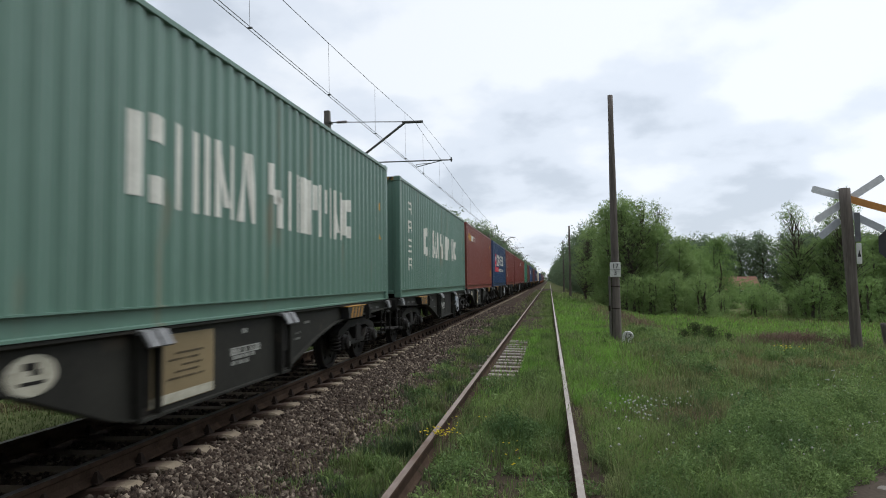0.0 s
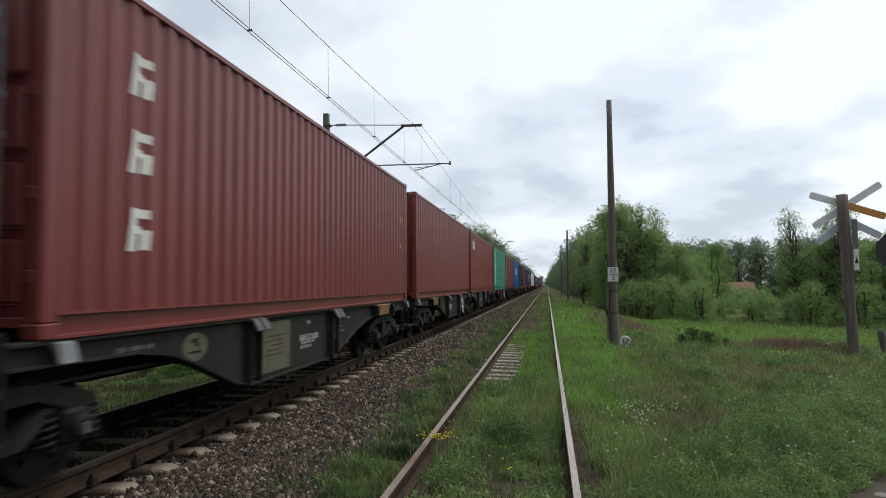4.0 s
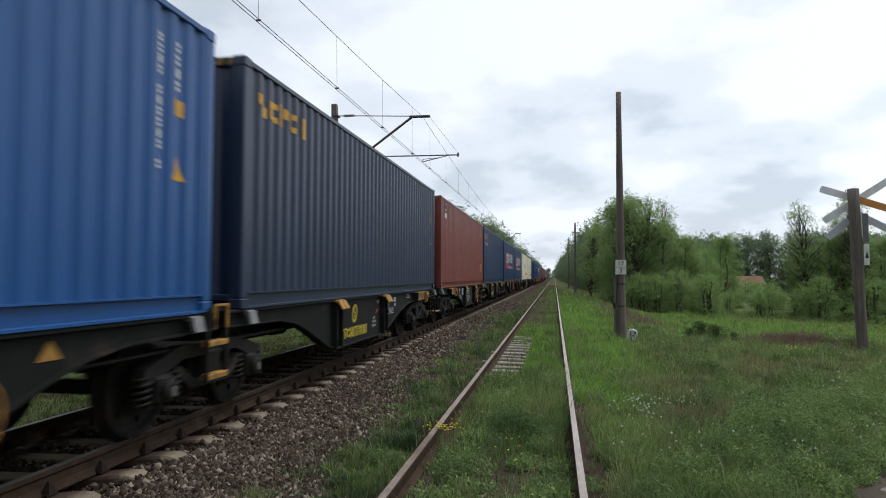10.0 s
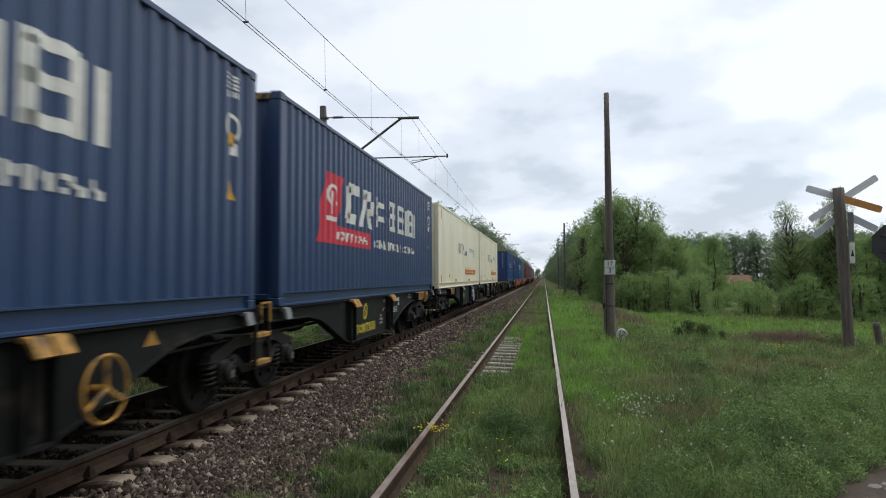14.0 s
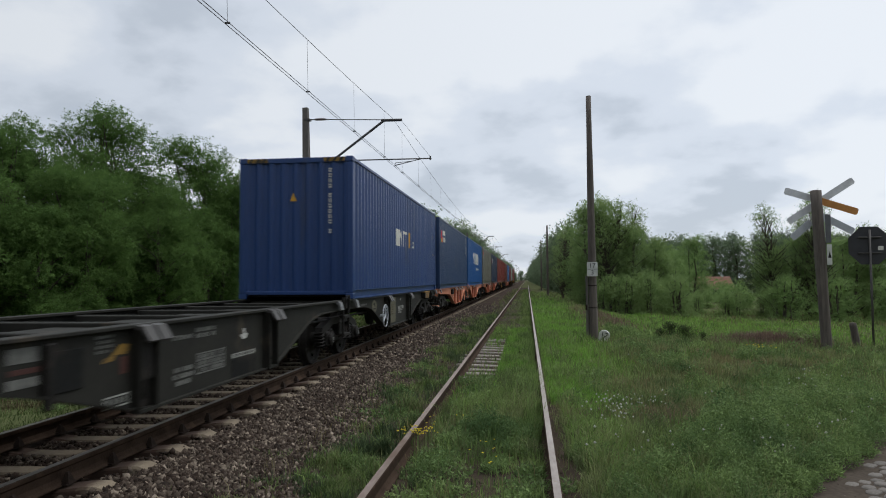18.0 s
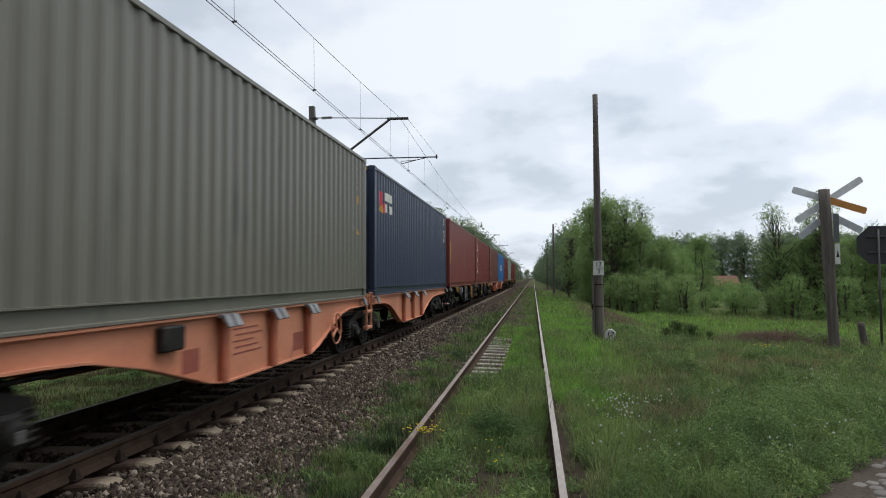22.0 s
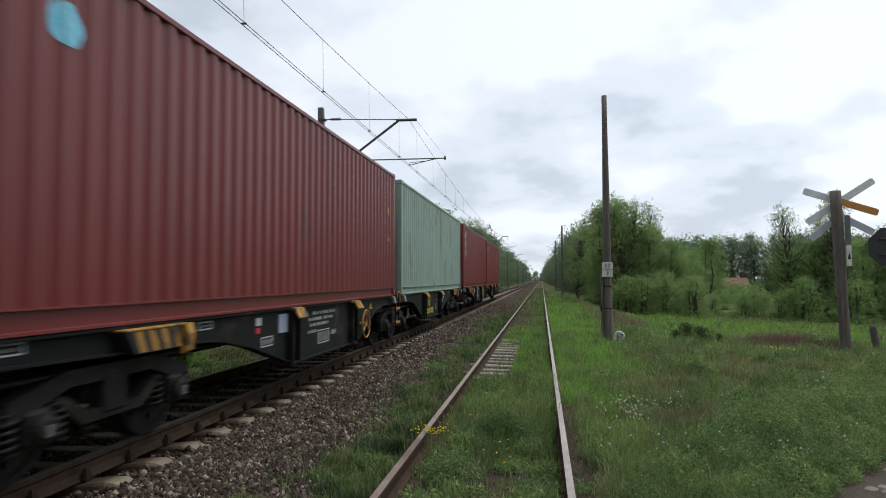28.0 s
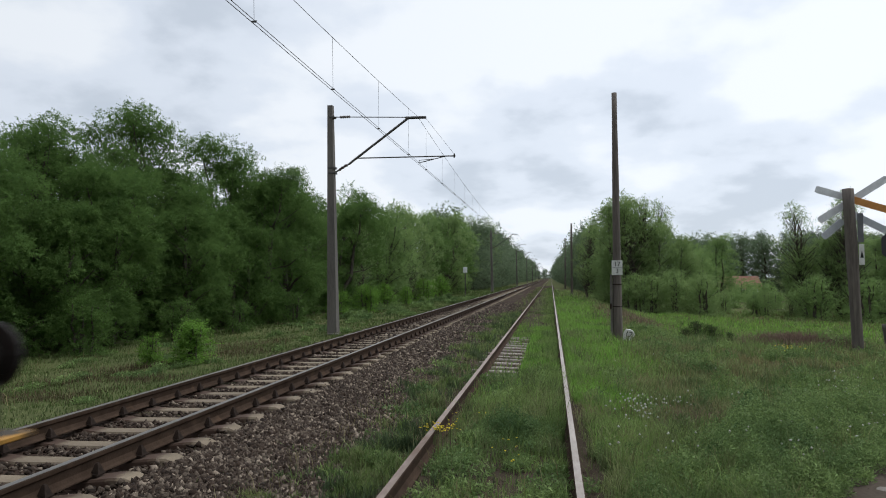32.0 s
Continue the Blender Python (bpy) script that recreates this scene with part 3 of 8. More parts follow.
def build_stones():
    """Loose ballast stones beside and between the rails of the main line."""
    rng = np.random.RandomState(11)
    base = np.array([(1, 0, 0), (-1, 0, 0), (0, 1, 0), (0, -1, 0), (0, 0, 1), (0, 0, -1)], float)
    tri = np.array([(0, 2, 4), (2, 1, 4), (1, 3, 4), (3, 0, 4), (2, 0, 5), (1, 2, 5), (3, 1, 5), (0, 3, 5)])
    zone = []
    # thin gravel over the earth of the siding, thinning out with distance
    for y0, y1, n in ((3.4, 8, 4200), (8, 14, 3800), (14, 30, 3600)):
        zone.append(np.stack([-2.5 + 1.3 * rng.beta(0.9, 1.1, n), rng.uniform(y0, y1, n)], 1))
    for y0, y1, n in ((3.4, 7, 900), (7, 12, 500), (12, 30, 900)):
        zone.append(np.stack([rng.uniform(-1.25, 0.5, n), rng.uniform(y0, y1, n)], 1))
    for y0, y1, n in ((3.2, 8, 24000), (8, 14, 19000), (14, 24, 12000), (24, 45, 9000)):
        zone.append(np.stack([-3.52 + 1.9 * rng.beta(1.0, 1.25, n), rng.uniform(y0, y1, n)], 1))
    for y0, y1, n in ((4.5, 12, 13000), (12, 30, 11000), (30, 48, 5000)):
        zone.append(np.stack([rng.uniform(-6.5, -3.5, n), rng.uniform(y0, y1, n)], 1))
    p = np.concatenate(zone)
    zs = np.interp(p[:, 0], [-6.9, -6.15, -5.2, -4.2, -3.45, -3.0, -2.5, -1.8, -1.3, 0.5], [-0.46, -0.27, -0.285, -0.275, -0.222, -0.255, -0.31, -0.365, -0.36, -0.36])
    # keep sleepers and rails clear
    on = (np.abs(((p[:, 1] - 0.27) / 0.62 + 0.5) % 1 - 0.5) < 0.23) & (p[:, 0] > -6.03) & (p[:, 0] < -3.57)
    rail = (np.abs(np.abs(p[:, 0] - MAIN_X) - GAUGE) < 0.10)
    keep = ~((on & ~((p[:, 0] > -3.74) & (rng.uniform(size=len(p)) < 0.85))) | rail)
    zs = zs + 0.024 * (on & (p[:, 0] > -3.78))
    p, zs = p[keep], zs[keep]
    n = len(p)
    size = (0.0145 + 0.025 * rng.uniform(size=n) ** 1.6) * np.where(p[:, 1] > 14, 1.35, 1.0) * np.where(p[:, 0] > -1.9, 0.62, 1.0)
    sc = size[:, None] * rng.uniform(0.65, 1.3, (n, 3))
    v = base[None] * sc[:, None, :] + rng.uniform(-0.35, 0.35, (n, 6, 3)) * size[:, None, None]
    a, b = rng.uniform(0, 6.28, n), rng.uniform(-0.8, 0.8, n)
    ca, sa, cb, sb = np.cos(a), np.sin(a), np.cos(b), np.sin(b)
    x, y, z = v[..., 0].copy(), v[..., 1].copy(), v[..., 2].copy()
    y, z = y * cb[:, None] - z * sb[:, None], y * sb[:, None] + z * cb[:, None]
    x, y = x * ca[:, None] - y * sa[:, None], x * sa[:, None] + y * ca[:, None]
    v = np.stack([x + p[:, None, 0], y + p[:, None, 1], z + zs[:, None] + size[:, None] * 0.35], -1)
    f = (tri[None] + 6 * np.arange(n)[:, None, None]).reshape(-1, 3)
    ob = part("ballast_stones", raw_mesh("ballast_stones", v.reshape(-1, 3), f), M["stone"])
    tagged(ob, "loose grey-brown crushed ballast stones along the main line", "ballast", kind="stuff")


build_stones()


def build_road():
    xs, ys = np.linspace(0.9, 14, 60), np.linspace(-14, 18, 110)
    X, Y = np.meshgrid(xs, ys)
    k = smooth_step(1.75, 2.5, X + 0.12 * np.sin(2.1 * Y)) * (1 - smooth_step(6.05, 6.9, Y - (X - 2.3) * 1.2 + 0.18 * np.sin(1.9 * X) + 0.10 * np.sin(7.3 * X + 2.0 * Y) + 0.06 * np.sin(15 * X)))
    Z = np.where(k > 0.02, ground_z(X, Y) + 0.02 * k - 0.004 + 0.008 * np.sin(5 * X) * np.sin(4.1 * Y), ground_z(X, Y) - 0.06)
    n, m = X.shape
    idx = np.arange(n * m).reshape(n, m)
    f = np.stack([idx[:-1, :-1], idx[:-1, 1:], idx[1:, 1:], idx[1:, :-1]], -1).reshape(-1, 4)
    ob = part("road", raw_mesh("road", np.stack([X, Y, Z], -1).reshape(-1, 3), f), M["dirt"])
    ob.data.shade_smooth()
    return tagged(ob, "sandy track with worn edges and old cobbles", "road", kind="structure")


road = build_road()


def road_edge(x, y):
    """How far inside the road's edge a place lies."""
    return (6.15 - (y - (x - 2.3) * 1.2)) / 1.56


def cobble_mesh(seed):
    rng = random.Random(seed)
    out = [(0.5 * (1 + 0.14 * rng.uniform(-1, 1)) * math.copysign(abs(math.cos(a)) ** 0.6, math.cos(a)), 0.5 * (1 + 0.14 * rng.uniform(-1, 1)) * math.copysign(abs(math.sin(a)) ** 0.6, math.sin(a))) for a in np.linspace(0, 2 * math.pi, 8, endpoint=False)]
    vs = [(x, y, -0.5) for x, y in out] + [(x, y, 0.36) for x, y in out] + [(0.84 * x, 0.84 * y, 0.5) for x, y in out]
    fs = [tuple(range(16, 24))] + [(8 * r + k, 8 * r + (k + 1) % 8, 8 * r + 8 + (k + 1) % 8, 8 * r + 8 + k) for r in (0, 1) for k in range(8)]
    return Geo().add(vs, fs).mesh("cobble", True)


def pave():
    """Old cobbles that show through the sand of the track, and pebbles on it."""
    rng = random.Random(8)
    kinds = [cobble_mesh(k) for k in range(5)]
    for i in range(16):
        for j in range(-9, 9):
            u, v = 0.155 * i + rng.uniform(-0.015, 0.015), 0.125 * j + rng.uniform(-0.012, 0.012) + 0.06 * (i % 2)
            x, y = 2.55 + 0.64 * u + 0.77 * v, 5.35 + 0.77 * u - 0.64 * v
            if x < 2.82 or not 0.16 < road_edge(x, y) < 1.5 or rng.random() < 0.12 + 0.5 * (road_edge(x, y) < 0.3):
                continue
            part("cobble", kinds[rng.randrange(5)], M["cobble"], road, at=pose(x, y, float(ground_z(x, y)) - 0.002 + rng.uniform(-0.008, 0.006), rng.uniform(-4, 4), rng.uniform(-4, 4), 50 + rng.uniform(-8, 8)) @ Matrix.Diagonal((0.145, 0.115, 0.06, 1)))
    r = np.random.RandomState(14)
    n = 900
    x, y = r.uniform(2.0, 5.0, n), r.uniform(4.6, 9.2, n)
    keep = np.array([road_edge(a, b) > 0.03 for a, b in zip(x, y)]) & (x > 2.2)
    x, y = x[keep], y[keep]
    size = 0.004 + 0.014 * r.uniform(size=len(x)) ** 2.5
    ball = np.array([(1, 0, 0), (-1, 0, 0), (0, 1, 0), (0, -1, 0), (0, 0, 0.7), (0, 0, -0.7)], float)
    tri = np.array([(0, 2, 4), (2, 1, 4), (1, 3, 4), (3, 0, 4), (2, 0, 5), (1, 2, 5), (3, 1, 5), (0, 3, 5)])
    v = ball[None] * size[:, None, None] * r.uniform(0.7, 1.3, (len(x), 6, 3)) + np.stack([x, y, ground_z(x, y) + 0.016], 1)[:, None, :]
    ob = part("pebbles", raw_mesh("pebbles", v.reshape(-1, 3), (tri[None] + 6 * np.arange(len(x))[:, None, None]).reshape(-1, 3)), M["stone"])
    tagged(ob, "small pebbles strewn over the sandy track", "pebbles", kind="stuff")


pave()


def catenary_mast(y, x=-7.5):
    """A tapered mast with its bracket, insulators and registration arm."""
    t = thing("catenary_mast", "tapered grey catenary mast with a slanted bracket over the track", "mast", "masts along the main line", at=pose(x, y, 0))
    base = float(ground_z(x, y))
    g = Geo()
    for z0, z1, w0, w1 in ((base - 0.3, 7.6, 0.172, 0.090),):
        a = [(sx * w, sy * w) for w in (w0,) for sx, sy in ((-1, -1), (1, -1), (1, 1), (-1, 1))]
        b = [(sx * w1, sy * w1) for sx, sy in ((-1, -1), (1, -1), (1, 1), (-1, 1))]
        g.add([(p[0] + 0.0, p[1], z0) for p in a] + [(p[0] - 0.17, p[1], z1) for p in b], [(3, 2, 1, 0), (4, 5, 6, 7), (0, 1, 5, 4), (1, 2, 6, 5), (2, 3, 7, 6), (3, 0, 4, 7)])
    part("post", g, M["mast"], t)
    part("foundation", Geo().cbox(-0.22, 0.22, -0.22, 0.22, base - 0.3, base + 0.05, 0.03), M["mast"], t)
    part("tie_bar", Geo().tube((0.55, 0, 7.17), (2.6, 0, 7.08), 0.016, n=6), M["tube"], t)
    ins = Geo()
    for k in range(5):
        ins.lathe([(-0.03, 0.03), (-0.015, 0.052), (0.015, 0.052), (0.03, 0.03)], (0.22 + k * 0.075, 0, 7.18), 0, 10)
    part("insulator", ins, M["insulator"], t, smooth=True)
    part("tie_anchor", Geo().tube((-0.1, 0, 7.19), (0.56, 0, 7.17), 0.018, n=6), M["tube"], t)
    for z in (5.16, 5.34, 7.14):
        part("collar", Geo().cbox(-0.275 + 0.012 * z, 0.085 - 0.025 * z + 0.10, -0.125, 0.125, z, z + 0.07, 0.01), M["tube"], t)
    part("bracket", Geo().tube((0.52, 0, 5.50), (2.66, 0, 7.06), 0.042, n=8).tube((2.55, 0, 7.06), (3.28, 0, 7.05), 0.05, n=8), M["tube"], t)
    foot = Geo()
    for k in range(5):
        foot.lathe([(-0.03, 0.03), (-0.015, 0.055), (0.015, 0.055), (0.03, 0.03)], (0.20 + k * 0.060, 0, 5.32 + k * 0.034 + (0.02 if k % 2 else 0)), 0, 10)
    part("insulator", foot, M["insulator"], t, smooth=True)
    part("bracket_foot", Geo().tube((-0.02, 0, 5.20), (0.20, 0, 5.32), 0.03, n=6).tube((0.20, 0, 5.32), (0.55, 0, 5.52), 0.024, n=6), M["tube"], t)
    part("arm", Geo().tube((0.80, 0, 5.70), (4.30, 0, 5.68), 0.022, n=6).tube((4.26, 0, 5.62), (4.26, 0, 5.76), 0.03, n=6), M["tube"], t)
    part("stay_wire", Geo().tube((3.26, 0, 7.03), (4.26, 0, 5.74), 0.006, n=4), M["wire"], t)
    part("steady_arm", Geo().tube((3.92, 0, 5.67), (3.02, 0, 5.47), 0.014, n=6).tube((3.02, 0, 5.47), (3.04, 0, 5.56), 0.012, n=6).tube((3.04, 0, 5.56), (3.55, 0, 5.60), 0.010, n=6), M["tube"], t)
    return t


MASTS = [-41.0, 22.1, 85.0, 148.0, 211.0, 274.0, 337.0, 400.0]
for y in MASTS:
    catenary_mast(y)


def build_wires():
    t = thing("overhead_wire", "thin overhead contact and messenger wires with droppers", "overhead wire")
    line = -4.52

    def height(u, deep):
        return 7.09 - 4 * deep * u * (1 - u)

    for i in range(len(MASTS) - 1):
        a, b = MASTS[i], MASTS[i + 1]
        steps, deep = (24 if a < 30 else 8), 1.02
        r, vs, fs = 0.0065 if a < 60 else 0.010, [], []
        for k in range(steps + 1):
            u = k / steps
            vs += [(line + r * math.cos(c * 1.2566), a + (b - a) * u, height(u, deep) + r * math.sin(c * 1.2566)) for c in range(5)]
        for k in range(steps):
            fs += [(5 * k + c, 5 * k + (c + 1) % 5, 5 * k + 5 + (c + 1) % 5, 5 * k + 5 + c) for c in range(5)]
        part("messenger_wire", Geo().add(vs, fs), M["wire"], t)
        for dx in (-0.035, 0.035):
            part("contact_wire", Geo().tube((line + dx, a, 5.49), (line + dx, b, 5.49), 0.0065 if a < 60 else 0.010, n=5), M["wire"], t)
        if a < 90:
            n = int((b - a) / 3.52)
            for k in range(n):
                y = a + 1.60 + 3.66 * k if a > 0 else b - 1.45 - 3.74 * k
                part("dropper", Geo().tube((line, y, 5.49), (line, y - 0.06, height((y - a) / (b - a), deep)), 0.0035, n=4).box(line - 0.04, line + 0.04, y - 0.008, y + 0.008, 5.485, 5.515), M["wire"], t)


build_wires()


def flat_text(body, size, depth=0.003):
    """A mesh of built-in font text, drawn in the plane x right, z up."""
    cu = bpy.data.curves.new("lettering", "FONT")
    cu.body, cu.size, cu.extrude, cu.align_x, cu.align_y = body, size, depth, "CENTER", "CENTER"
    ob = new("lettering", cu)
    dg = bpy.context.evaluated_depsgraph_get()
    me = bpy.data.meshes.new_from_object(ob.evaluated_get(dg))
    bpy.data.objects.remove(ob)
    me.transform(Matrix.Rotation(radians(90), 4, "X"))
    me.materials.clear()
    me.materials.append(None)
    return me


def pole_bar(g, x, y, z0, z1, r0, r1, lean=(0, 0), n=12, seed=0):
    rng = random.Random(seed)
    k = 10
    prof = [(z0 + (z1 - z0) * i / k, (r0 + (r1 - r0) * i / k) * rng.uniform(0.96, 1.04)) for i in range(k + 1)]
    vs, fs = [], []
    for i, (z, r) in enumerate(prof):
        for j in range(n):
            a = j * 2 * math.pi / n
            vs.append((x + lean[0] * i / k + r * math.cos(a), y + lean[1] * i / k + r * math.sin(a), z))
    for i in range(k):
        for j in range(n):
            fs.append((i * n + j, i * n + (j + 1) % n, (i + 1) * n + (j + 1) % n, (i + 1) * n + j))
    vs.append((x + lean[0], y + lean[1], z1 + r1 * 0.15))
    fs += [(k * n + j, k * n + (j + 1) % n, len(vs) - 1) for j in range(n)]
    return g.add(vs, fs)


def telegraph_pole():
    x, y = 1.98, 20.9
    t = thing("telegraph_pole", "tall bare weathered wooden pole with a concrete stub", "pole", at=pose(x, y, 0))
    part("post", pole_bar(Geo(), 0.045, 0, -0.8, 7.28, 0.145, 0.078, (-0.04, 0), seed=1), M["timber"], t, smooth=True)
    part("stub", Geo().cbox(-0.175, -0.105, -0.05, 0.06, -0.8, 1.62, 0.01), M["mast"], t, "pale slat fixed to the pole")
    for z in (0.62, 1.30):
        part("wire_binding", pole_bar(Geo(), 0.035, 0, z, z + 0.022, 0.139, 0.139), M["clip"], t)
    part("cable_clip", Geo().cbox(-0.20, -0.14, -0.08, -0.02, 0.55, 0.72, 0.01), M["clip"], t)
    sign = part("kilometre_sign", Geo().cbox(-0.145, 0.175, -0.215, -0.20, 1.60, 2.04, 0.006), M["plate_white"], t, "white kilometre plate numbered 17 over 3")
    for body, z in (("17", 1.925), ("3", 1.715)):
        part("number", flat_text(body, 0.20), M["black"], sign, at=pose(0.015, -0.222, z))
    part("rule", Geo().box(-0.13, 0.16, -0.220, -0.2155, 1.815, 1.825), M["black"], sign)


telegraph_pole()


def marker_stone():
    x, y = 2.27, 20.6
    z = float(ground_z(x, y))
    t = thing("marker_stone", "low white distance stone lettered 17 in the grass", "marker", at=pose(x, y, z, 4, 12, -10))
    out = [(-0.16, -0.2), (0.16, -0.2), (0.16, 0.22)] + [(0.16 * math.cos(a), 0.22 + 0.13 * math.sin(a)) for a in np.linspace(0.2, 2.94, 8)] + [(-0.16, 0.22)]
    part("stone", Geo().prism(out, -0.05, 0.05, 1), M["plate_white"], t)
    part("number", flat_text("17", 0.22), M["black"], t, at=pose(0, -0.056, 0.20))


marker_stone()


def crossing_sign():
    """The double warning cross on its timber post, seen from behind."""
    x, y = 8.10, 19.25
    t = thing("crossing_sign", "double warning cross of pale boards on a leaning timber post", "road sign", at=pose(x, y, 0))
    part("post", pole_bar(Geo(), 0.02, 0, -0.9, 3.92, 0.138, 0.142, (-0.17, 0), seed=4), M["timber"], t, smooth=True)

    def board(x0, z0, x1, z1, mat, y_, words):
        """A board from one end to the other, ends in the sign's plane."""
        d, n = math.hypot(x1 - x0, z1 - z0), math.degrees(math.atan2(z1 - z0, x1 - x0))
        g = Geo().prism([(0, -0.07), (0.05, -0.095), (d - 0.05, -0.095), (d, -0.07), (d, 0.07), (d - 0.05, 0.095), (0.05, 0.095), (0, 0.07)], -0.012, 0.012, 1)
        part("board", g, M[mat], t, words, at=pose(x0 - x, y_, z0, 0, -n, 0))

    pale, warm = "pale weathered board", "board with faded orange face"
    board(7.20, 3.96, 7.90, 3.73, "cross_white", 0.175, pale)
    board(8.06, 3.67, 9.10, 3.32, "cross_orange", 0.175, warm)
    board(7.28, 3.08, 9.02, 4.22, "cross_white", 0.205, pale)
    # lower boards in grey, with their shade put into the colour
    board(7.38, 2.62, 7.90, 3.08, "cross_grey", 0.235, "board greyed as if in shade")
    board(8.06, 3.30, 9.00, 2.78, "cross_grey", 0.235, "board greyed as if in shade")
    part("back_plate", Geo().cbox(0.0, 0.145, -0.165, -0.145, 2.46, 3.24, 0.006), M["plate_grey"], t, "bare grey metal plate")
    part("edge_strip", Geo().cbox(-0.20, -0.155, -0.06, -0.03, 1.88, 2.44, 0.006), M["plate_white"], t, "pale strip at the post's edge")
    part("number_plate", Geo().cbox(0.02, 0.15, -0.17, -0.15, 1.86, 2.42, 0.006), M["plate_white"], t, "small white plate with a dark triangle")
    part("plate_mark", Geo().sheet([(0.04, 2.05), (0.13, 2.05), (0.085, 2.24)], y=-0.1725), M["black"], t)
    part("conduit", Geo().tube((-0.15, -0.08, 1.9), (-0.15, -0.08, 2.9), 0.02, n=6), M["tube"], t)


crossing_sign()


def stop_sign():
    x, y = 9.95, 20.6
    t = thing("stop_sign", "octagonal stop sign seen from its dark back", "road sign", at=pose(x, y, 0, 0, 0, -6))
    z = float(ground_z(x, y))
    part("post", Geo().tube((0, 0, z - 0.3), (0, 0, 2.9), 0.032, n=10), M["tube"], t, smooth=True)
    r = 0.60
    oc = [(r * math.cos(radians(22.5 + 45 * k)), 2.44 + r * math.sin(radians(22.5 + 45 * k))) for k in range(8)]
    part("plate", Geo().prism(oc, 0.036, 0.05, 1), M["sheet_back"], t, "dark grey back of an octagonal plate")
    for zz in (2.2, 2.66):
        part("clamp", Geo().cbox(-0.3, 0.3, -0.02, 0.035, zz, zz + 0.04, 0.006), M["tube"], t)
    part("sticker", Geo().box(0.22, 0.36, 0.030, 0.034, 2.30, 2.42), M["white"], t)


stop_sign()


def low_post():
    x, y = 9.56, 20.6
    z = float(ground_z(x, y))
    t = thing("wooden_stump", "short weathered wooden stump in the grass", "post", at=pose(x, y, z))
    part("stump", pole_bar(Geo(), 0, 0, -0.3, 0.80, 0.11, 0.095, (-0.16, 0), seed=9), M["timber"], t, smooth=True)


low_post()


def far_pole(x, y, h):
    t = thing("telegraph_pole", "distant dark wooden telegraph pole beside the siding", "pole", "poles beside the siding", at=pose(x, y, 0))
    part("post", pole_bar(Geo(), 0, 0, -0.8, h, 0.14, 0.09, seed=int(y)), M["timber"], t, smooth=True)


far_pole(2.2, 72, 7.3)
far_pole(2.2, 104, 7.6)


def block_marker():
    t = thing("signal_board", "small white board on a post beside the far track", "signal board", at=pose(-8.3, 64, 0))
    part("post", Geo().tube((0, 0, -0.8), (0, 0, 2.3), 0.05, n=8), M["tube"], t)
    part("board", Geo().cbox(-0.2, 0.2, -0.06, -0.04, 1.95, 2.5, 0.01), M["cross_white"], t)


block_marker()


def house():
    t = thing("house", "low cream farmhouse with a faded red tiled roof among bushes", "house", at=pose(26.3, 100, -2.2, 0, 0, 14))
    w, d, h = 1.75, 3.2, 2.3
    part("wall", Geo().box(-w, w, -d, -d + 0.3, 0, h), M["plaster"], t)
    part("wall", Geo().box(-w, w, d - 0.3, d, 0, h), M["plaster"], t)
    for s in (-1, 1):
        part("wall", Geo().box(s * w - 0.15, s * w + 0.15, -d + 0.3, d - 0.3, 0, h), M["plaster"], t)
    for s in (-1, 1):
        part("roof_slope", Geo().prism([(-w - 0.5, h - 0.25), (w + 0.5, h - 0.25), (w + 0.2, h + 0.0), (w - 0.5, h + 1.55), (-w + 0.5, h + 1.55), (-w - 0.2, h)] if s < 0 else
                                       [(-w - 0.4, h - 0.2), (w + 0.4, h - 0.2), (w - 0.5, h + 1.5), (-w + 0.5, h + 1.5)], s * d * 0.5 - d * 0.55, s * d * 0.5 + d * 0.55, 1), M["roof"], t)
    for x in (-1.3, 0.3):
        win = part("window", Geo().cbox(x, x + 1.0, -d - 0.03, -d, 0.9, 2.0, 0.01), M["cross_white"], t)
        part("pane", Geo().box(x + 0.1, x + 0.9, -d - 0.036, -d - 0.031, 1.0, 1.9), M["pane"], win)


house()


def siding_bed():
    xs, ys = np.linspace(-2.15, 0.75, 30), np.concatenate([np.linspace(2.5, 40, 190), np.linspace(41, 140, 50)])
    X, Y = np.meshgrid(xs, ys)
    edge = smooth_step(-2.15, -1.75, X) * (1 - smooth_step(0.45, 0.75, X))
    Z = ground_z(X, Y) - 0.03 + edge * (0.045 + 0.012 * np.sin(6.1 * X + 1.3 * Y) * np.sin(5.3 * Y))
    n, m = X.shape
    idx = np.arange(n * m).reshape(n, m)
    f = np.stack([idx[:-1, :-1], idx[:-1, 1:], idx[1:, 1:], idx[1:, :-1]], -1).reshape(-1, 4)
    ob = part("siding_bed", raw_mesh("siding_bed", np.stack([X, Y, Z], -1).reshape(-1, 3), f), M["earth"])
    tagged(ob, "dark bare earth and old ballast under the siding", "ground", kind="structure")


siding_bed()

# ---- the train: two-unit container wagons and their boxes ----
def run(t):
    """Metres gone since the start."""
    a = t / 10
    return 12.5927 * t + 1.3842 * a ** 2 - 0.31 * a ** 3 + 0.026 * a ** 4


NUDGE = {6: 0.08, 7: 0.20, 8: 0.22, 9: 0.24, 10: 0.15, 11: 0.08, 12: 0.05}     # play in the couplings


def rear_of(i):
    """Rear end of the box in slot i at the start; slot 15 and 16 ride on a longer wagon."""
    return 14.117 + 13.195 * i + (0 if i <= 14 else 1.6 if i == 15 else 3.2) + (0.252 if i % 2 else 0) + NUDGE.get(i, 0)


DECK = 1.155
WIDE, TALL = 2.438, 2.936
KEYED = []          # thing, its place along the line at the start, its height
WHEELS = []         # wheelset, its place along the line at the start


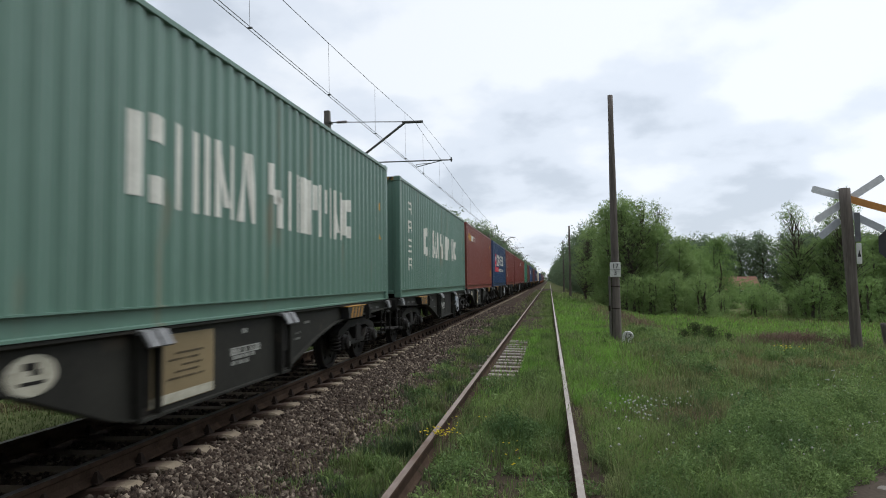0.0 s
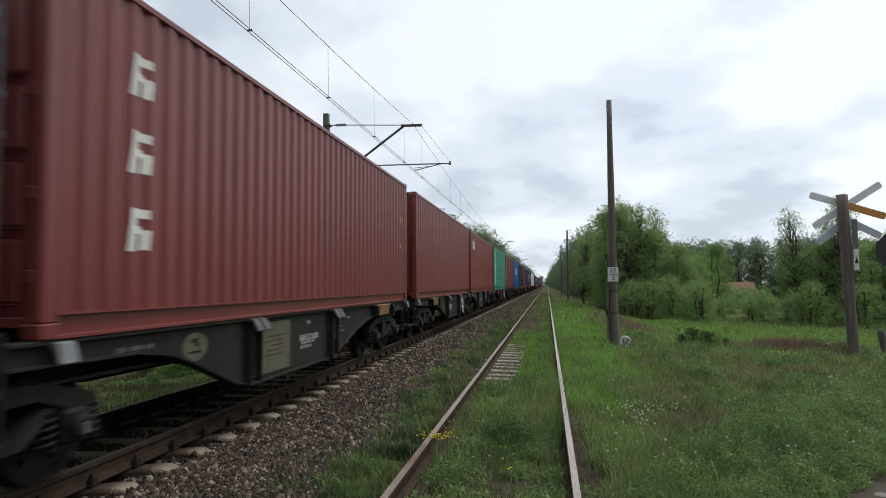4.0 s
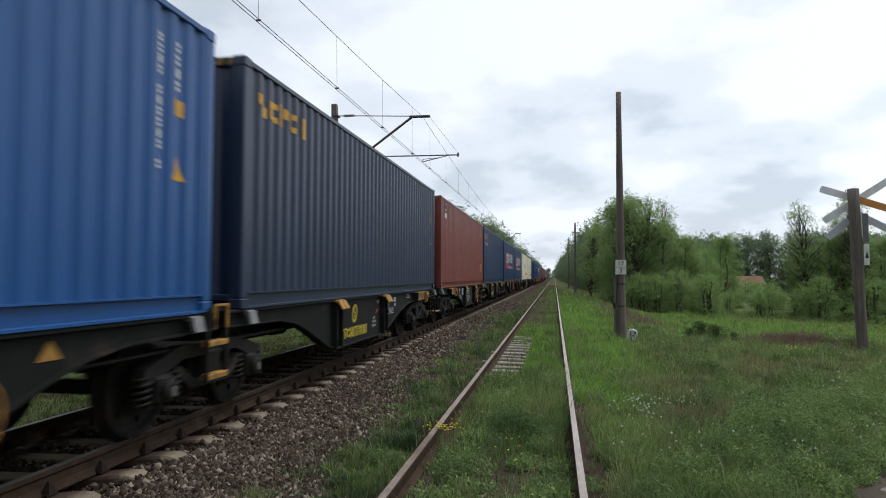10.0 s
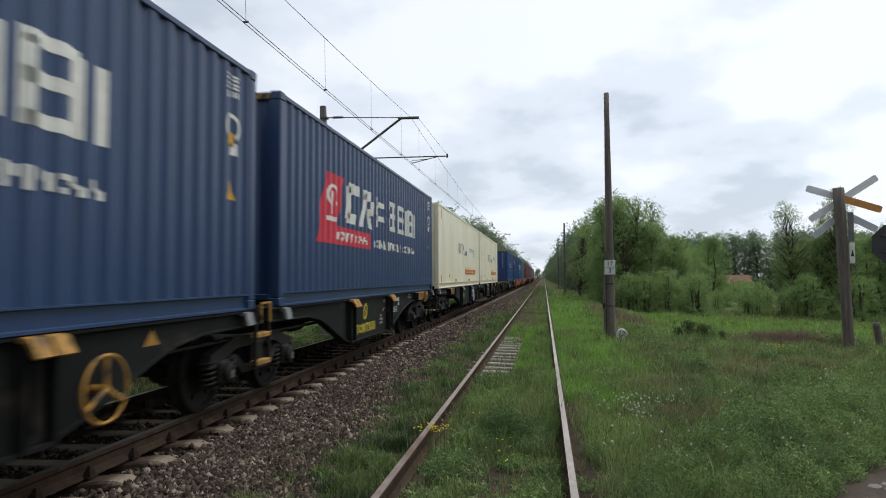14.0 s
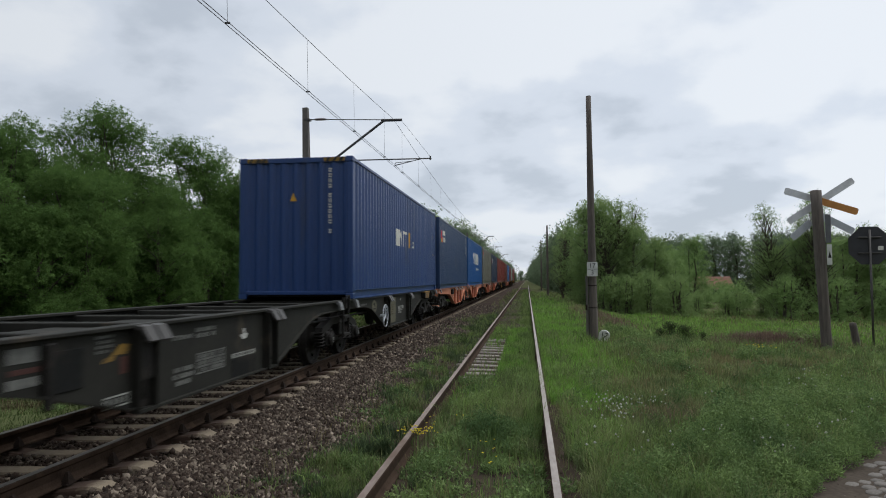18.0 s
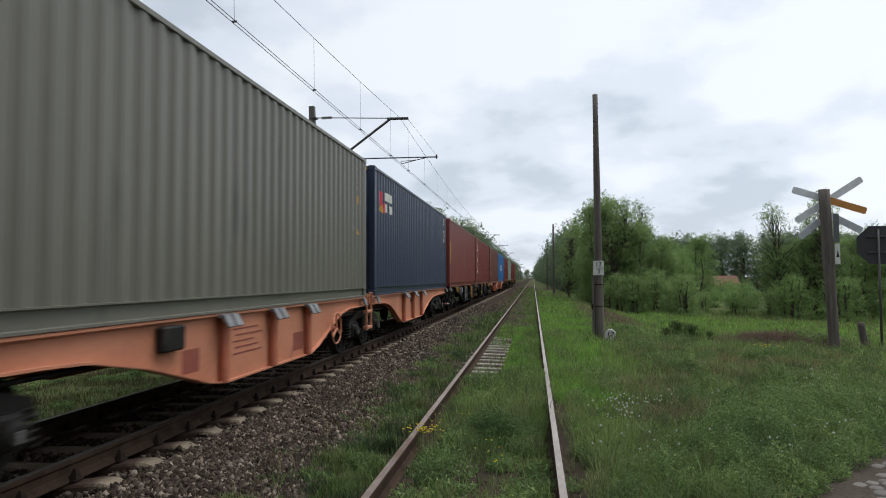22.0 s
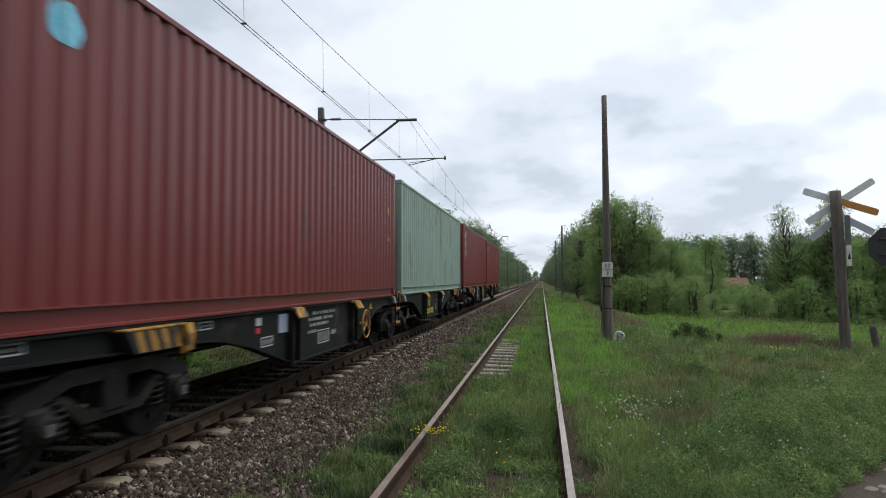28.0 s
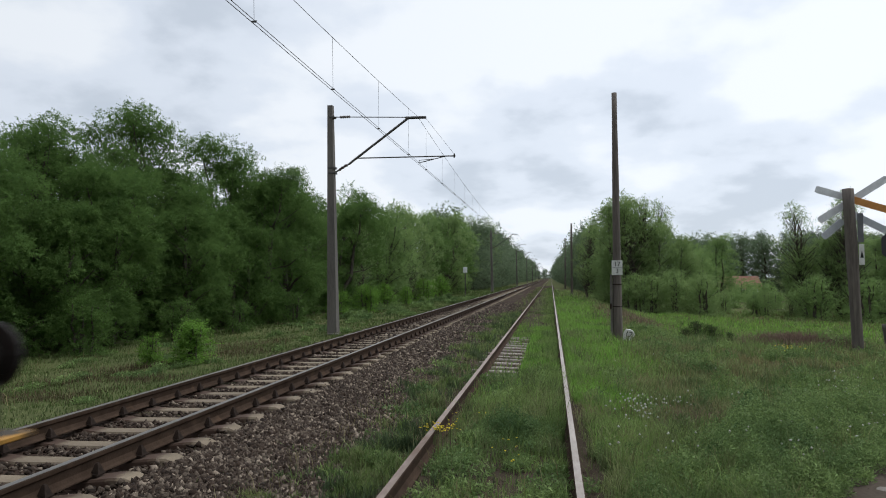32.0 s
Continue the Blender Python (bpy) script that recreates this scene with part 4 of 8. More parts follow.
def wave(length):
    """Corrugation of a side: (along, depth) corner points from one post to the other."""
    n = int((length - 0.36) / 0.278)
    pitch = (length - 0.36) / n
    pts, deep = [(0.17, 0.0)], -0.036 if length < 13 else -0.014
    for k in range(n):
        a = 0.18 + k * pitch
        pts += [(a + pitch * 0.13, 0.0), (a + pitch * 0.38, deep), (a + pitch * 0.63, deep), (a + pitch * 0.88, 0.0)]
    pts.append((length - 0.17, 0.0))
    return pts


def side_panel(length, z0, z1, x, s):
    g = Geo()
    w = wave(length)
    vs, fs = [], []
    for a, d in w:
        vs += [(s * (x + d), a - length / 2, z0), (s * (x + d), a - length / 2, z1)]
    n = len(w)
    inner = len(vs)
    for a, d in w:
        vs += [(s * (x + d - 0.004), a - length / 2, z0), (s * (x + d - 0.004), a - length / 2, z1)]
    for k in range(n - 1):
        fs.append((2 * k, 2 * k + 2, 2 * k + 3, 2 * k + 1))
        fs.append((inner + 2 * k, inner + 2 * k + 1, inner + 2 * k + 3, inner + 2 * k + 2))
    return g.add(vs, fs)


def end_panel(x, z0, z1, y):
    """A corrugated end wall, upright waves."""
    w, vs, fs = [(-x, 0.0)], [], []
    n, pitch = 8, 2 * x / 8
    for k in range(n):
        a = -x + k * pitch
        w += [(a + pitch * 0.12, 0.0), (a + pitch * 0.34, 0.045), (a + pitch * 0.66, 0.045), (a + pitch * 0.88, 0.0)]
    w.append((x, 0.0))
    for a, d in w:
        vs += [(a, y + d, z0), (a, y + d, z1)]
    inner = len(vs)
    for a, d in w:
        vs += [(a, y + d + 0.004, z0), (a, y + d + 0.004, z1)]
    for k in range(len(w) - 1):
        fs.append((2 * k, 2 * k + 2, 2 * k + 3, 2 * k + 1))
        fs.append((inner + 2 * k, inner + 2 * k + 1, inner + 2 * k + 3, inner + 2 * k + 2))
    return Geo().add(vs, fs)


def roof_panel(length, x):
    g = Geo()
    n = int(length / 0.32)
    p = (length - 0.3) / n
    for k in range(n):
        a = -length / 2 + 0.15 + k * p
        g.add([(-x, a, TALL - 0.03), (x, a, TALL - 0.03), (x, a + p * 0.5, TALL - 0.012), (-x, a + p * 0.5, TALL - 0.012), (x, a + p, TALL - 0.03), (-x, a + p, TALL - 0.03)],
              [(0, 1, 2, 3), (3, 2, 4, 5)])
    return g


def door_leaf(x0, x1, y):
    """The flat sheet of a door leaf."""
    return Geo().box(x0, x1, y, y + 0.03, 0.17, TALL - 0.13)


def clip_poly(poly, lo, hi):
    """The piece of a convex outline between two places along the side."""
    for bound, sign in ((lo, 1), (hi, -1)):
        out = []
        for i, p in enumerate(poly):
            q = poly[(i + 1) % len(poly)]
            a, b = sign * (p[0] - bound), sign * (q[0] - bound)
            if a >= 0:
                out.append(p)
            if a * b < 0:
                k = a / (a - b)
                out.append((bound, p[1] + (q[1] - p[1]) * k))
        poly = out
        if len(poly) < 3:
            return []
    return poly


def wrap(polys, length, lift=0.004):
    """Flat outlines (along, up) laid on the waves of the near side."""
    g, w, x = Geo(), wave(length), WIDE / 2 - 0.012
    for poly in polys:
        lo, hi = min(p[0] for p in poly), max(p[0] for p in poly)
        for (a, d), (b, e) in zip(w, w[1:]):
            if b <= lo or a >= hi or b - a < 1e-6:
                continue
            q = clip_poly(poly, a, b)
            if len(q) >= 3:
                g.add([(x + lift + d + (e - d) * (p[0] - a) / (b - a), p[0] - length / 2, p[1]) for p in q], [tuple(range(len(q)))])
    return g


def bar(a, b, z0, z1):
    return [(a, z0), (b, z0), (b, z1), (a, z1)]


def slant(a, b, z0, z1, k):
    return [(a, z0), (b, z0), (b + k, z1), (a + k, z1)]


def bars(a, b, z0, z1, n, fill=0.62, k=0.0, seed=0):
    """A line of plain upright bars."""
    rng = random.Random(seed)
    p = (b - a) / n
    return [slant(a + i * p, a + i * p + p * fill * rng.uniform(0.94, 1.06), z0, z1, k) for i in range(n)]


def signs(a, w, z0, z1, groups):
    """An upright row of small signs in groups, top to bottom, each as two thin bars."""
    cells = sum(groups) + 0.8 * (len(groups) - 1)
    h, z, out, k = (z1 - z0) / cells, z1, [], 0
    for n in groups:
        for _ in range(n):
            k += 1
            if k % 3:
                out += [(a, a + w, z - 0.38 * h, z - 0.08 * h), (a, a + w, z - 0.82 * h, z - 0.52 * h)]
            else:
                out += [(a, a + 0.38 * w, z - 0.82 * h, z - 0.08 * h), (a + 0.60 * w, a + w, z - 0.82 * h, z - 0.08 * h)]
            z -= h
        z -= 0.8 * h
    return out


def oval(cx, cz, rx, rz, n=18):
    return [(cx + rx * math.cos(i * 2 * math.pi / n), cz + rz * math.sin(i * 2 * math.pi / n)) for i in range(n)]


def container(i, colour, label, doors=False, decals=(), length=12.192, reefer=False, rear_marks="rows"):
    at_y = rear_of(i) - length / 2
    t = thing("shipping_container", label, "container", "containers on the train", at=pose(MAIN_X, at_y, DECK))
    KEYED.append((t, at_y, DECK))
    paint_ = M[colour]
    L, x = length, WIDE / 2
    key = f"{L:.1f}"
    post = paint_ if colour != "jade" else M["rust_post"]
    for s in (1, -1):
        part("side_panel", shared(f"side_panel/{key}/{s}", lambda: side_panel(L, 0.190, TALL - 0.07, x - 0.012, s)), paint_, t)
        part("bottom_rail", shared(f"bottom_rail/{key}/{s}", lambda: Geo().prism([(s * (x - 0.008), 0.0), (s * (x - 0.11), 0.0), (s * (x - 0.11), 0.190), (s * (x - 0.006), 0.190), (s * (x - 0.006), 0.174), (s * (x - 0.052), 0.166), (s * (x - 0.052), 0.030), (s * (x - 0.008), 0.022)], -L / 2 + 0.17, L / 2 - 0.17, 1)), paint_, t)
        part("top_rail", shared(f"top_rail/{key}/{s}", lambda: Geo().cbox(*sorted((s * x, s * (x - 0.06))), -L / 2 + 0.17, L / 2 - 0.17, TALL - 0.085, TALL - 0.02, 0.008)), paint_, t, "upper side rail")
        for e in (-1, 1):
            part("corner_post", shared(f"corner_post/{key}/{s}/{e}", lambda: Geo().cbox(*sorted((s * x - s * 0.003, s * (x - 0.14))), *sorted((e * L / 2 - e * 0.003, e * (L / 2 - 0.17))), 0.11, TALL - 0.11, 0.02)), post, t)
            for z in (0, 1):
                part("corner_casting", shared(f"corner_casting/{key}/{s}/{e}/{z}", lambda: Geo().cbox(*sorted((s * x, s * (x - 0.162))), *sorted((e * L / 2, e * (L / 2 - 0.178))), 0 if z == 0 else TALL - 0.118, 0.118 if z == 0 else TALL, 0.012)), post, t)
    part("floor", shared(f"floor/{key}", lambda: Geo().box(-x + 0.11, x - 0.11, -L / 2 + 0.1, L / 2 - 0.1, 0.05, 0.14)), M["underside"], t)
    part("roof", shared(f"roof/{key}", lambda: roof_panel(L, x - 0.03)), paint_, t)
    for e in (-1, 1):
        part("end_sill", shared(f"end_sill/{key}/{e}", lambda: Geo().cbox(-x + 0.162, x - 0.162, *sorted((e * L / 2 - e * 0.01, e * (L / 2 - 0.09))), 0.085, 0.165, 0.01)), paint_, t)
        part("end_header", shared(f"end_header/{key}/{e}", lambda: Geo().cbox(-x + 0.162, x - 0.162, *sorted((e * L / 2 - e * 0.01, e * (L / 2 - 0.09))), TALL - 0.12, TALL - 0.012, 0.01)), paint_, t)
    front = -L / 2
    if colour != "cream":
        for e in (-1, 1):
            for s in (-1, 1):
                h = part("height_marking", shared(f"height_marking/{key}/{e}/{s}", lambda: Geo().box(*sorted((s * (x - 0.17), s * (x - 0.62))), *sorted((e * L / 2 - e * 0.009, e * L / 2 - e * 0.004)), TALL - 0.105, TALL - 0.02)), M["grimy_yellow"], t, "yellow height marking")
                for k in range(3):
                    part("stripe", shared(f"stripe/hm/{key}/{e}/{s}/{k}", lambda: _mark(s * (x - 0.39) + (k - 1) * 0.14, e, L)), M["black"], h, "black slanted stripe")
    if doors:
        for s in (-1, 1):
            d = part("door", shared(f"door/{key}/{s}", lambda: door_leaf(*sorted((s * 0.012, s * (x - 0.15))), front + 0.05)), paint_, t)
            for k, (z0, z1) in enumerate(((0.25, 0.74), (0.80, 1.30), (1.36, 1.86), (1.92, TALL - 0.2))):
                part("door_panel", shared(f"door_panel/{key}/{s}/{k}", lambda: Geo().cbox(*sorted((s * 0.082, s * (x - 0.20))), front + 0.016, front + 0.05, z0, z1, 0.03)), paint_, d)
            for b in (0.28, 0.82):
                part("locking_bar", shared(f"locking_bar/{key}/{s}/{b}", lambda: Geo().tube((s * b, front + 0.004, 0.06), (s * b, front + 0.004, TALL - 0.05), 0.021, n=8)), M["grey_steel"], d, "galvanised locking bar")
            for z in (0.4, 1.0, 1.75, 2.45):
                part("hinge", shared(f"hinge/{key}/{s}/{z}", lambda: Geo().cbox(*sorted((s * (x - 0.16), s * (x - 0.06))), front - 0.004, front + 0.03, z, z + 0.10, 0.008)), paint_, d)
            for z0, n, h in ((2.36, 6, 0.10), (2.20, 4, 0.10), (1.76, 7, 0.055), (1.66, 6, 0.055), (1.46, 7, 0.055), (1.36, 5, 0.055), (1.20, 6, 0.055), (0.62, 3, 0.07)):
                tagged(part("marking_line", shared(f"marking_line/{key}/{s}/{z0}", lambda: Geo().add(*_stack([(s * 0.34 + s * 0.078 * j - (0.048 if s < 0 else 0), s * 0.34 + s * 0.078 * j + (0 if s < 0 else 0.048), z0, z0 + h) for j in range(n)], front + 0.0130))), M["stencil_white"], d, "pale marking line"), kind="stuff")
    elif not reefer:
        part("end_wall", shared(f"end_wall/{key}", lambda: end_panel(x - 0.14, 0.15, TALL - 0.12, front + 0.02)), paint_, t)
        part("lettering", shared(f"lettering/end/{key}", lambda: Geo().add(*_stack(signs(0.70, 0.07, 1.33, 2.70, (4, 6, 1)), front + 0.012))), M["stencil_white"], t, "white upright row of markings")
        if i == 18:
            part("warning_triangle", Geo().add([(-0.125, front + 0.012, 2.02), (0.025, front + 0.012, 2.02), (-0.05, front + 0.012, 2.20)], [(0, 1, 2)]), M["yellow"], t, "small yellow triangle")
    else:
        frame = part("cooling_unit", Geo().cbox(-x + 0.15, x - 0.15, front + 0.02, front + 0.10, 0.12, TALL - 0.12, 0.02), paint_, t, "built-in cooling unit of a reefer")
        for a, b, z0, z1 in ((-0.85, -0.1, 1.75, 2.55), (0.1, 0.85, 1.75, 2.55)):
            part("grille", Geo().box(a, b, front + 0.012, front + 0.019, z0, z1), M["black"], frame, "dark fan grille")
        part("control_box", Geo().cbox(0.25, 0.75, front - 0.01, front + 0.02, 0.7, 1.5, 0.02), M["grey_blue"], frame)
    part("rear_wall", shared(f"rear_wall/{key}", lambda: end_panel(x - 0.14, 0.15, TALL - 0.12, L / 2 - 0.07)), paint_, t)
    if rear_marks:
        a = L - 1.0
        part("lettering", shared(f"lettering/rear/{key}", lambda: wrap([bar(*q) for q in signs(a + 0.01, 0.10, 1.34, 2.62, (4, 6, 1)) + signs(a + 0.30, 0.10, 2.12, 2.62, (4,))], L)) if rear_marks != "ring" else shared(f"lettering/ring/{key}", lambda: wrap([bar(*q) for q in signs(a + 0.26, 0.08, 2.42, 2.74, (3,)) + signs(a + 0.44, 0.08, 2.46, 2.74, (3,))], L)), M["white"], t, "white upright rows of markings")
        low = rear_marks == "low"
        part("warning_label", shared(f"warning_label/{key}/{low}", lambda: wrap([bar(a + 0.28, a + 0.46, 1.90, 2.06) if not low else bar(a + 0.16, a + 0.44, 0.60, 0.98)], L)), M["yellow"], t)
        if rear_marks == "ring":
            for k in range(9):
                part("ring_sign", shared(f"ring_sign/{key}/{k}", lambda: wrap([ring_piece(a + 0.40, 2.12, 0.17, 0.17, k)], L)), M["white"], t, "piece of a white ring sign")
            part("side_sign", shared(f"side_sign/{key}", lambda: wrap([bar(a + 0.32, a + 0.37, 1.80, 1.94), bar(a + 0.40, a + 0.50, 1.80, 1.94)], L)), M["white"], t, "two white bars")
        part("warning_triangle", shared(f"warning_triangle/{key}/{low}", lambda: wrap([[(a + 0.25, 1.28), (a + 0.49, 1.28), (a + 0.37, 1.51)] if not low else [(a - 0.24, 2.26), (a + 0.0, 2.26), (a - 0.12, 2.50)]], L)), M["yellow"], t)
    for name, mat, polys, words in decals:
        polys = [[(a - NUDGE.get(i, 0), z + 0.04) for a, z in poly] for poly in polys]
        for poly in polys:
            part(name, wrap([poly], L, 0.009 if mat == "white2" or name.endswith("_lettering") or name == "logo_flag" else 0.005), M["white" if mat == "white2" else mat], t, words)
    return t


def _mark(a, e, L):
    """One slanted black stripe over a yellow height marking."""
    y = e * L / 2 - e * 0.002
    return Geo().add([(a - 0.05, y, TALL - 0.105), (a + 0.01, y, TALL - 0.105), (a + 0.06, y, TALL - 0.02), (a, y, TALL - 0.02)], [(0, 1, 2, 3)])


def _stack(rects, y):
    vs, fs = [], []
    for a, b, z0, z1 in rects:
        n = len(vs)
        vs += [(a, y, z0), (b, y, z0), (b, y, z1), (a, y, z1)]
        fs.append((n, n + 1, n + 2, n + 3))
    return vs, fs


def ring_piece(cx, cz, rx, rz, k):
    """One of the pieces of an open ring."""
    a, b = radians(-55 + 32 * k), radians(-55 + 32 * (k + 1))
    return [(cx + rx * math.cos(a), cz + rz * math.sin(a)), (cx + rx * math.cos(b), cz + rz * math.sin(b)), (cx + 0.72 * rx * math.cos(b), cz + 0.72 * rz * math.sin(b)), (cx + 0.72 * rx * math.cos(a), cz + 0.72 * rz * math.sin(a))]


FORMS = {   # plain strokes in a unit field: foot from, foot to, bottom, top, lean
    "L": ((0, 0.34, 0.12, 0.88, 0), (0.56, 0.96, 0.66, 0.92, 0), (0.56, 0.96, 0.08, 0.34, 0)), "D": ((0, 0.31, 0, 1, 0), (0.69, 1, 0, 1, 0)), "S": ((0, 1, 0, 1, 0),),
    "N": ((0, 0.29, 0, 1, 0), (0.71, 1, 0, 1, 0), (0.52, 0.70, 0.15, 0.85, -0.30)), "A": ((0, 0.28, 0, 1, 0.25), (0.72, 1, 0, 1, -0.25)), "Z": ((0.02, 0.40, 0.50, 0.93, 0), (0.58, 0.96, 0.07, 0.50, 0), (0.30, 0.70, 0.40, 0.60, 0)),
    "P": ((0, 0.33, 0, 1, 0), (0.66, 0.98, 0.48, 0.95, 0)), "T": ((0.34, 0.66, 0, 0.80, 0), (0, 1, 0.84, 1, 0)), "V": ((0.35, 0.65, 0, 0.45, 0), (0.25, 0.50, 0.45, 1, -0.25), (0.50, 0.75, 0.45, 1, 0.25)),
    "X": ((0, 0.26, 0, 0.46, 0.26), (0.74, 1, 0, 0.46, -0.26), (0.26, 0.52, 0.54, 1, -0.26), (0.48, 0.74, 0.54, 1, 0.26))}


def strokes(forms, a, b, z0, z1, lean=0.0, gap=0.16):
    """A painted word as plain strokes, one set for each sign, S being the narrow one."""
    wide = [0.36 if f == "S" else 1.0 for f in forms]
    k = (b - a) / (sum(wide) + gap * (len(forms) - 1))
    out, h = [], z1 - z0
    for f, w in zip(forms, wide):
        for x0, x1, u0, u1, d in FORMS[f]:
            out.append(slant(a + x0 * w * k + lean * u0, a + x1 * w * k + lean * u0, z0 + u0 * h, z0 + u1 * h, d * w * k + lean * (u1 - u0)))
        a += (w + gap) * k
    return out


def cream_row(col):
    return [("lettering", "white", strokes("L", 3.15, 3.72, 1.00, 1.98) + strokes("DSNA", 3.85, 5.62, 1.06, 1.90) + strokes("Z", 6.0, 6.5, 1.00, 1.96) + strokes("DSPPSNL", 6.62, 9.5, 1.06, 1.88), "large cream capital strokes")] + col


COLUMN = [("side_mark", "white", [q for k, z in enumerate((0.62, 1.10, 1.58, 2.06)) for q in (bar(0.97, 1.35, z + 0.27, z + 0.325), bar(1.00, 1.33, z + 0.12, z + 0.17), bar(1.13, 1.19, z, z + 0.36) if k % 2 else bar(0.97, 1.03, z, z + 0.27),
                                                                    bar(1.29, 1.35, z + 0.02, z + 0.27) if k != 1 else bar(0.97, 1.35, z - 0.01, z + 0.04))], "column of white characters as plain strokes")]
RED_PANEL = [("red_panel", "sign_red", [[(1.50, 0.92), (4.70, 0.92), (4.70, 1.24), (1.62, 1.24)], [(1.60, 1.24), (2.55, 1.24), (2.95, 2.12), (1.95, 2.12)]], "red slanted logo panel"),
      ("logo", "white2", [ring_piece(2.29, 1.74, 0.27, 0.21, k) for k in range(9)] + [slant(2.24, 2.32, 1.42, 1.82, 0.04), slant(2.02, 2.46, 1.30, 1.38, 0.01)], "white ring emblem over a foot"),
      ("lettering", "white", [slant(2.95, 3.25, 1.42, 2.02, 0.18), slant(3.02, 3.72, 1.34, 1.54, 0.04), slant(3.18, 3.92, 1.90, 2.10, 0.05), slant(3.98, 4.26, 1.34, 2.04, 0.20), slant(4.18, 4.82, 1.90, 2.10, 0.05),
                              slant(4.66, 4.92, 1.62, 1.92, 0.08), slant(4.40, 4.78, 1.56, 1.74, 0.05), slant(4.62, 4.90, 1.34, 1.60, -0.06)], "white slanted capital strokes")]
RED_PANEL += [("side_mark", "white", [bar(a, a + 0.14, 1.42, 2.06) for a in (5.2, 5.85, 6.35, 6.75, 7.3, 7.75, 8.2, 8.5, 9.0, 9.28)] +
       [bar(a, a + 0.66, z, z + 0.12) for a in (5.2,) for z in (1.56, 1.86)] + [bar(a, a + 0.6, z, z + 0.11) for a in (6.35, 7.4, 8.5) for z in (1.42, 1.72, 2.0)], "white characters as plain strokes"),
      ("small_lettering", "white", strokes("LDSNA", 5.1, 6.05, 0.96, 1.15) + strokes("PASLDAV", 6.3, 7.65, 0.96, 1.15) + strokes("LXPPLZZ", 7.9, 9.4, 0.96, 1.14), "small white bars"),
      ("strip_lettering", "white2", strokes("LXPPLZZ", 2.55, 4.45, 0.99, 1.16, 0.04), "small white bars on the red strip")]
WIDE_ROW = [("lettering", "white", strokes("VDXSNDD", 3.95, 8.5, 1.36, 2.10), "large white capital bars"), ("small_lettering", "white", strokes("DLDSZDLDSL", 6.45, 8.45, 0.95, 1.11, gap=0.3), "small white bars")]
YELLOW_ROW = [("lettering", "yellow", strokes("ZLPLD", 0.55, 2.05, 2.28, 2.58, gap=0.12), "yellow bars of a logo")]
THREE_BLOCKS = [("side_mark", "white", [q for z in (0.64, 1.32, 2.0) for q in (slant(0.96, 1.06, z, z + 0.38, 0.05), slant(1.06, 1.27, z + 0.30, z + 0.38, 0.01), slant(1.16, 1.27, z + 0.02, z + 0.20, 0.02), slant(1.06, 1.18, z + 0.16, z + 0.23, 0.0))], "three large white signs one above another")]
BLUE_FIELD = [("logo", "deep_blue", [bar(0.80, 1.98, 2.08, 2.66)], "blue logo field"), ("lettering", "white2", bars(0.86, 1.92, 2.12, 2.42, 3, 0.6, seed=8) + [bar(0.8, 1.98, 2.06, 2.10)], "white logo bars"),
       ("logo_flag", "yellow", [slant(1.25, 1.75, 2.46, 2.54, 0.1), slant(1.35, 1.85, 2.57, 2.62, 0.1)], "yellow strokes")]
ROUND_RED = [("logo", "sign_red", [oval(0.72, 2.22, 0.20, 0.17), oval(1.05, 2.02, 0.16, 0.13)], "red round logo"), ("logo_leaf", "yellow", [oval(0.80, 1.98, 0.18, 0.11)], "yellow leaf"), ("lettering", "white", bars(1.15, 1.95, 2.22, 2.42, 3, 0.6) + bars(1.15, 1.95, 1.94, 2.14, 4, 0.6), "white bars")]
LEAPING = [("logo", "yellow", [[(0.66, 2.30), (0.95, 2.14), (1.32, 2.34), (1.0, 2.50)], [(1.2, 2.30), (1.62, 2.12), (1.55, 2.40), (1.3, 2.50)]], "yellow leaping emblem"), ("lettering", "white", strokes("TPSTLD", 1.72, 3.3, 2.17, 2.42, 0.03), "white bars")]
SMALL = [("logo", "deep_blue", [bar(0.78, 1.15, 2.42, 2.66)], "small blue logo field"), ("logo_flag", "yellow", [slant(0.80, 1.08, 2.48, 2.55, 0.06)], "yellow stroke"), ("lettering", "white", [bar(0.78, 1.15, 2.25, 2.40)], "white plate")]

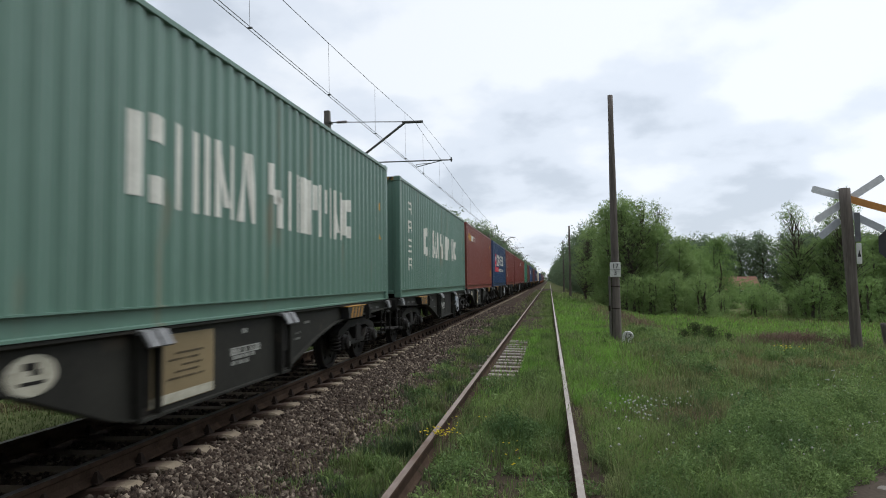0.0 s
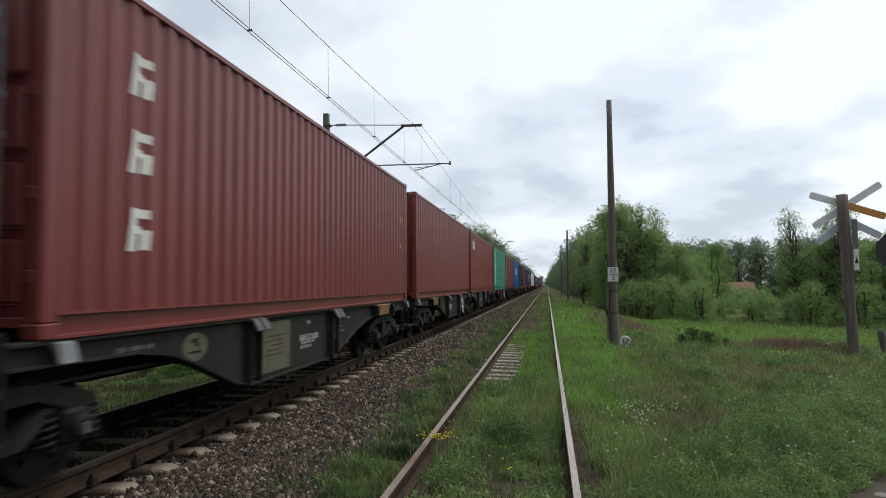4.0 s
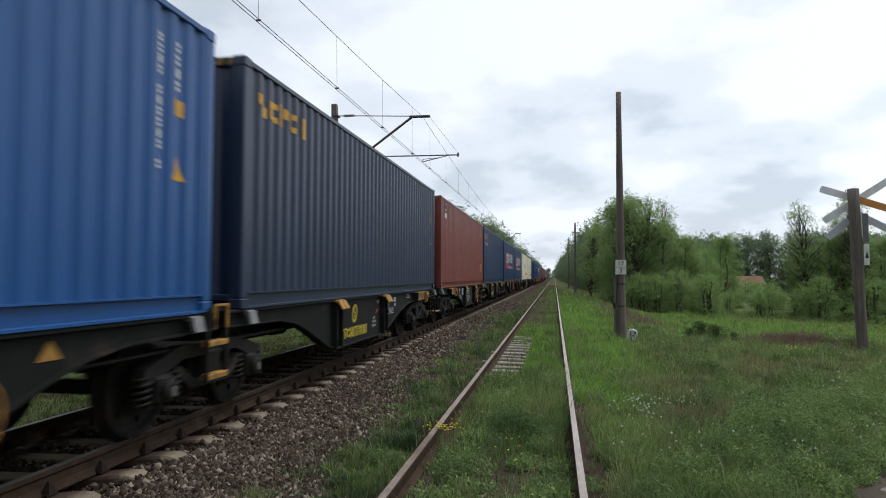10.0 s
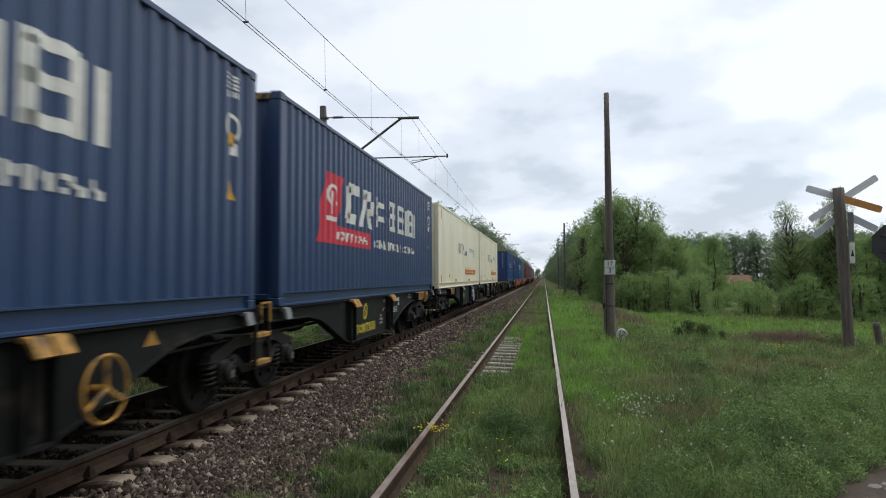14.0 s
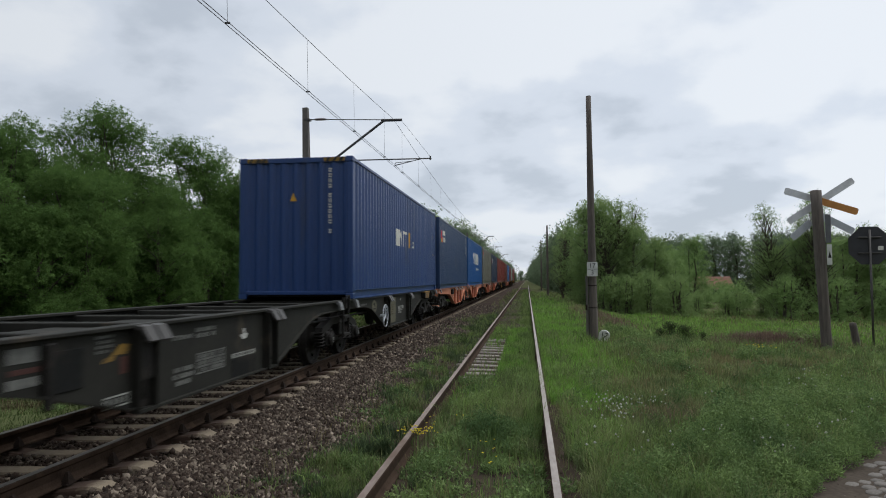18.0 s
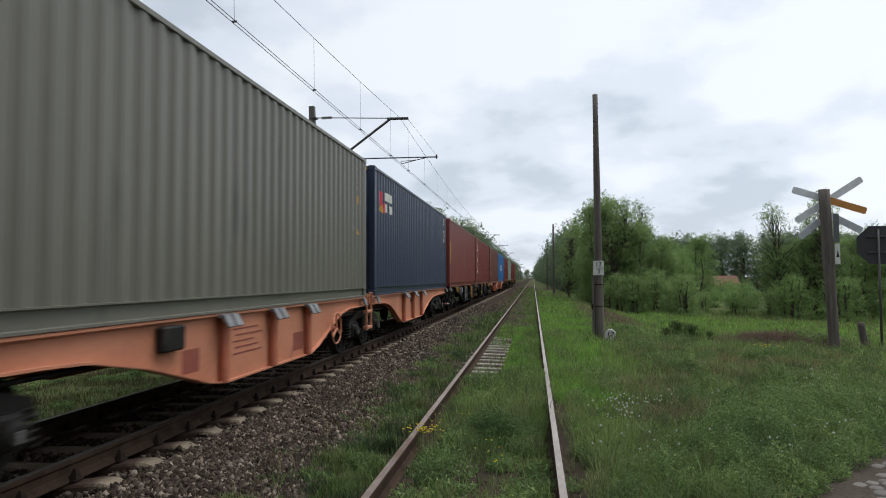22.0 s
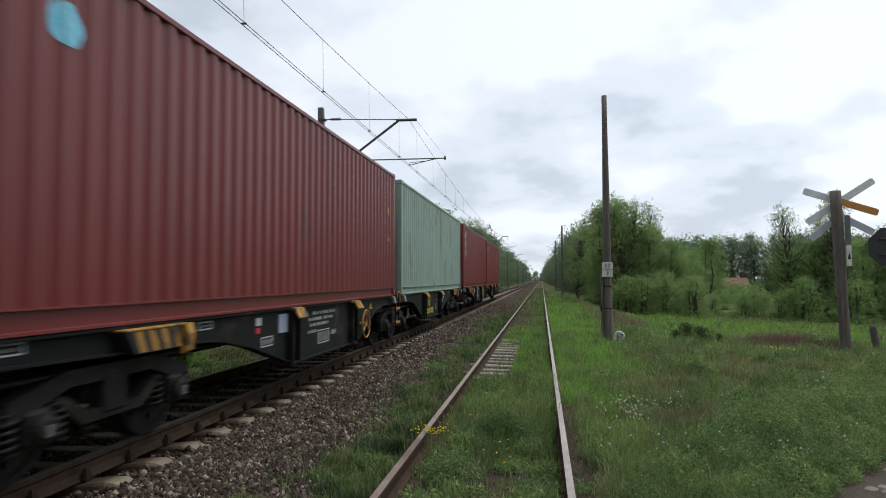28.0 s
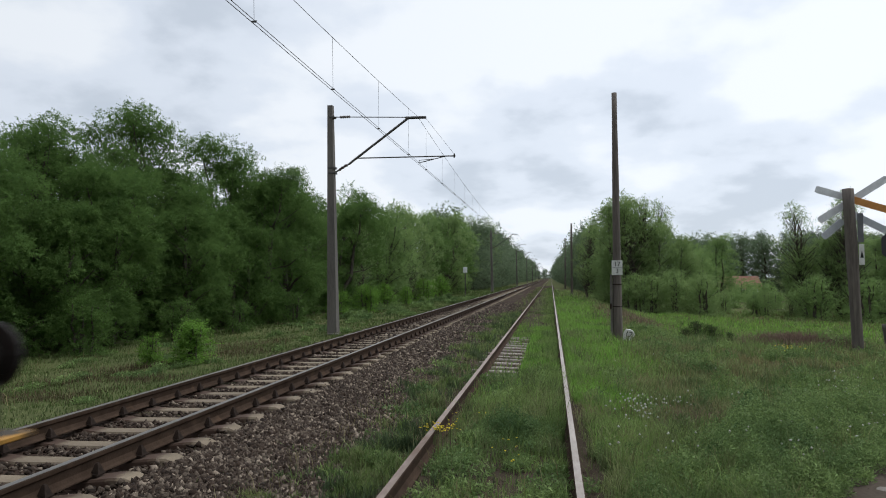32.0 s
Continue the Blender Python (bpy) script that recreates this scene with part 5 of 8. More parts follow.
BOXES = [
    (0, "green", "weathered sea-green container with large cream lettering bars", False, cream_row([])),
    (1, "green", "sea-green container with cream lettering and a column of characters", False, cream_row(COLUMN)),
    (2, "orange_red", "oxide-red container with a yellow leaping emblem", False, LEAPING),
    (3, "navy", "navy container with a red panel and white strokes", False, RED_PANEL),
    (4, "red", "red container with three white blocks on its side", True, THREE_BLOCKS),
    (5, "red", "plain dusty red container with markings at one end", True, []),
    (6, "orange_red", "brick-red container with a blue and white logo", True, BLUE_FIELD),
    (7, "jade", "jade-green container with a white upright banner", True,
     [("banner", "white", [bar(1.0, 1.48, 0.36, 2.66)], "tall white banner"), ("banner_lettering", "deep_blue", [q for k in range(8) for z in (0.44 + 0.245 * k + (0.12 if k > 3 else 0),) for q in (bar(1.10, 1.36, z, z + 0.045), bar(1.10, 1.36, z + 0.115, z + 0.16), bar(1.10, 1.16, z + 0.045, z + 0.115) if k % 2 else bar(1.30, 1.36, z + 0.045, z + 0.115))], "dark blue strokes down the banner")]),
    (8, "brown", "brown-red container with three white blocks", True, THREE_BLOCKS),
    (9, "blue", "bright blue container with white capital bars", False, WIDE_ROW),
    (10, "slate", "slate-grey container with a yellow logo", False, YELLOW_ROW),
    (11, "orange_red", "brick-red container with a small blue and yellow logo", False, SMALL),
    (12, "dark_navy", "dark navy container with a yellow logo and a small red mark", False,
     YELLOW_ROW + [("red_mark", "sign_red", [bar(0.85, 1.2, 2.02, 2.12)], ""), ("white_mark", "white", [bar(1.22, 1.75, 1.98, 2.06), bar(0.55, 0.8, 2.04, 2.10)], "")]),
    (13, "navy", "navy container with a red panel and white strokes", False, RED_PANEL),
    (14, "navy", "navy container with a red panel and white strokes", False, RED_PANEL),
    (18, "unit_blue", "ultramarine container with white and golden bars", False,
     [("lettering", "white", strokes("DNST", 4.6, 6.1, 1.28, 1.74), "white capital strokes"), ("number", "yellow", strokes("PD", 6.18, 6.84, 1.30, 1.76), "golden strokes"), ("small_lettering", "white", [bar(6.93, 7.0, 1.30, 1.36)] + strokes("LD", 7.06, 7.42, 1.30, 1.52), "small white bars")]),
    (19, "navy", "navy container with a small red and white logo", False, ROUND_RED),
    (20, "blue", "blue container with white capital bars", False, WIDE_ROW),
    (21, "grey", "khaki-grey container with a small red logo", False, [("logo", "sign_red", [oval(1.05, 2.42, 0.13, 0.14)], "small red logo"), ("plate", "white", [bar(0.92, 1.18, 2.10, 2.22)], "")]),
    (22, "slate", "slate container with a small red and white logo", False, ROUND_RED),
    (23, "red", "red container with a yellow upright label", False, [("label_strip", "yellow", [bar(0.24, 0.44, 1.0, 1.9)], "yellow upright label")]),
    (24, "red", "red container with three white blocks", True, THREE_BLOCKS),
    (25, "brown", "brown-red container with three white blocks", True, THREE_BLOCKS),
    (26, "sky_blue", "light blue container with a white mark", False, [("lettering", "white", strokes("DDL", 4.6, 7.2, 1.05, 1.75), "white strokes")]),
    (27, "maroon", "maroon container with a pale blue round sticker", False, [("sticker", "teal", [oval(1.02, 2.28, 0.20, 0.17)], "pale blue round sticker")]),
    (28, "pale_green", "pale green container streaked with rust", False, []),
    (29, "maroon", "maroon container with a column of white blocks", True,
     [("side_mark", "white", [q for z in (1.46, 1.88, 2.30) for q in (slant(0.93, 1.01, z, z + 0.32, 0.05), slant(1.00, 1.16, z + 0.18, z + 0.235, 0.01), slant(1.06, 1.16, z, z + 0.06, 0.0), slant(0.86, 0.93, z + 0.02, z + 0.07, 0.0))], "white signs one above another")]),
    (30, "red", "red container with a small yellow and blue logo", True, SMALL),
]
for i, colour, label, doors, decals in BOXES:
    container(i, colour, label, doors, decals, rear_marks="ring" if i in (3, 13, 14, 19, 22) else "low" if i in (2, 8, 11) else "rows")
REEFER_SIDE = [("lettering", "grey_blue", strokes("DNST", 5.2, 6.55, 1.34, 1.78), "grey-blue capital bars"), ("number", "orange", strokes("PZ", 6.62, 7.27, 1.34, 1.78), "orange bars"),
          ("small_lettering", "deep_blue", [bar(7.35, 7.42, 1.32, 1.38)] + strokes("LDND", 7.48, 8.2, 1.32, 1.52), "dark blue bars"), ("owner_lettering", "grey_blue", strokes("XTX", 9.15, 9.65, 1.52, 1.72) + strokes("LXPLLZZ", 9.75, 10.78, 1.52, 1.72), "blue-grey bars"),
          ("flag", "teal", [slant(10.9, 11.4, 1.60, 1.70, 0.1), slant(10.9, 11.5, 1.46, 1.56, 0.1), slant(10.9, 11.55, 1.37, 1.40, 0.1)], "blue flag strokes"),
          ("red_dot", "sign_red", [oval(1.1, 0.52 + 0.18 * k, 0.05, 0.035, 8) for k in range(12)], "column of red dots"),
          ("corner_strip", "orange", [bar(0.62, 0.70, 0.12, 0.42), bar(0.62, 0.70, 2.4, 2.75), bar(13.05, 13.12, 0.12, 0.4), bar(13.05, 13.12, 2.45, 2.75)], "orange reflective strip"),
          ("fork_pocket", "yellow", [bar(2.55, 2.8, 0.33, 0.46), bar(4.1, 4.8, 0.16, 0.27), bar(8.7, 9.4, 0.16, 0.27)], "yellow patch")]
for i in (15, 16):
    box = container(i, "cream", "cream reefer container with orange lettering", False, REEFER_SIDE, length=13.716, reefer=True, rear_marks="")
    words = flat_text("diesel/electric reefer", 0.52)
    words.transform(Matrix.Diagonal((1.0, 1, 1, 1)))
    tagged(part("wording", words, M["orange"], box, "orange words on the side", at=pose(WIDE / 2 - 0.006, 9.70 - 6.858, 0.66, 0, 0, 90)), kind="stuff")


def belly(z_top=1.13):
    """Outline of a unit's side plate from its outer end (0) to the joint, along and up."""
    low = [(0.0, 0.95), (1.95, 0.90), (3.0, 0.88), (3.5, 0.85), (4.3, 0.70), (4.9, 0.54), (5.5, 0.38), (5.85, 0.33), (8.80, 0.33), (9.2, 0.42), (9.7, 0.60), (10.1, 0.75), (10.5, 0.87), (11.0, 0.94), (12.45, 0.96)]
    return low + [(12.45, z_top), (0.0, z_top)]


def belly_frame(s, stretch):
    """The side plate with its flanges: s is the side, +1 near."""
    g = Geo()
    x = 1.14 * s
    out = [(a * stretch, z) for a, z in belly()]
    g.prism(out, *sorted((x, x - s * 0.02)), 0)
    # flanges: along the top and along the curved bottom
    g.cbox(*sorted((x + s * 0.06, x - s * 0.10)), 0.0, 12.45 * stretch, 1.115, 1.15, 0.006)
    low = out[:15]
    for (a, z), (b, w) in zip(low, low[1:]):
        xs = sorted((x + s * 0.055, x - s * 0.10))
        vs = [(q, c, d) for q in xs for c, d in ((a, z), (b, w), (b, w + 0.022), (a, z + 0.022))]
        g.add(vs, [(0, 1, 2, 3), (7, 6, 5, 4), (0, 4, 5, 1), (1, 5, 6, 2), (2, 6, 7, 3), (3, 7, 4, 0)])
    return g


def bogie_side(s):
    """Cast side frame: a bowed beam between the axle boxes."""
    pts = [(-1.22, 0.50), (-1.15, 0.66), (-0.62, 0.80), (0.62, 0.80), (1.15, 0.66), (1.22, 0.50), (1.0, 0.46), (0.66, 0.48), (0.40, 0.33), (-0.40, 0.33), (-0.66, 0.48), (-1.0, 0.46)]
    x = sorted((s * 0.93, s * 1.07))
    g = Geo()
    up = [(-1.22, 0.52), (-1.16, 0.68), (-0.6, 0.83), (0.6, 0.83), (1.16, 0.68), (1.22, 0.52), (1.0, 0.55), (0.55, 0.70), (-0.55, 0.70), (-1.0, 0.55)]
    lo = [(-0.72, 0.62), (-0.40, 0.38), (0.40, 0.38), (0.72, 0.62), (0.60, 0.64), (0.34, 0.47), (-0.34, 0.47), (-0.60, 0.64)]
    for quad in ((0, 1, 9), (1, 2, 8, 9), (2, 3, 7, 8), (3, 4, 6, 7), (4, 5, 6)):
        g.prism([up[k] for k in quad], *x, 0)
    for quad in ((0, 1, 6, 7), (1, 2, 5, 6), (2, 3, 4, 5)):
        g.prism([lo[k] for k in quad], *x, 0)
    g.cbox(x[0] - 0.02, x[1] + 0.02, -0.16, 0.16, 0.42, 0.74, 0.02)
    return g


def axle_box(s):
    return Geo().cbox(*sorted((s * 0.90, s * 1.12)), -0.13, 0.13, 0.33, 0.60, 0.03).lathe([(0.0, 0.11), (0.05, 0.11), (0.07, 0.07)], (s * 1.12 if s > 0 else s * 1.12 - 0.07, 0, 0.46), 0, 14)


def spring():
    turns, n, m = 5, 10, 5
    vs, fs = [], []
    for i in range(turns * n + 1):
        a, z = i * 2 * math.pi / n, 0.31 + 0.29 * i / (turns * n)
        for k in range(m):
            b = k * 2 * math.pi / m
            d = 0.085 + 0.017 * math.cos(b)
            vs.append((d * math.cos(a), d * math.sin(a), z + 0.017 * math.sin(b)))
    for i in range(turns * n):
        for k in range(m):
            fs.append((i * m + k, (i + 1) * m + k, (i + 1) * m + (k + 1) % m, i * m + (k + 1) % m))
    return Geo().add(vs, fs)


def wheelset():
    g = Geo().tube((-0.95, 0, 0), (0.95, 0, 0), 0.075, n=12)
    for s in (-1, 1):
        x = s * 0.75
        prof = [(-0.065, 0.40), (-0.065, 0.49), (-0.035, 0.49), (-0.03, 0.465), (0.065, 0.455), (0.065, 0.40), (0.03, 0.38), (0.012, 0.25), (0.04, 0.13), (0.08, 0.12), (0.08, 0.075)]
        g.lathe([(s * a, r) for a, r in prof], (x, 0, 0), 0, 28)
    for k in range(6):
        a = k * math.pi / 3
        g.tube((0.74, 0.30 * math.cos(a), 0.30 * math.sin(a)), (0.80, 0.30 * math.cos(a), 0.30 * math.sin(a)), 0.03, n=6)
    return g


def bogie(wagon, y, place):
    b = part("bogie", shared("bogie", lambda: Geo().cbox(-0.95, 0.95, -0.22, 0.22, 0.50, 0.80, 0.03).lathe([(0.80, 0.22), (0.90, 0.20)], (0, 0, 0), 2, 14).cbox(-0.08, 0.08, -1.1, 1.1, 0.60, 0.70, 0.02)), M["iron"], wagon, "greasy cast bogie", at=pose(0, y, 0))
    for s in (-1, 1):
        part("side_frame", shared(f"side_frame/{s}", lambda: bogie_side(s)), M["iron"], b)
        for e in (-0.9, 0.9):
            part("axle_box", shared(f"axle_box/{s}", lambda: axle_box(s)), M["iron"], b, at=pose(0, e, 0))
            part("axle_cap", shared(f"axle_cap/{s}", lambda: Geo().cbox(*sorted((s * 1.17, s * 1.20)), -0.025, 0.025, 0.40, 0.49, 0.006)), M["stencil"] if s > 0 else M["iron"], b, "pale stencilled axle label", at=pose(0, e, 0))
            for d in (-0.24, 0.24):
                part("coil_spring", shared("coil_spring", spring, True), M["iron"], b, at=pose(s * 1.0, e + d, 0))
    for e in (-0.9, 0.9):
        w = part("wheelset", shared("wheelset", wheelset), M["iron"], b, "dark spoked-look wheelset", at=pose(0, e, 0.46))
        WHEELS.append((w, place + y + e, e))


def unit(wagon, y_end, sense, stretch, frame, style, grimy, wheel_on=1, bare=False, empty=False):
    """One half of a wagon. y_end is its outer end, sense +1 when the joint lies further along the line."""
    m = pose(0, y_end, 0) if sense > 0 else pose(0, y_end, 0) @ Matrix.Diagonal((1, -1, 1, 1))

    def put(name, key, build, mat, label="", parent=None, smooth=False):
        def flipped():
            g = build()
            if sense < 0:
                g.v = [(x, -y, z) for x, y, z in g.v]
            return g
        ob = part(name, shared(f"{name}/{key}/{sense}/{stretch:.2f}", flipped, smooth), mat, parent or wagon, label, at=pose(0, y_end, 0) if parent is None else None)
        return tagged(ob, kind="stuff" if name in ("data_line", "panel_line") else "")

    q = stretch
    for s in (1, -1):
        put("side_sill", s, lambda: belly_frame(s, q), frame, "fish-bellied side sill")
    put("end_beam", 0, lambda: Geo().cbox(-1.12, 1.12, -0.02, 0.22, 0.84, 1.13, 0.02), frame)
    for k in range(9):
        a = (0.9 + k * 1.38) * q
        put("cross_member", k, lambda: Geo().cbox(-1.04, 1.04, a - 0.08, a + 0.08, 0.96, 1.11, 0.012), frame)
    put("centre_sill", 0, lambda: Geo().cbox(-0.28, 0.28, 0.2, 12.3 * q, 0.70, 1.06, 0.02), frame)
    for s in (-1, 1):
        put("buffer", s, lambda: Geo().lathe([(-0.62, 0.20), (-0.60, 0.23), (-0.56, 0.22), (-0.53, 0.10), (-0.30, 0.10), (-0.29, 0.13), (0.0, 0.14)], (s * 0.875, 0, 1.0), 1, 18), M["iron"], "round black buffer", smooth=False)
    put("coupling", 0, lambda: Geo().ring((0, -0.35, 0.85), 0.10, 0.03, 0, 12, 6).tube((0, 0.0, 0.98), (0, -0.32, 0.92), 0.04, n=8).tube((0, -0.40, 0.78), (0.05, -0.30, 0.45), 0.035, n=8), M["iron"], "hanging screw coupling")
    put("brake_hose", 0, lambda: Geo().tube((0.35, 0, 0.85), (0.42, -0.18, 0.55), 0.025, n=6).tube((0.42, -0.18, 0.55), (0.30, -0.40, 0.62), 0.025, n=6), M["black"])
    put("step", 0, lambda: Geo().box(0.98, 1.16, 0.06, 0.40, 0.42, 0.45).box(1.14, 1.17, 0.06, 0.09, 0.42, 0.90).box(1.14, 1.17, 0.37, 0.40, 0.42, 0.90).box(0.98, 1.16, 0.06, 0.40, 0.64, 0.66), M["iron"], "shunter's step")
    # stakes and folding supports
    for k, a in enumerate((5.72, 8.75) if style != "orange" else (5.8, 7.25, 8.65)):
        c = a * q
        if style == "orange":
            put("stiffener", k + 10, lambda: Geo().cbox(1.14, 1.225, c - 0.07, c + 0.07, 0.34, 1.10, 0.02), M["stake_red"])
        else:
            post = put("stiffener", k, lambda: Geo().cbox(1.14, 1.235, c - 0.175, c - 0.145, 0.335, 1.112, 0.006).cbox(1.14, 1.235, c + 0.115, c + 0.145, 0.335, 1.112, 0.006).box(1.14, 1.225, c - 0.145, c + 0.115, 0.335, 0.365), frame, "upright channel on the side sill")
            # dark backing stands for the shade in an opening of the plate
            put("pocket", k, lambda: Geo().cbox(1.141, 1.150, c - 0.143, c + 0.113, 0.37, 1.110, 0.003).tube((1.175, c - 0.02, 0.45), (1.175, c - 0.02, 0.98), 0.030, n=8), M["iron"], "dark plate for the shade in the open pocket, with its spring rod", parent=post).matrix_basis = Matrix.Identity(4)
        for e, d in enumerate((-0.195, 0.015)):
            put("folding_support", (k if style != "orange" else k + 10, e), lambda: Geo().prism([(1.15, 1.152), (1.27, 1.130), (1.345, 1.000), (1.325, 0.985), (1.25, 1.095), (1.15, 1.11)], c + d, c + d + 0.165, 1),
                M["worn_yellow"] if style == "black" else M["tube" if grimy else "grey_steel"], "hinged container support")
    # striped plate and its bracket: the bracket stands on the side away from the camera's start on both units
    if style == "black":
        c0, b0 = (1.68, 2.54) if sense > 0 else (1.82, 1.66)
    else:
        c0, b0 = (2.15, 3.18) if sense > 0 else (2.10, 1.90)
    wide = 0.84 if style == "black" else 1.02
    if style != "orange":
        chev = put("warning_plate", c0, lambda: Geo().prism([(c0 * q, 1.10), ((c0 + wide) * q, 1.10), ((c0 + wide - 0.05) * q, 0.90), ((c0 + 0.15) * q, 0.90)], 1.145, 1.285, 0), M["black"], "black and yellow striped plate")
        for k in range(4):
            put("stripe", (c0, k), lambda: _stripe(q, c0 + 0.12 + 0.19 * k), M["worn_yellow"], "yellow slanted stripe", parent=chev).matrix_basis = Matrix.Identity(4)
        put("plate_edge", c0, lambda: Geo().cbox(1.14, 1.295, (c0 - 0.03) * q, (c0 + wide + 0.04) * q, 1.10, 1.118, 0.004), M["worn_yellow"], "yellow upper edge", parent=chev).matrix_basis = Matrix.Identity(4)
    if style != "orange":
        put("bracket", b0, lambda: Geo().prism([(1.14, 1.12), (1.33, 1.12), (1.36, 1.02), (1.34, 0.86), (1.28, 0.82), (1.26, 0.95), (1.14, 0.98)], b0 * q, (b0 + 0.12) * q, 1), M["worn_yellow"] if style == "black" else M["iron"], "hooked lashing bracket")
    if style == "orange" and sense < 0:
        for k in range(7):
            put("number_bar", ("n", k), lambda: Geo().box(1.1405, 1.1445, (6.75 + 0.125 * k) * q, (6.84 + 0.125 * k) * q, 0.84, 0.94), M["black"], "black stencilled bar")
    if style == "orange" and sense > 0:
        put("tool_chest", 0, lambda: Geo().cbox(1.142, 1.24, 4.45 * q, 4.85 * q, 0.83, 1.08, 0.02), M["iron"], "black box on the side sill")
        for k, (a, b, z0, z1) in enumerate(((4.95, 5.30, 0.55, 0.80), (8.12, 8.52, 0.45, 0.72))):
            put("paint_patch", k, lambda: Geo().box(1.1405, 1.1445, a * q, b * q, z0, z1), M["patch_red"], "brick-red repainted patch")
        for k in range(5):
            put("data_line", ("o", k), lambda: Geo().box(1.1405, 1.1445, (6.1 + 0.07 * (k % 2)) * q, (6.95 - 0.12 * (k % 3)) * q, 0.62 + 0.075 * k, 0.64 + 0.075 * k), M["patch_red"], "faint stencilled line")
    if style == "black":
        for k, (a, b, z0, z1) in enumerate(((0.42, 0.74, 1.02, 1.11), (3.10, 3.40, 1.0, 1.09), (4.68, 5.05, 0.66, 0.79), (6.85, 7.42, 0.50, 0.72))[:4 if sense > 0 else 2]):
            put("number_frame", k, lambda: _outline(a * q, b * q, z0, z1), M["cross_grey"], "pale stencilled frame")
            put("number_bar", k, lambda: Geo().box(1.1405, 1.1445, (a + 0.05) * q, (b - 0.05) * q, z0 + 0.03, z1 - 0.035), M["stencil"], "pale bar of figures")
        put("small_sign", 0, lambda: Geo().box(1.1405, 1.1445, 4.52 * q, 4.68 * q, 0.95, 1.05), M["cross_grey"], "small pale sign")
        put("small_sign", 1, lambda: Geo().box(1.1405, 1.1445, 4.52 * q, 4.64 * q, 0.85, 0.92), M["sign_red"] if sense > 0 else M["cross_grey"], "small sign")
        put("notice_plate", 0, lambda: Geo().cbox(1.141, 1.16, 5.22 * q, 5.58 * q, 0.80, 1.06, 0.006), M["grey_blue"], "grey-blue notice plate")
        if sense > 0:
            for k, (a, b, z, h) in enumerate(((6.62, 7.74, 0.98, 0.055), (6.42, 7.62, 0.89, 0.05), (6.45, 7.35, 0.80, 0.05), (6.40, 6.80, 0.70, 0.045), (7.55, 7.78, 0.60, 0.08), (6.95, 7.30, 0.60, 0.04))):
                put("data_line", ("b", k), lambda: _words([(a, b, z, h)], q, seed=k), M["stencil_pale"], "row of worn stencilled writing")
        else:
            for k in range(11):
                put("scale_mark", k, lambda: Geo().box(1.1405, 1.1445, (8.42 - 0.02 * (k % 2)) * q, 8.54 * q, 0.40 + 0.054 * k, 0.425 + 0.054 * k), M["stencil_pale"], "short white scale mark")
            for k, (a, b, z, h) in enumerate(((6.22, 6.48, 0.60, 0.05), (6.22, 6.46, 0.52, 0.05), (6.26, 6.42, 0.68, 0.045), (5.98, 6.14, 0.98, 0.06), (4.82, 5.18, 0.74, 0.06))):
                put("data_line", ("c", k), lambda: _words([(a, b, z, h)], q, seed=k), M["stencil_pale"], "row of worn stencilled writing")
            put("chalk_mark", 0, lambda: Geo().prism([(6.06 * q, 0.84), (6.20 * q, 0.78), (6.20 * q, 0.81), (6.06 * q, 0.87)], 1.1405, 1.1440, 0), M["orange"], "orange slanted mark")
            put("number_frame", "d", lambda: _outline(4.76 * q, 5.24 * q, 0.71, 0.83), M["cross_grey"], "pale stencilled frame")
    # markings
    if style == "olive" and not bare:
        put("emblem_plate", 0, lambda: Geo().prism([(p[0] * q, p[1]) for p in oval(10.02, 0.91, 0.24, 0.15)], 1.142, 1.150, 0), M["dim_plate"] if grimy else M["dirty_white"], "pale oval emblem plate") if sense < 0 else None
        if sense < 0:
            for k, (a, b, z0, z1) in enumerate(((9.98, 10.10, 0.95, 1.0), (9.95, 10.03, 0.91, 0.95), (9.90, 10.14, 0.845, 0.87))):
                put("emblem_mark", k, lambda: Geo().box(1.1505, 1.1525, a * q, b * q, z0, z1), M["iron"], "dark stroke on the emblem")
            p = put("notice_panel", 0, lambda: Geo().cbox(1.142, 1.152, 7.50 * q, 8.65 * q, 0.40, 1.06, 0.003), M["dim_plate"] if grimy else M["tan"], "tan painted notice panel")
            put("panel_edge", 0, lambda: Geo().box(1.1525, 1.1555, 7.52 * q, 8.63 * q, 0.41, 0.50), M["dim_plate"] if grimy else M["dirty_white"], "pale strip along the panel", parent=p).matrix_basis = Matrix.Identity(4)
            put("panel_line", 0, lambda: _words([(7.72 + 0.1 * (k % 2), 8.36 - 0.12 * (k % 3), 0.62 + k * 0.06, 0.022) for k in range(5)], q, 1.1530), M["faint"], "faint lines of writing", parent=p).matrix_basis = Matrix.Identity(4)
        else:
            put("notice_panel", 1, lambda: Geo().cbox(1.142, 1.152, 7.1 * q, 8.4 * q, 0.42, 1.02, 0.003), M["iron"])
    elif style == "black":
        if sense < 0:
            for k in range(9):
                put("emblem", k, lambda: _arc(q, k), M["lemon"], "piece of a yellow ring emblem")
            put("emblem", 9, lambda: Geo().prism([(7.60 * q, 0.76), (7.64 * q, 0.75), (7.72 * q, 0.95), (7.68 * q, 0.96)], 1.143, 1.147, 0), M["lemon"], "yellow stroke inside the ring")
            for k, quad in enumerate(strokes("TLNDTADD", -8.28, -6.88, 0.44, 0.62, gap=0.10)):
                put("lettering", ("w", k), lambda: Geo().prism([(-p[0] * q, p[1]) for p in quad], 1.1415, 1.1455, 0), M["lemon"], "yellow painted stroke")
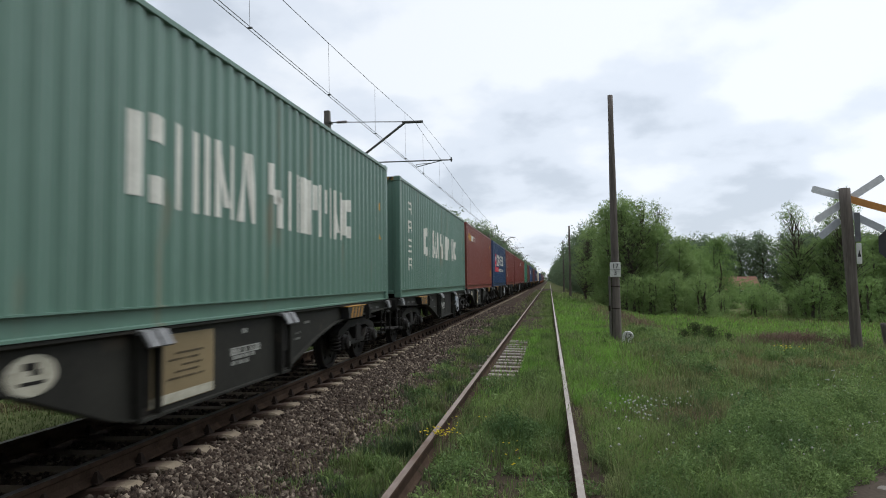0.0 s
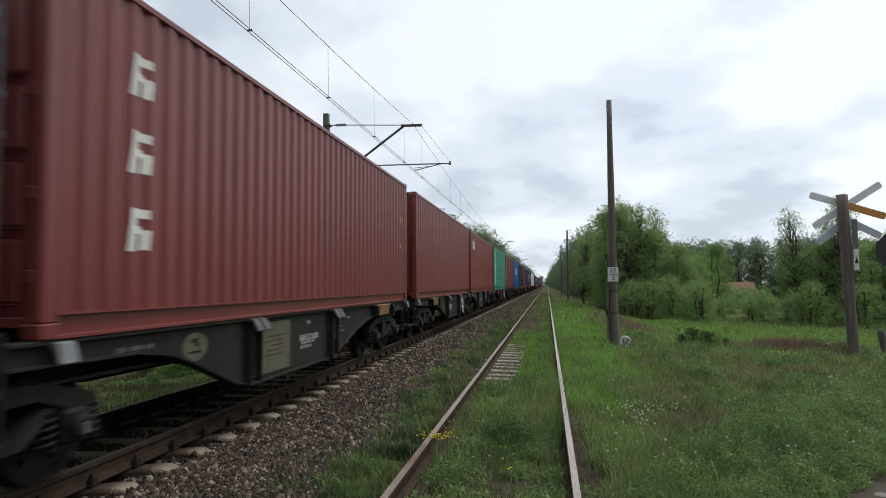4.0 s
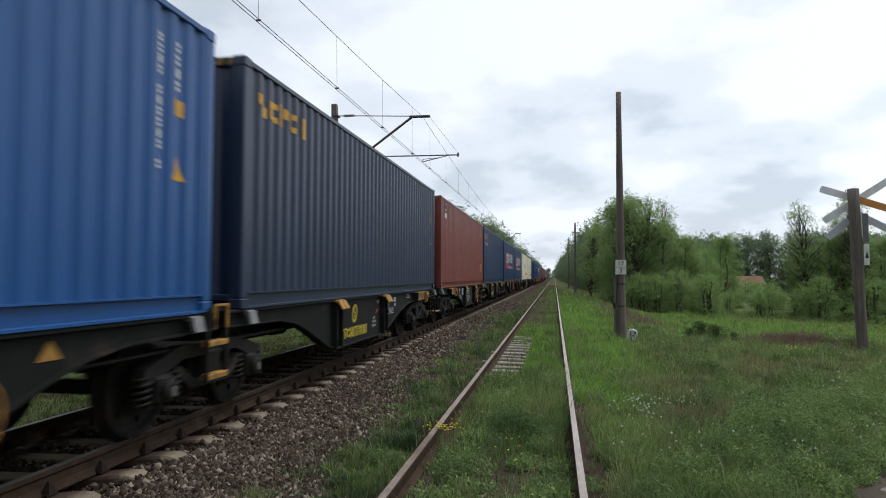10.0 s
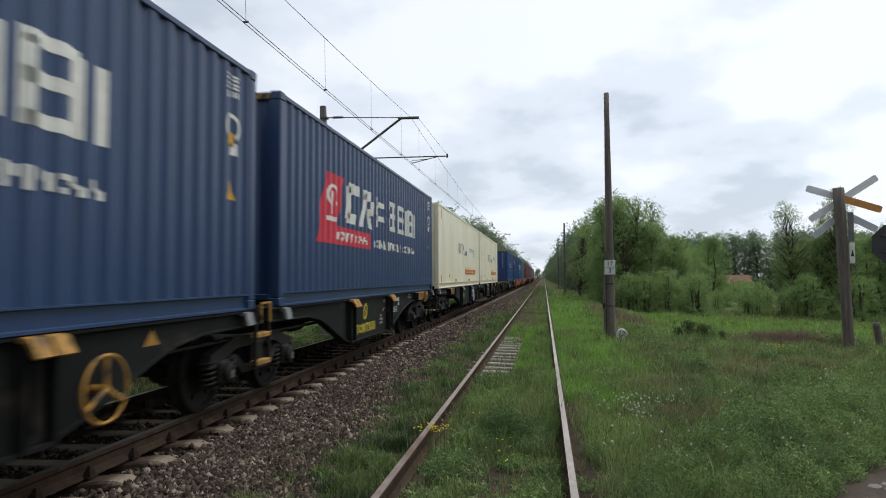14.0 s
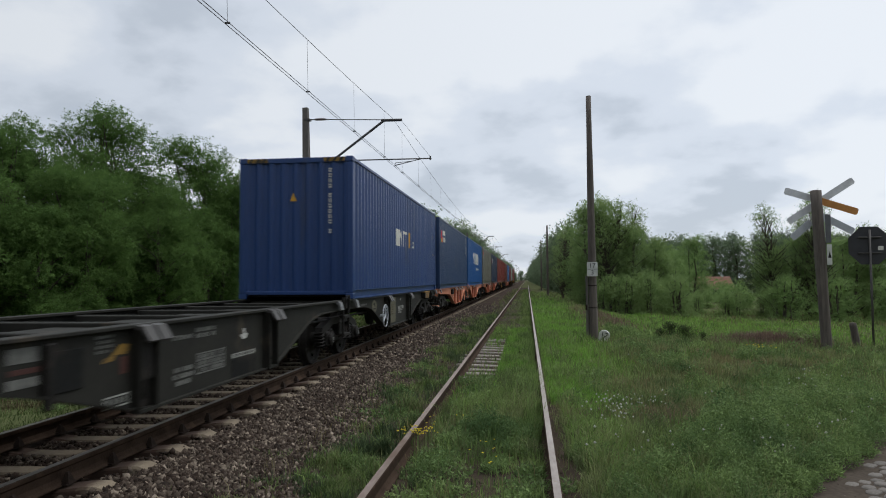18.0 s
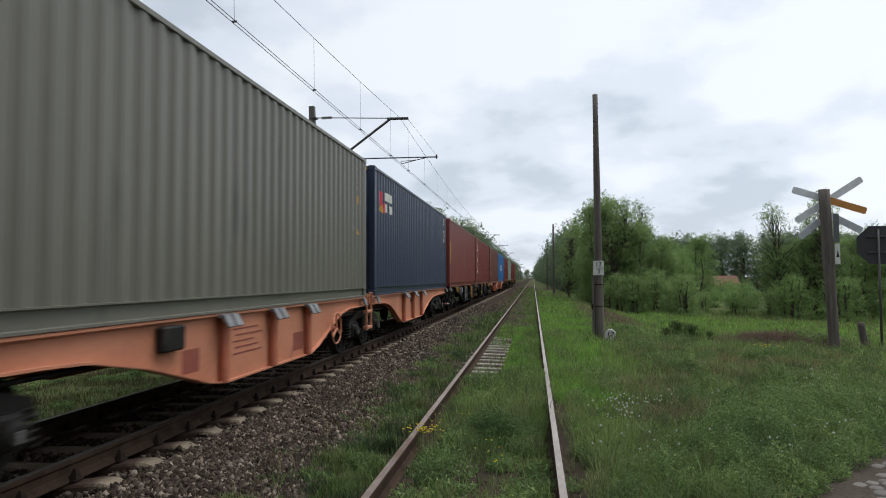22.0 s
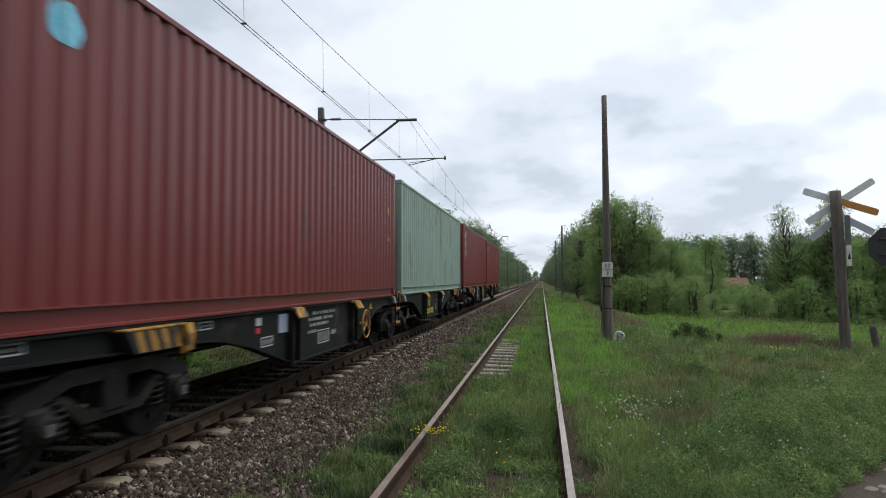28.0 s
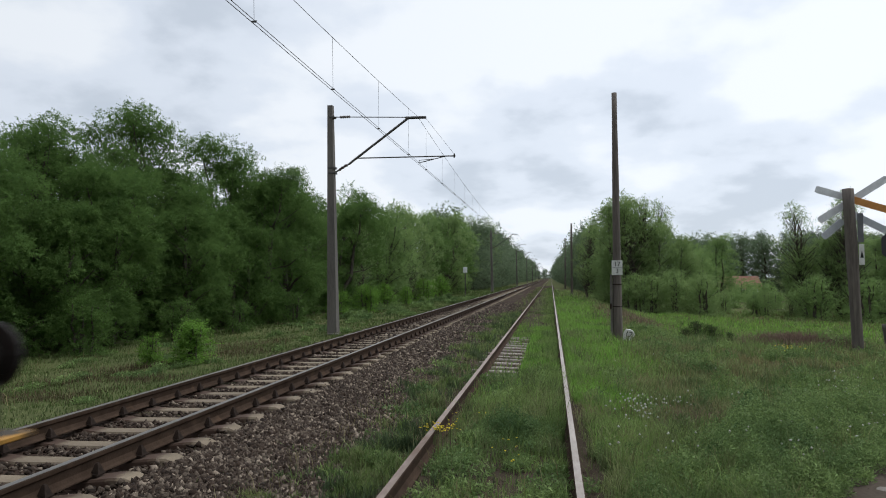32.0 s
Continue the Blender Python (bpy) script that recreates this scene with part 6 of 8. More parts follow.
    if empty:
        old_writing(put, q)
    elif style == "olive":
        rows = ((6.36, 7.08, 0.73, 0.055), (6.50, 7.05, 0.665, 0.045), (6.62, 7.06, 0.60, 0.05), (6.68, 6.82, 0.95, 0.06), (5.0, 5.25, 0.72, 0.035), (5.0, 5.2, 0.80, 0.035), (4.62, 4.85, 0.93, 0.04), (10.75, 11.3, 0.97, 0.045), (0.55, 0.85, 0.98, 0.045), (1.1, 1.32, 0.98, 0.045), (1.6, 1.95, 0.97, 0.05))
        for k, r in enumerate(rows):
            put("data_line", k, lambda: _words([r], q, seed=k), M["stencil_pale"] if k < 4 and not bare else M["stencil"], "row of worn stencilled writing")
        put("number_frame", "e", lambda: _outline(6.34 * q, 7.10 * q, 0.715, 0.80), M["stencil_pale"], "pale stencilled frame")
    # hanging step at the outer end and the ladder at the joint
    bright = {"black": M["worn_yellow"], "orange": frame}.get(style, M["iron"])
    put("end_step", 0, lambda: Geo().cbox(0.95, 1.22, -0.58, -0.26, 0.45, 0.49, 0.008), M["grey_steel"] if style == "black" and sense > 0 else bright, "worn end step")
    put("step_hanger", 0, lambda: Geo().box(1.16, 1.19, -0.30, 0.02, 0.86, 0.90).box(1.16, 1.19, -0.30, -0.26, 0.47, 0.90), M["iron"])
    if sense > 0:
        frame_ = put("joint_ladder", 0, lambda: _frame3(q), frame if style == "orange" else M["iron"], "ladder frame at the joint")
        put("hand_loop", 0, lambda: _loop(q), bright, "painted hand loop", parent=frame_).matrix_basis = Matrix.Identity(4)
        for z in (0.46, 0.80):
            put("rung", z, lambda: Geo().cbox(1.14, 1.25, 12.22 * q, 12.60 * q, z, z + 0.06, 0.008), bright, "painted rung", parent=frame_).matrix_basis = Matrix.Identity(4)
        if style != "orange" and not empty:
            put("warning_triangle", 0, lambda: Geo().prism([(10.05 * q, 0.92), (10.28 * q, 0.92), (10.165 * q, 1.07)], 1.142, 1.147, 0), M["worn_yellow"], "yellow warning triangle")
        if style == "olive" and not empty:
            put("card_holder", 0, lambda: Geo().cbox(1.142, 1.155, 9.70 * q, 10.0 * q, 0.78, 0.94, 0.004), M["grey_blue"], "pale card holder")
    wheel_paint = {"black": M["worn_yellow"], "orange": frame}.get(style, M["cross_grey"])
    if sense == wheel_on:
        wheel = put("hand_wheel", style == "orange", lambda: Geo().ring((1.27, (9.36 if style != "orange" else 9.9) * q, 0.66), 0.27, 0.015, 0, 24, 6), wheel_paint, "round brake hand wheel with three spokes", smooth=True)
        put("spokes", style == "orange", lambda: _spokes((9.36 if style != "orange" else 9.9) * q), wheel_paint, parent=wheel).matrix_basis = Matrix.Identity(4)
    for k, a in enumerate((0.10, 11.98)):
        put("lock_plate", k, lambda: Geo().prism([(1.15, 1.15), (1.25, 1.12), (1.285, 0.98), (1.26, 0.97), (1.22, 1.08), (1.15, 1.10)], a * q - 0.09, a * q + 0.09, 1), M["grey_steel"], "grey twist-lock plate")
    put("brake_pipe", 0, lambda: Geo().tube((1.0, 0.3, 0.80), (1.0, 12.3 * q, 0.80), 0.022, n=6), M["iron"])
    put("brake_cylinder", 0, lambda: Geo().lathe([(7.2 * q, 0.06), (7.25 * q, 0.15), (7.7 * q, 0.15), (7.75 * q, 0.06)], (-0.45, 0, 0.58), 1, 14), M["iron"])
    if style == "olive":
        put("tool_box", 0, lambda: Geo().cbox(1.145, 1.20, 5.55 * q, 5.85 * q, 0.62, 1.0, 0.02), M["iron"])


def old_writing(put, q):
    """Notices, frames and repainted fields on the side sill of the empty deck."""
    def field(k, a, b, z0, z1, mat, words, deep=0.0035):
        put("painted_field", ("e", k), lambda: Geo().box(1.1402, 1.1402 + deep, a * q, b * q, z0, z1), M[mat], words)

    put("hatch", 0, lambda: Geo().cbox(1.1405, 1.152, 4.52 * q, 4.88 * q, 0.68, 1.01, 0.006), M["wagon_black"], "dark hatch plate on the side sill")
    put("hatch_post", 0, lambda: Geo().cbox(1.1405, 1.20, 4.42 * q, 4.50 * q, 0.58, 1.08, 0.01), M["iron"], "black upright beside the hatch")
    field(0, 4.10, 4.40, 0.96, 1.07, "stencil", "worn pale field")
    field(1, 4.12, 4.40, 0.88, 0.92, "stake_dull", "brick-red worn field")
    field(2, 4.10, 4.40, 0.78, 0.85, "stencil", "worn grey field")
    for k in range(4):
        put("data_line", ("e", k), lambda: _words([(5.05, 5.27, 0.93 + 0.042 * k, 0.026)], q, seed=k), M["stencil"], "row of worn stencilled writing")
    put("painted_sign", 0, lambda: Geo().prism([(y * q, z) for y, z in ((5.14, 0.84), (5.27, 0.85), (5.32, 0.90), (5.47, 0.89), (5.52, 0.97), (5.40, 0.99), (5.33, 0.95), (5.24, 0.89), (5.15, 0.88))], 1.1405, 1.1435, 0), M["grimy_yellow"], "ragged yellow sign")
    field(3, 5.38, 5.49, 0.72, 0.87, "stake_dull", "red patch below the yellow sign")
    put("number_frame", "g", lambda: _outline(5.16 * q, 5.52 * q, 0.44, 0.545), M["stencil_pale"], "pale stencilled frame")
    for k in range(4):
        put("number_bar", ("g", k), lambda: Geo().box(1.1405, 1.1435, (5.20 + 0.075 * k) * q, (5.245 + 0.075 * k) * q, 0.47, 0.52), M["stencil"], "pale bar of figures")
    for k, (a, b, z, h) in enumerate(((6.25, 6.64, 0.93, 0.05), (6.72, 7.17, 0.985, 0.045), (6.74, 7.16, 0.92, 0.05), (6.24, 6.66, 0.60, 0.05), (6.26, 6.66, 0.53, 0.05), (6.24, 6.60, 0.46, 0.05))):
        put("data_line", ("f", k), lambda: _words([(a, b, z, h)], q, seed=20 + k), M["stencil"], "row of worn stencilled writing")
    for k in range(3):
        put("number_frame", ("h", k), lambda: _outline(6.74 * q, 7.42 * q, 0.52 + 0.075 * k, 0.60 + 0.075 * k), M["stencil"], "pale stencilled frame")
        put("data_line", ("h", k), lambda: _words([(6.78, 7.38, 0.54 + 0.075 * k, 0.042)], q, seed=40 + k), M["stencil"], "row of worn stencilled writing")
    put("emblem", 0, lambda: Geo().prism([(y * q, z) for y, z in ((7.84, 0.86), (7.92, 0.80), (8.02, 0.81), (8.06, 0.86), (7.98, 0.88), (7.97, 0.93), (7.92, 0.94), (7.93, 0.87))], 1.1405, 1.1435, 0), M["stencil_white"], "small white winged emblem")
    field(4, 7.60, 8.30, 0.36, 0.575, "wagon_black", "dark repainted field")
    field(5, 7.61, 8.29, 0.592, 0.645, "stencil_pale", "white strip")
    for k in range(7):
        put("number_bar", ("k", k), lambda: Geo().box(1.1440, 1.1460, (7.66 + 0.085 * k) * q, (7.70 + 0.085 * k) * q, 0.603, 0.634), M["iron"], "dark bar of figures")


def _words(rows, q, x=1.1405, seed=0):
    """Rows of small upright bars, as worn stencilled writing: from, to, bottom, height."""
    rng, g = random.Random(seed), Geo()
    for a, b, z, h in rows:
        while a < b:
            w = h * rng.uniform(0.30, 0.62)
            if rng.random() < 0.86:
                g.box(x, x + 0.003, a * q, (a + w) * q, z, z + h * rng.uniform(0.85, 1.0))
            a += w + h * rng.uniform(0.14, 0.24)
    return g


def _arc(q, k):
    """One piece of an upright, slightly slanted ring."""
    a, b = radians(40 * k), radians(40 * (k + 1))
    def at(t, r):
        return ((7.655 + r * 0.155 * math.cos(t) - 0.03 * math.sin(t)) * q, 0.855 + r * 0.17 * math.sin(t))
    return Geo().prism([at(a, 1), at(b, 1), at(b, 0.66), at(a, 0.66)], 1.143, 1.147, 0)


def _stripe(q, a):
    return Geo().prism([(a * q, 1.095), ((a + 0.085) * q, 1.095), ((a + 0.175) * q, 0.905), ((a + 0.09) * q, 0.905)], 1.2855, 1.289, 0)


def _outline(a, b, z0, z1):
    """A thin painted frame."""
    g = Geo()
    for c, d, e, f in ((a, b, z0, z0 + 0.014), (a, b, z1 - 0.014, z1), (a, a + 0.014, z0 + 0.014, z1 - 0.014), (b - 0.014, b, z0 + 0.014, z1 - 0.014)):
        g.box(1.1405, 1.1450, c, d, e, f)
    return g


def _loop(q):
    """A small upright loop to hold on to, above the ladder."""
    g = Geo()
    for y0, y1, z0, z1 in ((12.30, 12.325, 0.98, 1.24), (12.555, 12.58, 0.98, 1.24), (12.325, 12.555, 1.215, 1.24)):
        g.box(1.236, 1.26, y0 * q, y1 * q, z0, z1)
    return g


def _frame3(q):
    """A bent bar: two uprights under a top bar."""
    o = [(12.20, 0.44), (12.235, 0.44), (12.235, 1.165), (12.585, 1.165), (12.585, 0.44), (12.62, 0.44), (12.62, 1.20), (12.20, 1.20)]
    g = Geo()
    for quad in ((0, 1, 2, 7), (7, 2, 3, 6), (3, 4, 5, 6)):
        g.prism([(o[k][0] * q, o[k][1]) for k in quad], 1.20, 1.235, 0)
    return g


def _spokes(y):
    g = Geo().tube((1.14, y, 0.66), (1.28, y, 0.66), 0.035, n=8)
    for k in range(3):
        a = radians(90 + 120 * k)
        g.tube((1.27, y, 0.66), (1.27, y + 0.27 * math.cos(a), 0.66 + 0.27 * math.sin(a)), 0.02, n=6)
    return g


def wagon(k):
    """Wagon k carries slots 2k - 1 and 2k."""
    rear = rear_of(2 * k) + 0.63
    length = 29.59 if k == 8 else 26.39
    mid = rear - length / 2
    style = {10: "orange", 11: "orange", 13: "orange"}.get(k, "olive" if k in (0, 1, 2, 3, 4, 8, 9) else "black")
    label = {"orange": "orange two-unit container wagon on three bogies", "olive": "grey-olive two-unit container wagon with stencilled panels", "black": "black two-unit container wagon with yellow markings"}[style]
    t = thing("container_wagon", label + (", one deck empty" if k == 9 else ""), "freight wagon", "wagons of the train", at=pose(MAIN_X, mid, 0))
    frame = M["wagon_black" if k == 8 else "wagon_" + style]
    half = length / 2 - 0.62
    q = half / 12.575
    unit(t, -half, 1, q, frame, style, k in (2, 3, 4, 9), -1 if k == 9 else 1, k in (8, 9), k == 9)
    unit(t, half, -1, q, frame, style, k in (2, 3, 4, 9), -1 if k == 9 else 1, k == 8)
    bogie(t, -half + 1.85, mid)
    bogie(t, 0.0, mid)
    bogie(t, half - 1.85, mid)
    KEYED.append((t, mid, 0.0))
    if k == 15:
        part("tail_lamp", Geo().cbox(0.95, 1.1, half + 0.0, half + 0.08, 1.1, 1.35, 0.02), M["sign_red"], t, "red tail board")


for k in range(16):
    wagon(k)

# ---- trees and bushes ----
def leaf_cloud(rng, centres, radii, count, size, squash=0.8, droop=0.25, per=14):
    """Leaves in short sprays that stand out from uneven clumps; the leaves of a spray face much the same way."""
    m = count // per
    w = radii ** 2
    pick = rng.choice(len(centres), m, p=w / w.sum())
    d = rng.normal(size=(m, 3))
    d /= np.linalg.norm(d, axis=1)[:, None]
    low = (d[:, 2] < -0.25) & (rng.uniform(size=m) < 0.6)
    d[low, 2] *= -1
    r = radii[pick] * rng.uniform(0.25, 1.0, m) ** 0.55
    base = centres[pick] + d * r[:, None] * np.array([1, 1, squash])
    axis = d * 0.7 + rng.normal(size=(m, 3)) * 0.45 + np.array([0, 0, 0.15 - droop])
    axis /= np.linalg.norm(axis, axis=1)[:, None]
    length = size * 8.0 * rng.uniform(0.5, 1.5, m)
    face = d * 0.55 + np.array([0, 0, 0.55]) + rng.normal(size=(m, 3)) * 0.45
    k = np.repeat(np.arange(m), per)
    n = len(k)
    u = rng.uniform(0, 1, n)[:, None]
    p = base[k] + axis[k] * length[k, None] * u + rng.normal(size=(n, 3)) * 0.20 * length[k, None] * (1 - 0.5 * u)
    nrm = face[k] + rng.normal(size=(n, 3)) * 0.40
    nrm /= np.linalg.norm(nrm, axis=1)[:, None]
    a = np.cross(nrm, axis[k] + rng.normal(size=(n, 3)) * 0.6)
    a /= np.linalg.norm(a, axis=1)[:, None]
    b = np.cross(a, nrm)
    s = size * rng.uniform(0.6, 1.4, n)[:, None]
    v = np.stack([p - a * s * 0.62, p + a * s * 0.62, p + b * s * 1.75], 1).reshape(-1, 3)
    return v, np.arange(3 * n).reshape(-1, 3)


def limb(g, a, b, r0, r1, rng, bends=3, n=6, wobble=0.05):
    """A branch of a few bent lengths."""
    a, b = np.array(a, float), np.array(b, float)
    last, lr = a, r0
    for k in range(1, bends + 1):
        u = k / bends
        p = a + (b - a) * u + rng.normal(size=3) * wobble * np.linalg.norm(b - a) * (u < 1)
        r = r0 + (r1 - r0) * u
        g.tube(last, p, lr, r, n)
        last, lr = p, r


def make_tree(seed, height, spread, leaves, size, low=0.12, clumps=40, airy=0.0, stems=1):
    """Trunk and crown meshes of one kind of tree."""
    rng = np.random.RandomState(seed)
    g = Geo()
    centres, radii = [], []
    for s in range(stems):
        foot = rng.normal(size=2) * 0.25 * (stems > 1)
        top = np.array([foot[0] + rng.normal() * 0.08 * height, foot[1] + rng.normal() * 0.08 * height, height * rng.uniform(0.82, 0.95)])
        base = np.array([foot[0], foot[1], -0.4])
        limb(g, base, top, (0.022 if airy < 0.95 else 0.012) * height + 0.02, 0.03, rng, 5, 7, 0.02)
        for k in range(clumps // stems):
            u = low + (1 - low) * rng.uniform(0, 1) ** (0.85 if low > 0 else 1.5)
            at = base + (top - base) * u
            reach = spread * (0.95 - 0.55 * u) * rng.uniform(0.3, 1.0) if low == 0 else spread * (math.sin(math.pi * min(1, (u * 0.86 + 0.1))) ** 0.7) * rng.uniform(0.35, 1.0)
            ang = rng.uniform(0, 6.28)
            c = at + np.array([math.cos(ang) * reach, math.sin(ang) * reach, rng.uniform(0.0, 0.10) * height])
            if airy > 0.95 or k % (2 if airy > 0.6 else 3) == 0:
                limb(g, base + (top - base) * max(0.05, u - 0.10), c, (0.010 if airy < 0.95 else 0.0050) * height * (1.1 - u) + (0.012 if airy < 0.95 else 0.009), 0.010 if airy < 0.95 else 0.008, rng, 2, 4)
            centres.append(c)
            radii.append(spread * rng.uniform(0.20, 0.42) * (1 - airy * 0.5))
    v, f = leaf_cloud(rng, np.array(centres), np.array(radii), leaves, size)
    v[:, 2] = np.maximum(v[:, 2], 0.05)
    return g.mesh("trunk"), raw_mesh("crown", v, f)


TREES = {
    "willow": [make_tree(s, 9.0, 3.3, 120000, 0.040, 0.02, 120, 0.45, 3) for s in (1, 2, 21)],
    "alder": [make_tree(s, 9.5, 2.6, 90000, 0.042, 0.02, 100, 0.4, 2) for s in (3, 4, 5)],
    "grove": [make_tree(s, 9.5, 2.7, 36000, 0.062, 0.02, 96, 0.35, 2) for s in (31, 32, 33)],
    "bush": [make_tree(s, 3.0, 1.7, 14000, 0.042, 0.0, 60, 0.5, 4) for s in (6, 7)],
    "shrub": [make_tree(s, 2.6, 0.80, 11000, 0.048, 0.0, 70, 0.2, 5) for s in (51, 52)],
    "birch": [make_tree(s, 10.0, 2.0, 17000, 0.034, 0.20, 190, 1.0, 1) for s in (8, 9)],
    "open_willow": [make_tree(s, 10.0, 3.0, 66000, 0.038, 0.28, 150, 0.74, 2) for s in (41, 42)],
    "far": [make_tree(s, 10.0, 3.2, 9000, 0.13, 0.02, 80, 0.35, 1) for s in (10, 11, 12)],
    "far_bush": [make_tree(s, 3.2, 2.2, 2600, 0.12, 0.0, 30, 0.2, 1) for s in (13, 14)],
    "pine": [make_tree(s, 12.0, 1.9, 5000, 0.11, 0.30, 120, 0.8, 1) for s in (15, 16)],
}
LOOK = {"willow": ("tree", "bushy grey-green willow with several stems at the wood's edge", "tree", 1), "alder": ("tree", "dense green deciduous tree with foliage to the ground", "tree", 0),
        "open_willow": ("tree", "tall loose-crowned willow with branches showing", "tree", 1), "grove": ("tree", "dense green deciduous tree along the line", "tree", 0),
        "bush": ("bush", "fresh green leafy bush in the grass", "bush", 5), "shrub": ("bush", "upright fresh green shrub in the verge", "bush", 5), "birch": ("tree", "slender thin-leaved tree with sky showing through", "tree", 2),
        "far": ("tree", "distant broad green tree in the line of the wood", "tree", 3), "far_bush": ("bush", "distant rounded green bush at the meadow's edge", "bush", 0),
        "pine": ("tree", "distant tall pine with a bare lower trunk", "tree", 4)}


def plant(kind, x, y, scale, turn, tall=1.0, leafmat=None):
    name, label, cat, lm = LOOK[kind]
    rng = random.Random(int(x * 71 + y * 13))
    trunk, crown = TREES[kind][rng.randrange(len(TREES[kind]))]
    t = thing(name, label, cat, {"tree": "trees of the wood", "bush": "bushes"}[cat], at=pose(x, y, float(ground_z(x, y)), 0, 0, turn))
    t.scale = (scale, scale, scale * tall)
    part("trunk", trunk, M["bark"], t)
    part("crown", crown, LEAF[lm if leafmat is None else leafmat], t)
    return t


def plant_all():
    rng = random.Random(21)
    # wood left of the line: an edge of willows and alders, then the rows behind
    near = [("alder", -16.5, 8.0, 0.72), ("willow", -16.6, 12.6, 0.74), ("willow", -16.4, 17.0, 0.76), ("alder", -15.0, 20.8, 0.62), ("willow", -16.6, 23.2, 0.80), ("willow", -16.0, 27.0, 0.84), ("open_willow", -17.0, 26.2, 1.02), ("alder", -16.4, 31.2, 0.94), ("open_willow", -17.2, 19.6, 0.82), ("open_willow", -17.8, 15.4, 0.68), ("alder", -14.8, 31.0, 0.84), ("alder", -14.4, 34.5, 0.86), ("alder", -16.2, 33.0, 0.88), ("willow", -14.6, 24.6, 0.62), ("willow", -14.8, 19.4, 0.56), ("willow", -18.4, 21.6, 0.86)]
    near += [("willow", -15.4, 38.5, 0.88), ("alder", -14.2, 42.5, 0.80), ("birch", -13.6, 45.5, 0.76), ("grove", -14.6, 48.5, 0.92), ("grove", -14.0, 53.5, 0.86), ("grove", -14.6, 59.5, 0.88), ("birch", -13.4, 63.0, 0.86), ("willow", -14.4, 29.0, 0.58),
            ("grove", -14.2, 68.0, 0.92), ("grove", -13.8, 76.0, 0.96), ("birch", -13.0, 83.0, 1.08), ("grove", -13.6, 84.0, 1.04), ("grove", -13.6, 90.0, 1.06), ("grove", -13.6, 97.0, 1.10), ("grove", -15.2, 44.5, 0.8), ("grove", -15.0, 64.0, 0.9), ("grove", -15.0, 72.0, 0.95)]
    for k, (kind, x, y, s) in enumerate(near):
        plant(kind, x, y, s, rng.uniform(0, 360), leafmat={"alder": 1, "grove": (2, 1, 0)[k % 3]}.get(kind))
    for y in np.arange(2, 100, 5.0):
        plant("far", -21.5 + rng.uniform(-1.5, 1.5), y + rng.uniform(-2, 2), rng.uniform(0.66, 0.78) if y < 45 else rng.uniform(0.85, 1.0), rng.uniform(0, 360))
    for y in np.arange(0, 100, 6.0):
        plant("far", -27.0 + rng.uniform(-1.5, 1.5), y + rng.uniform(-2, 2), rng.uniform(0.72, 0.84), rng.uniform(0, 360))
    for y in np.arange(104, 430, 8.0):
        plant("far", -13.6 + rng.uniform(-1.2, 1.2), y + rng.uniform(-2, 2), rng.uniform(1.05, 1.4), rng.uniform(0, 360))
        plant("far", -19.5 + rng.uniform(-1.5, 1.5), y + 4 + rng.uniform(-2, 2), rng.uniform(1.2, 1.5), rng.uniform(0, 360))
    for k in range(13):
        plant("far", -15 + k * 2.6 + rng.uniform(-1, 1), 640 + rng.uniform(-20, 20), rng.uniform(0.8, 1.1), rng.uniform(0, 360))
    plant("birch", -13.0, 118, 1.45, 20)
    plant("birch", -12.6, 127, 1.5, 120)
    plant("shrub", -8.45, 14.45, 0.52, 40, 0.74)
    plant("shrub", -9.55, 14.6, 0.28, 200, 1.1)
    for x, y, s in ((-12.8, 25.5, 0.42), (-12.4, 31.0, 0.50), (-12.0, 36.0, 0.5), (-13.6, 12.6, 0.6), (-11.8, 46.0, 0.6), (-11.6, 52.0, 0.5), (-12.9, 21.5, 0.5), (-13.8, 17.6, 0.55), (-11.8, 41.0, 0.6), (-11.5, 60.0, 0.7), (-11.8, 70.0, 0.8)):
        plant("bush", x, y, s, rng.uniform(0, 360), leafmat=1 if y < 32 else None)
    # clump beside the siding, right of the line
    for kind, x, y, s in (("grove", 5.6, 53.0, 0.84), ("grove", 6.3, 55.0, 0.92), ("grove", 7.4, 52.5, 0.66), ("birch", 6.4, 53.5, 0.90), ("birch", 7.3, 56.0, 0.92), ("birch", 6.9, 51.5, 0.84), ("grove", 9.4, 54.0, 0.58), ("grove", 5.7, 63.0, 0.84), ("birch", 3.4, 64.0, 0.76), ("birch", 3.6, 72.0, 0.86), ("birch", 4.2, 80.0, 0.98),
                          ("grove", 11.0, 56.0, 0.52), ("bush", 6.0, 48.6, 0.90), ("bush", 8.6, 48.4, 1.0), ("bush", 10.8, 49.0, 1.0), ("bush", 4.7, 56.0, 0.8), ("bush", 7.0, 48.0, 0.9)):
        plant(kind, x, y, s, rng.uniform(0, 360), leafmat={"birch": 2, "grove": 2, "bush": 2}.get(kind))
    for k in range(12):
        if not 1 < k < 6:
            plant("bush", 11.5 + k * 2.0 + rng.uniform(-0.5, 0.5), 60 + rng.uniform(-2, 3), rng.uniform(0.8, 1.1), rng.uniform(0, 360), leafmat=0)
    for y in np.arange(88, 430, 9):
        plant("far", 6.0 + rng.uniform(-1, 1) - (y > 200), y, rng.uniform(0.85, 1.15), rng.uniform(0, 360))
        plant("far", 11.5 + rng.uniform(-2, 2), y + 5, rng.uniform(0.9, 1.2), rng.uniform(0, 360))
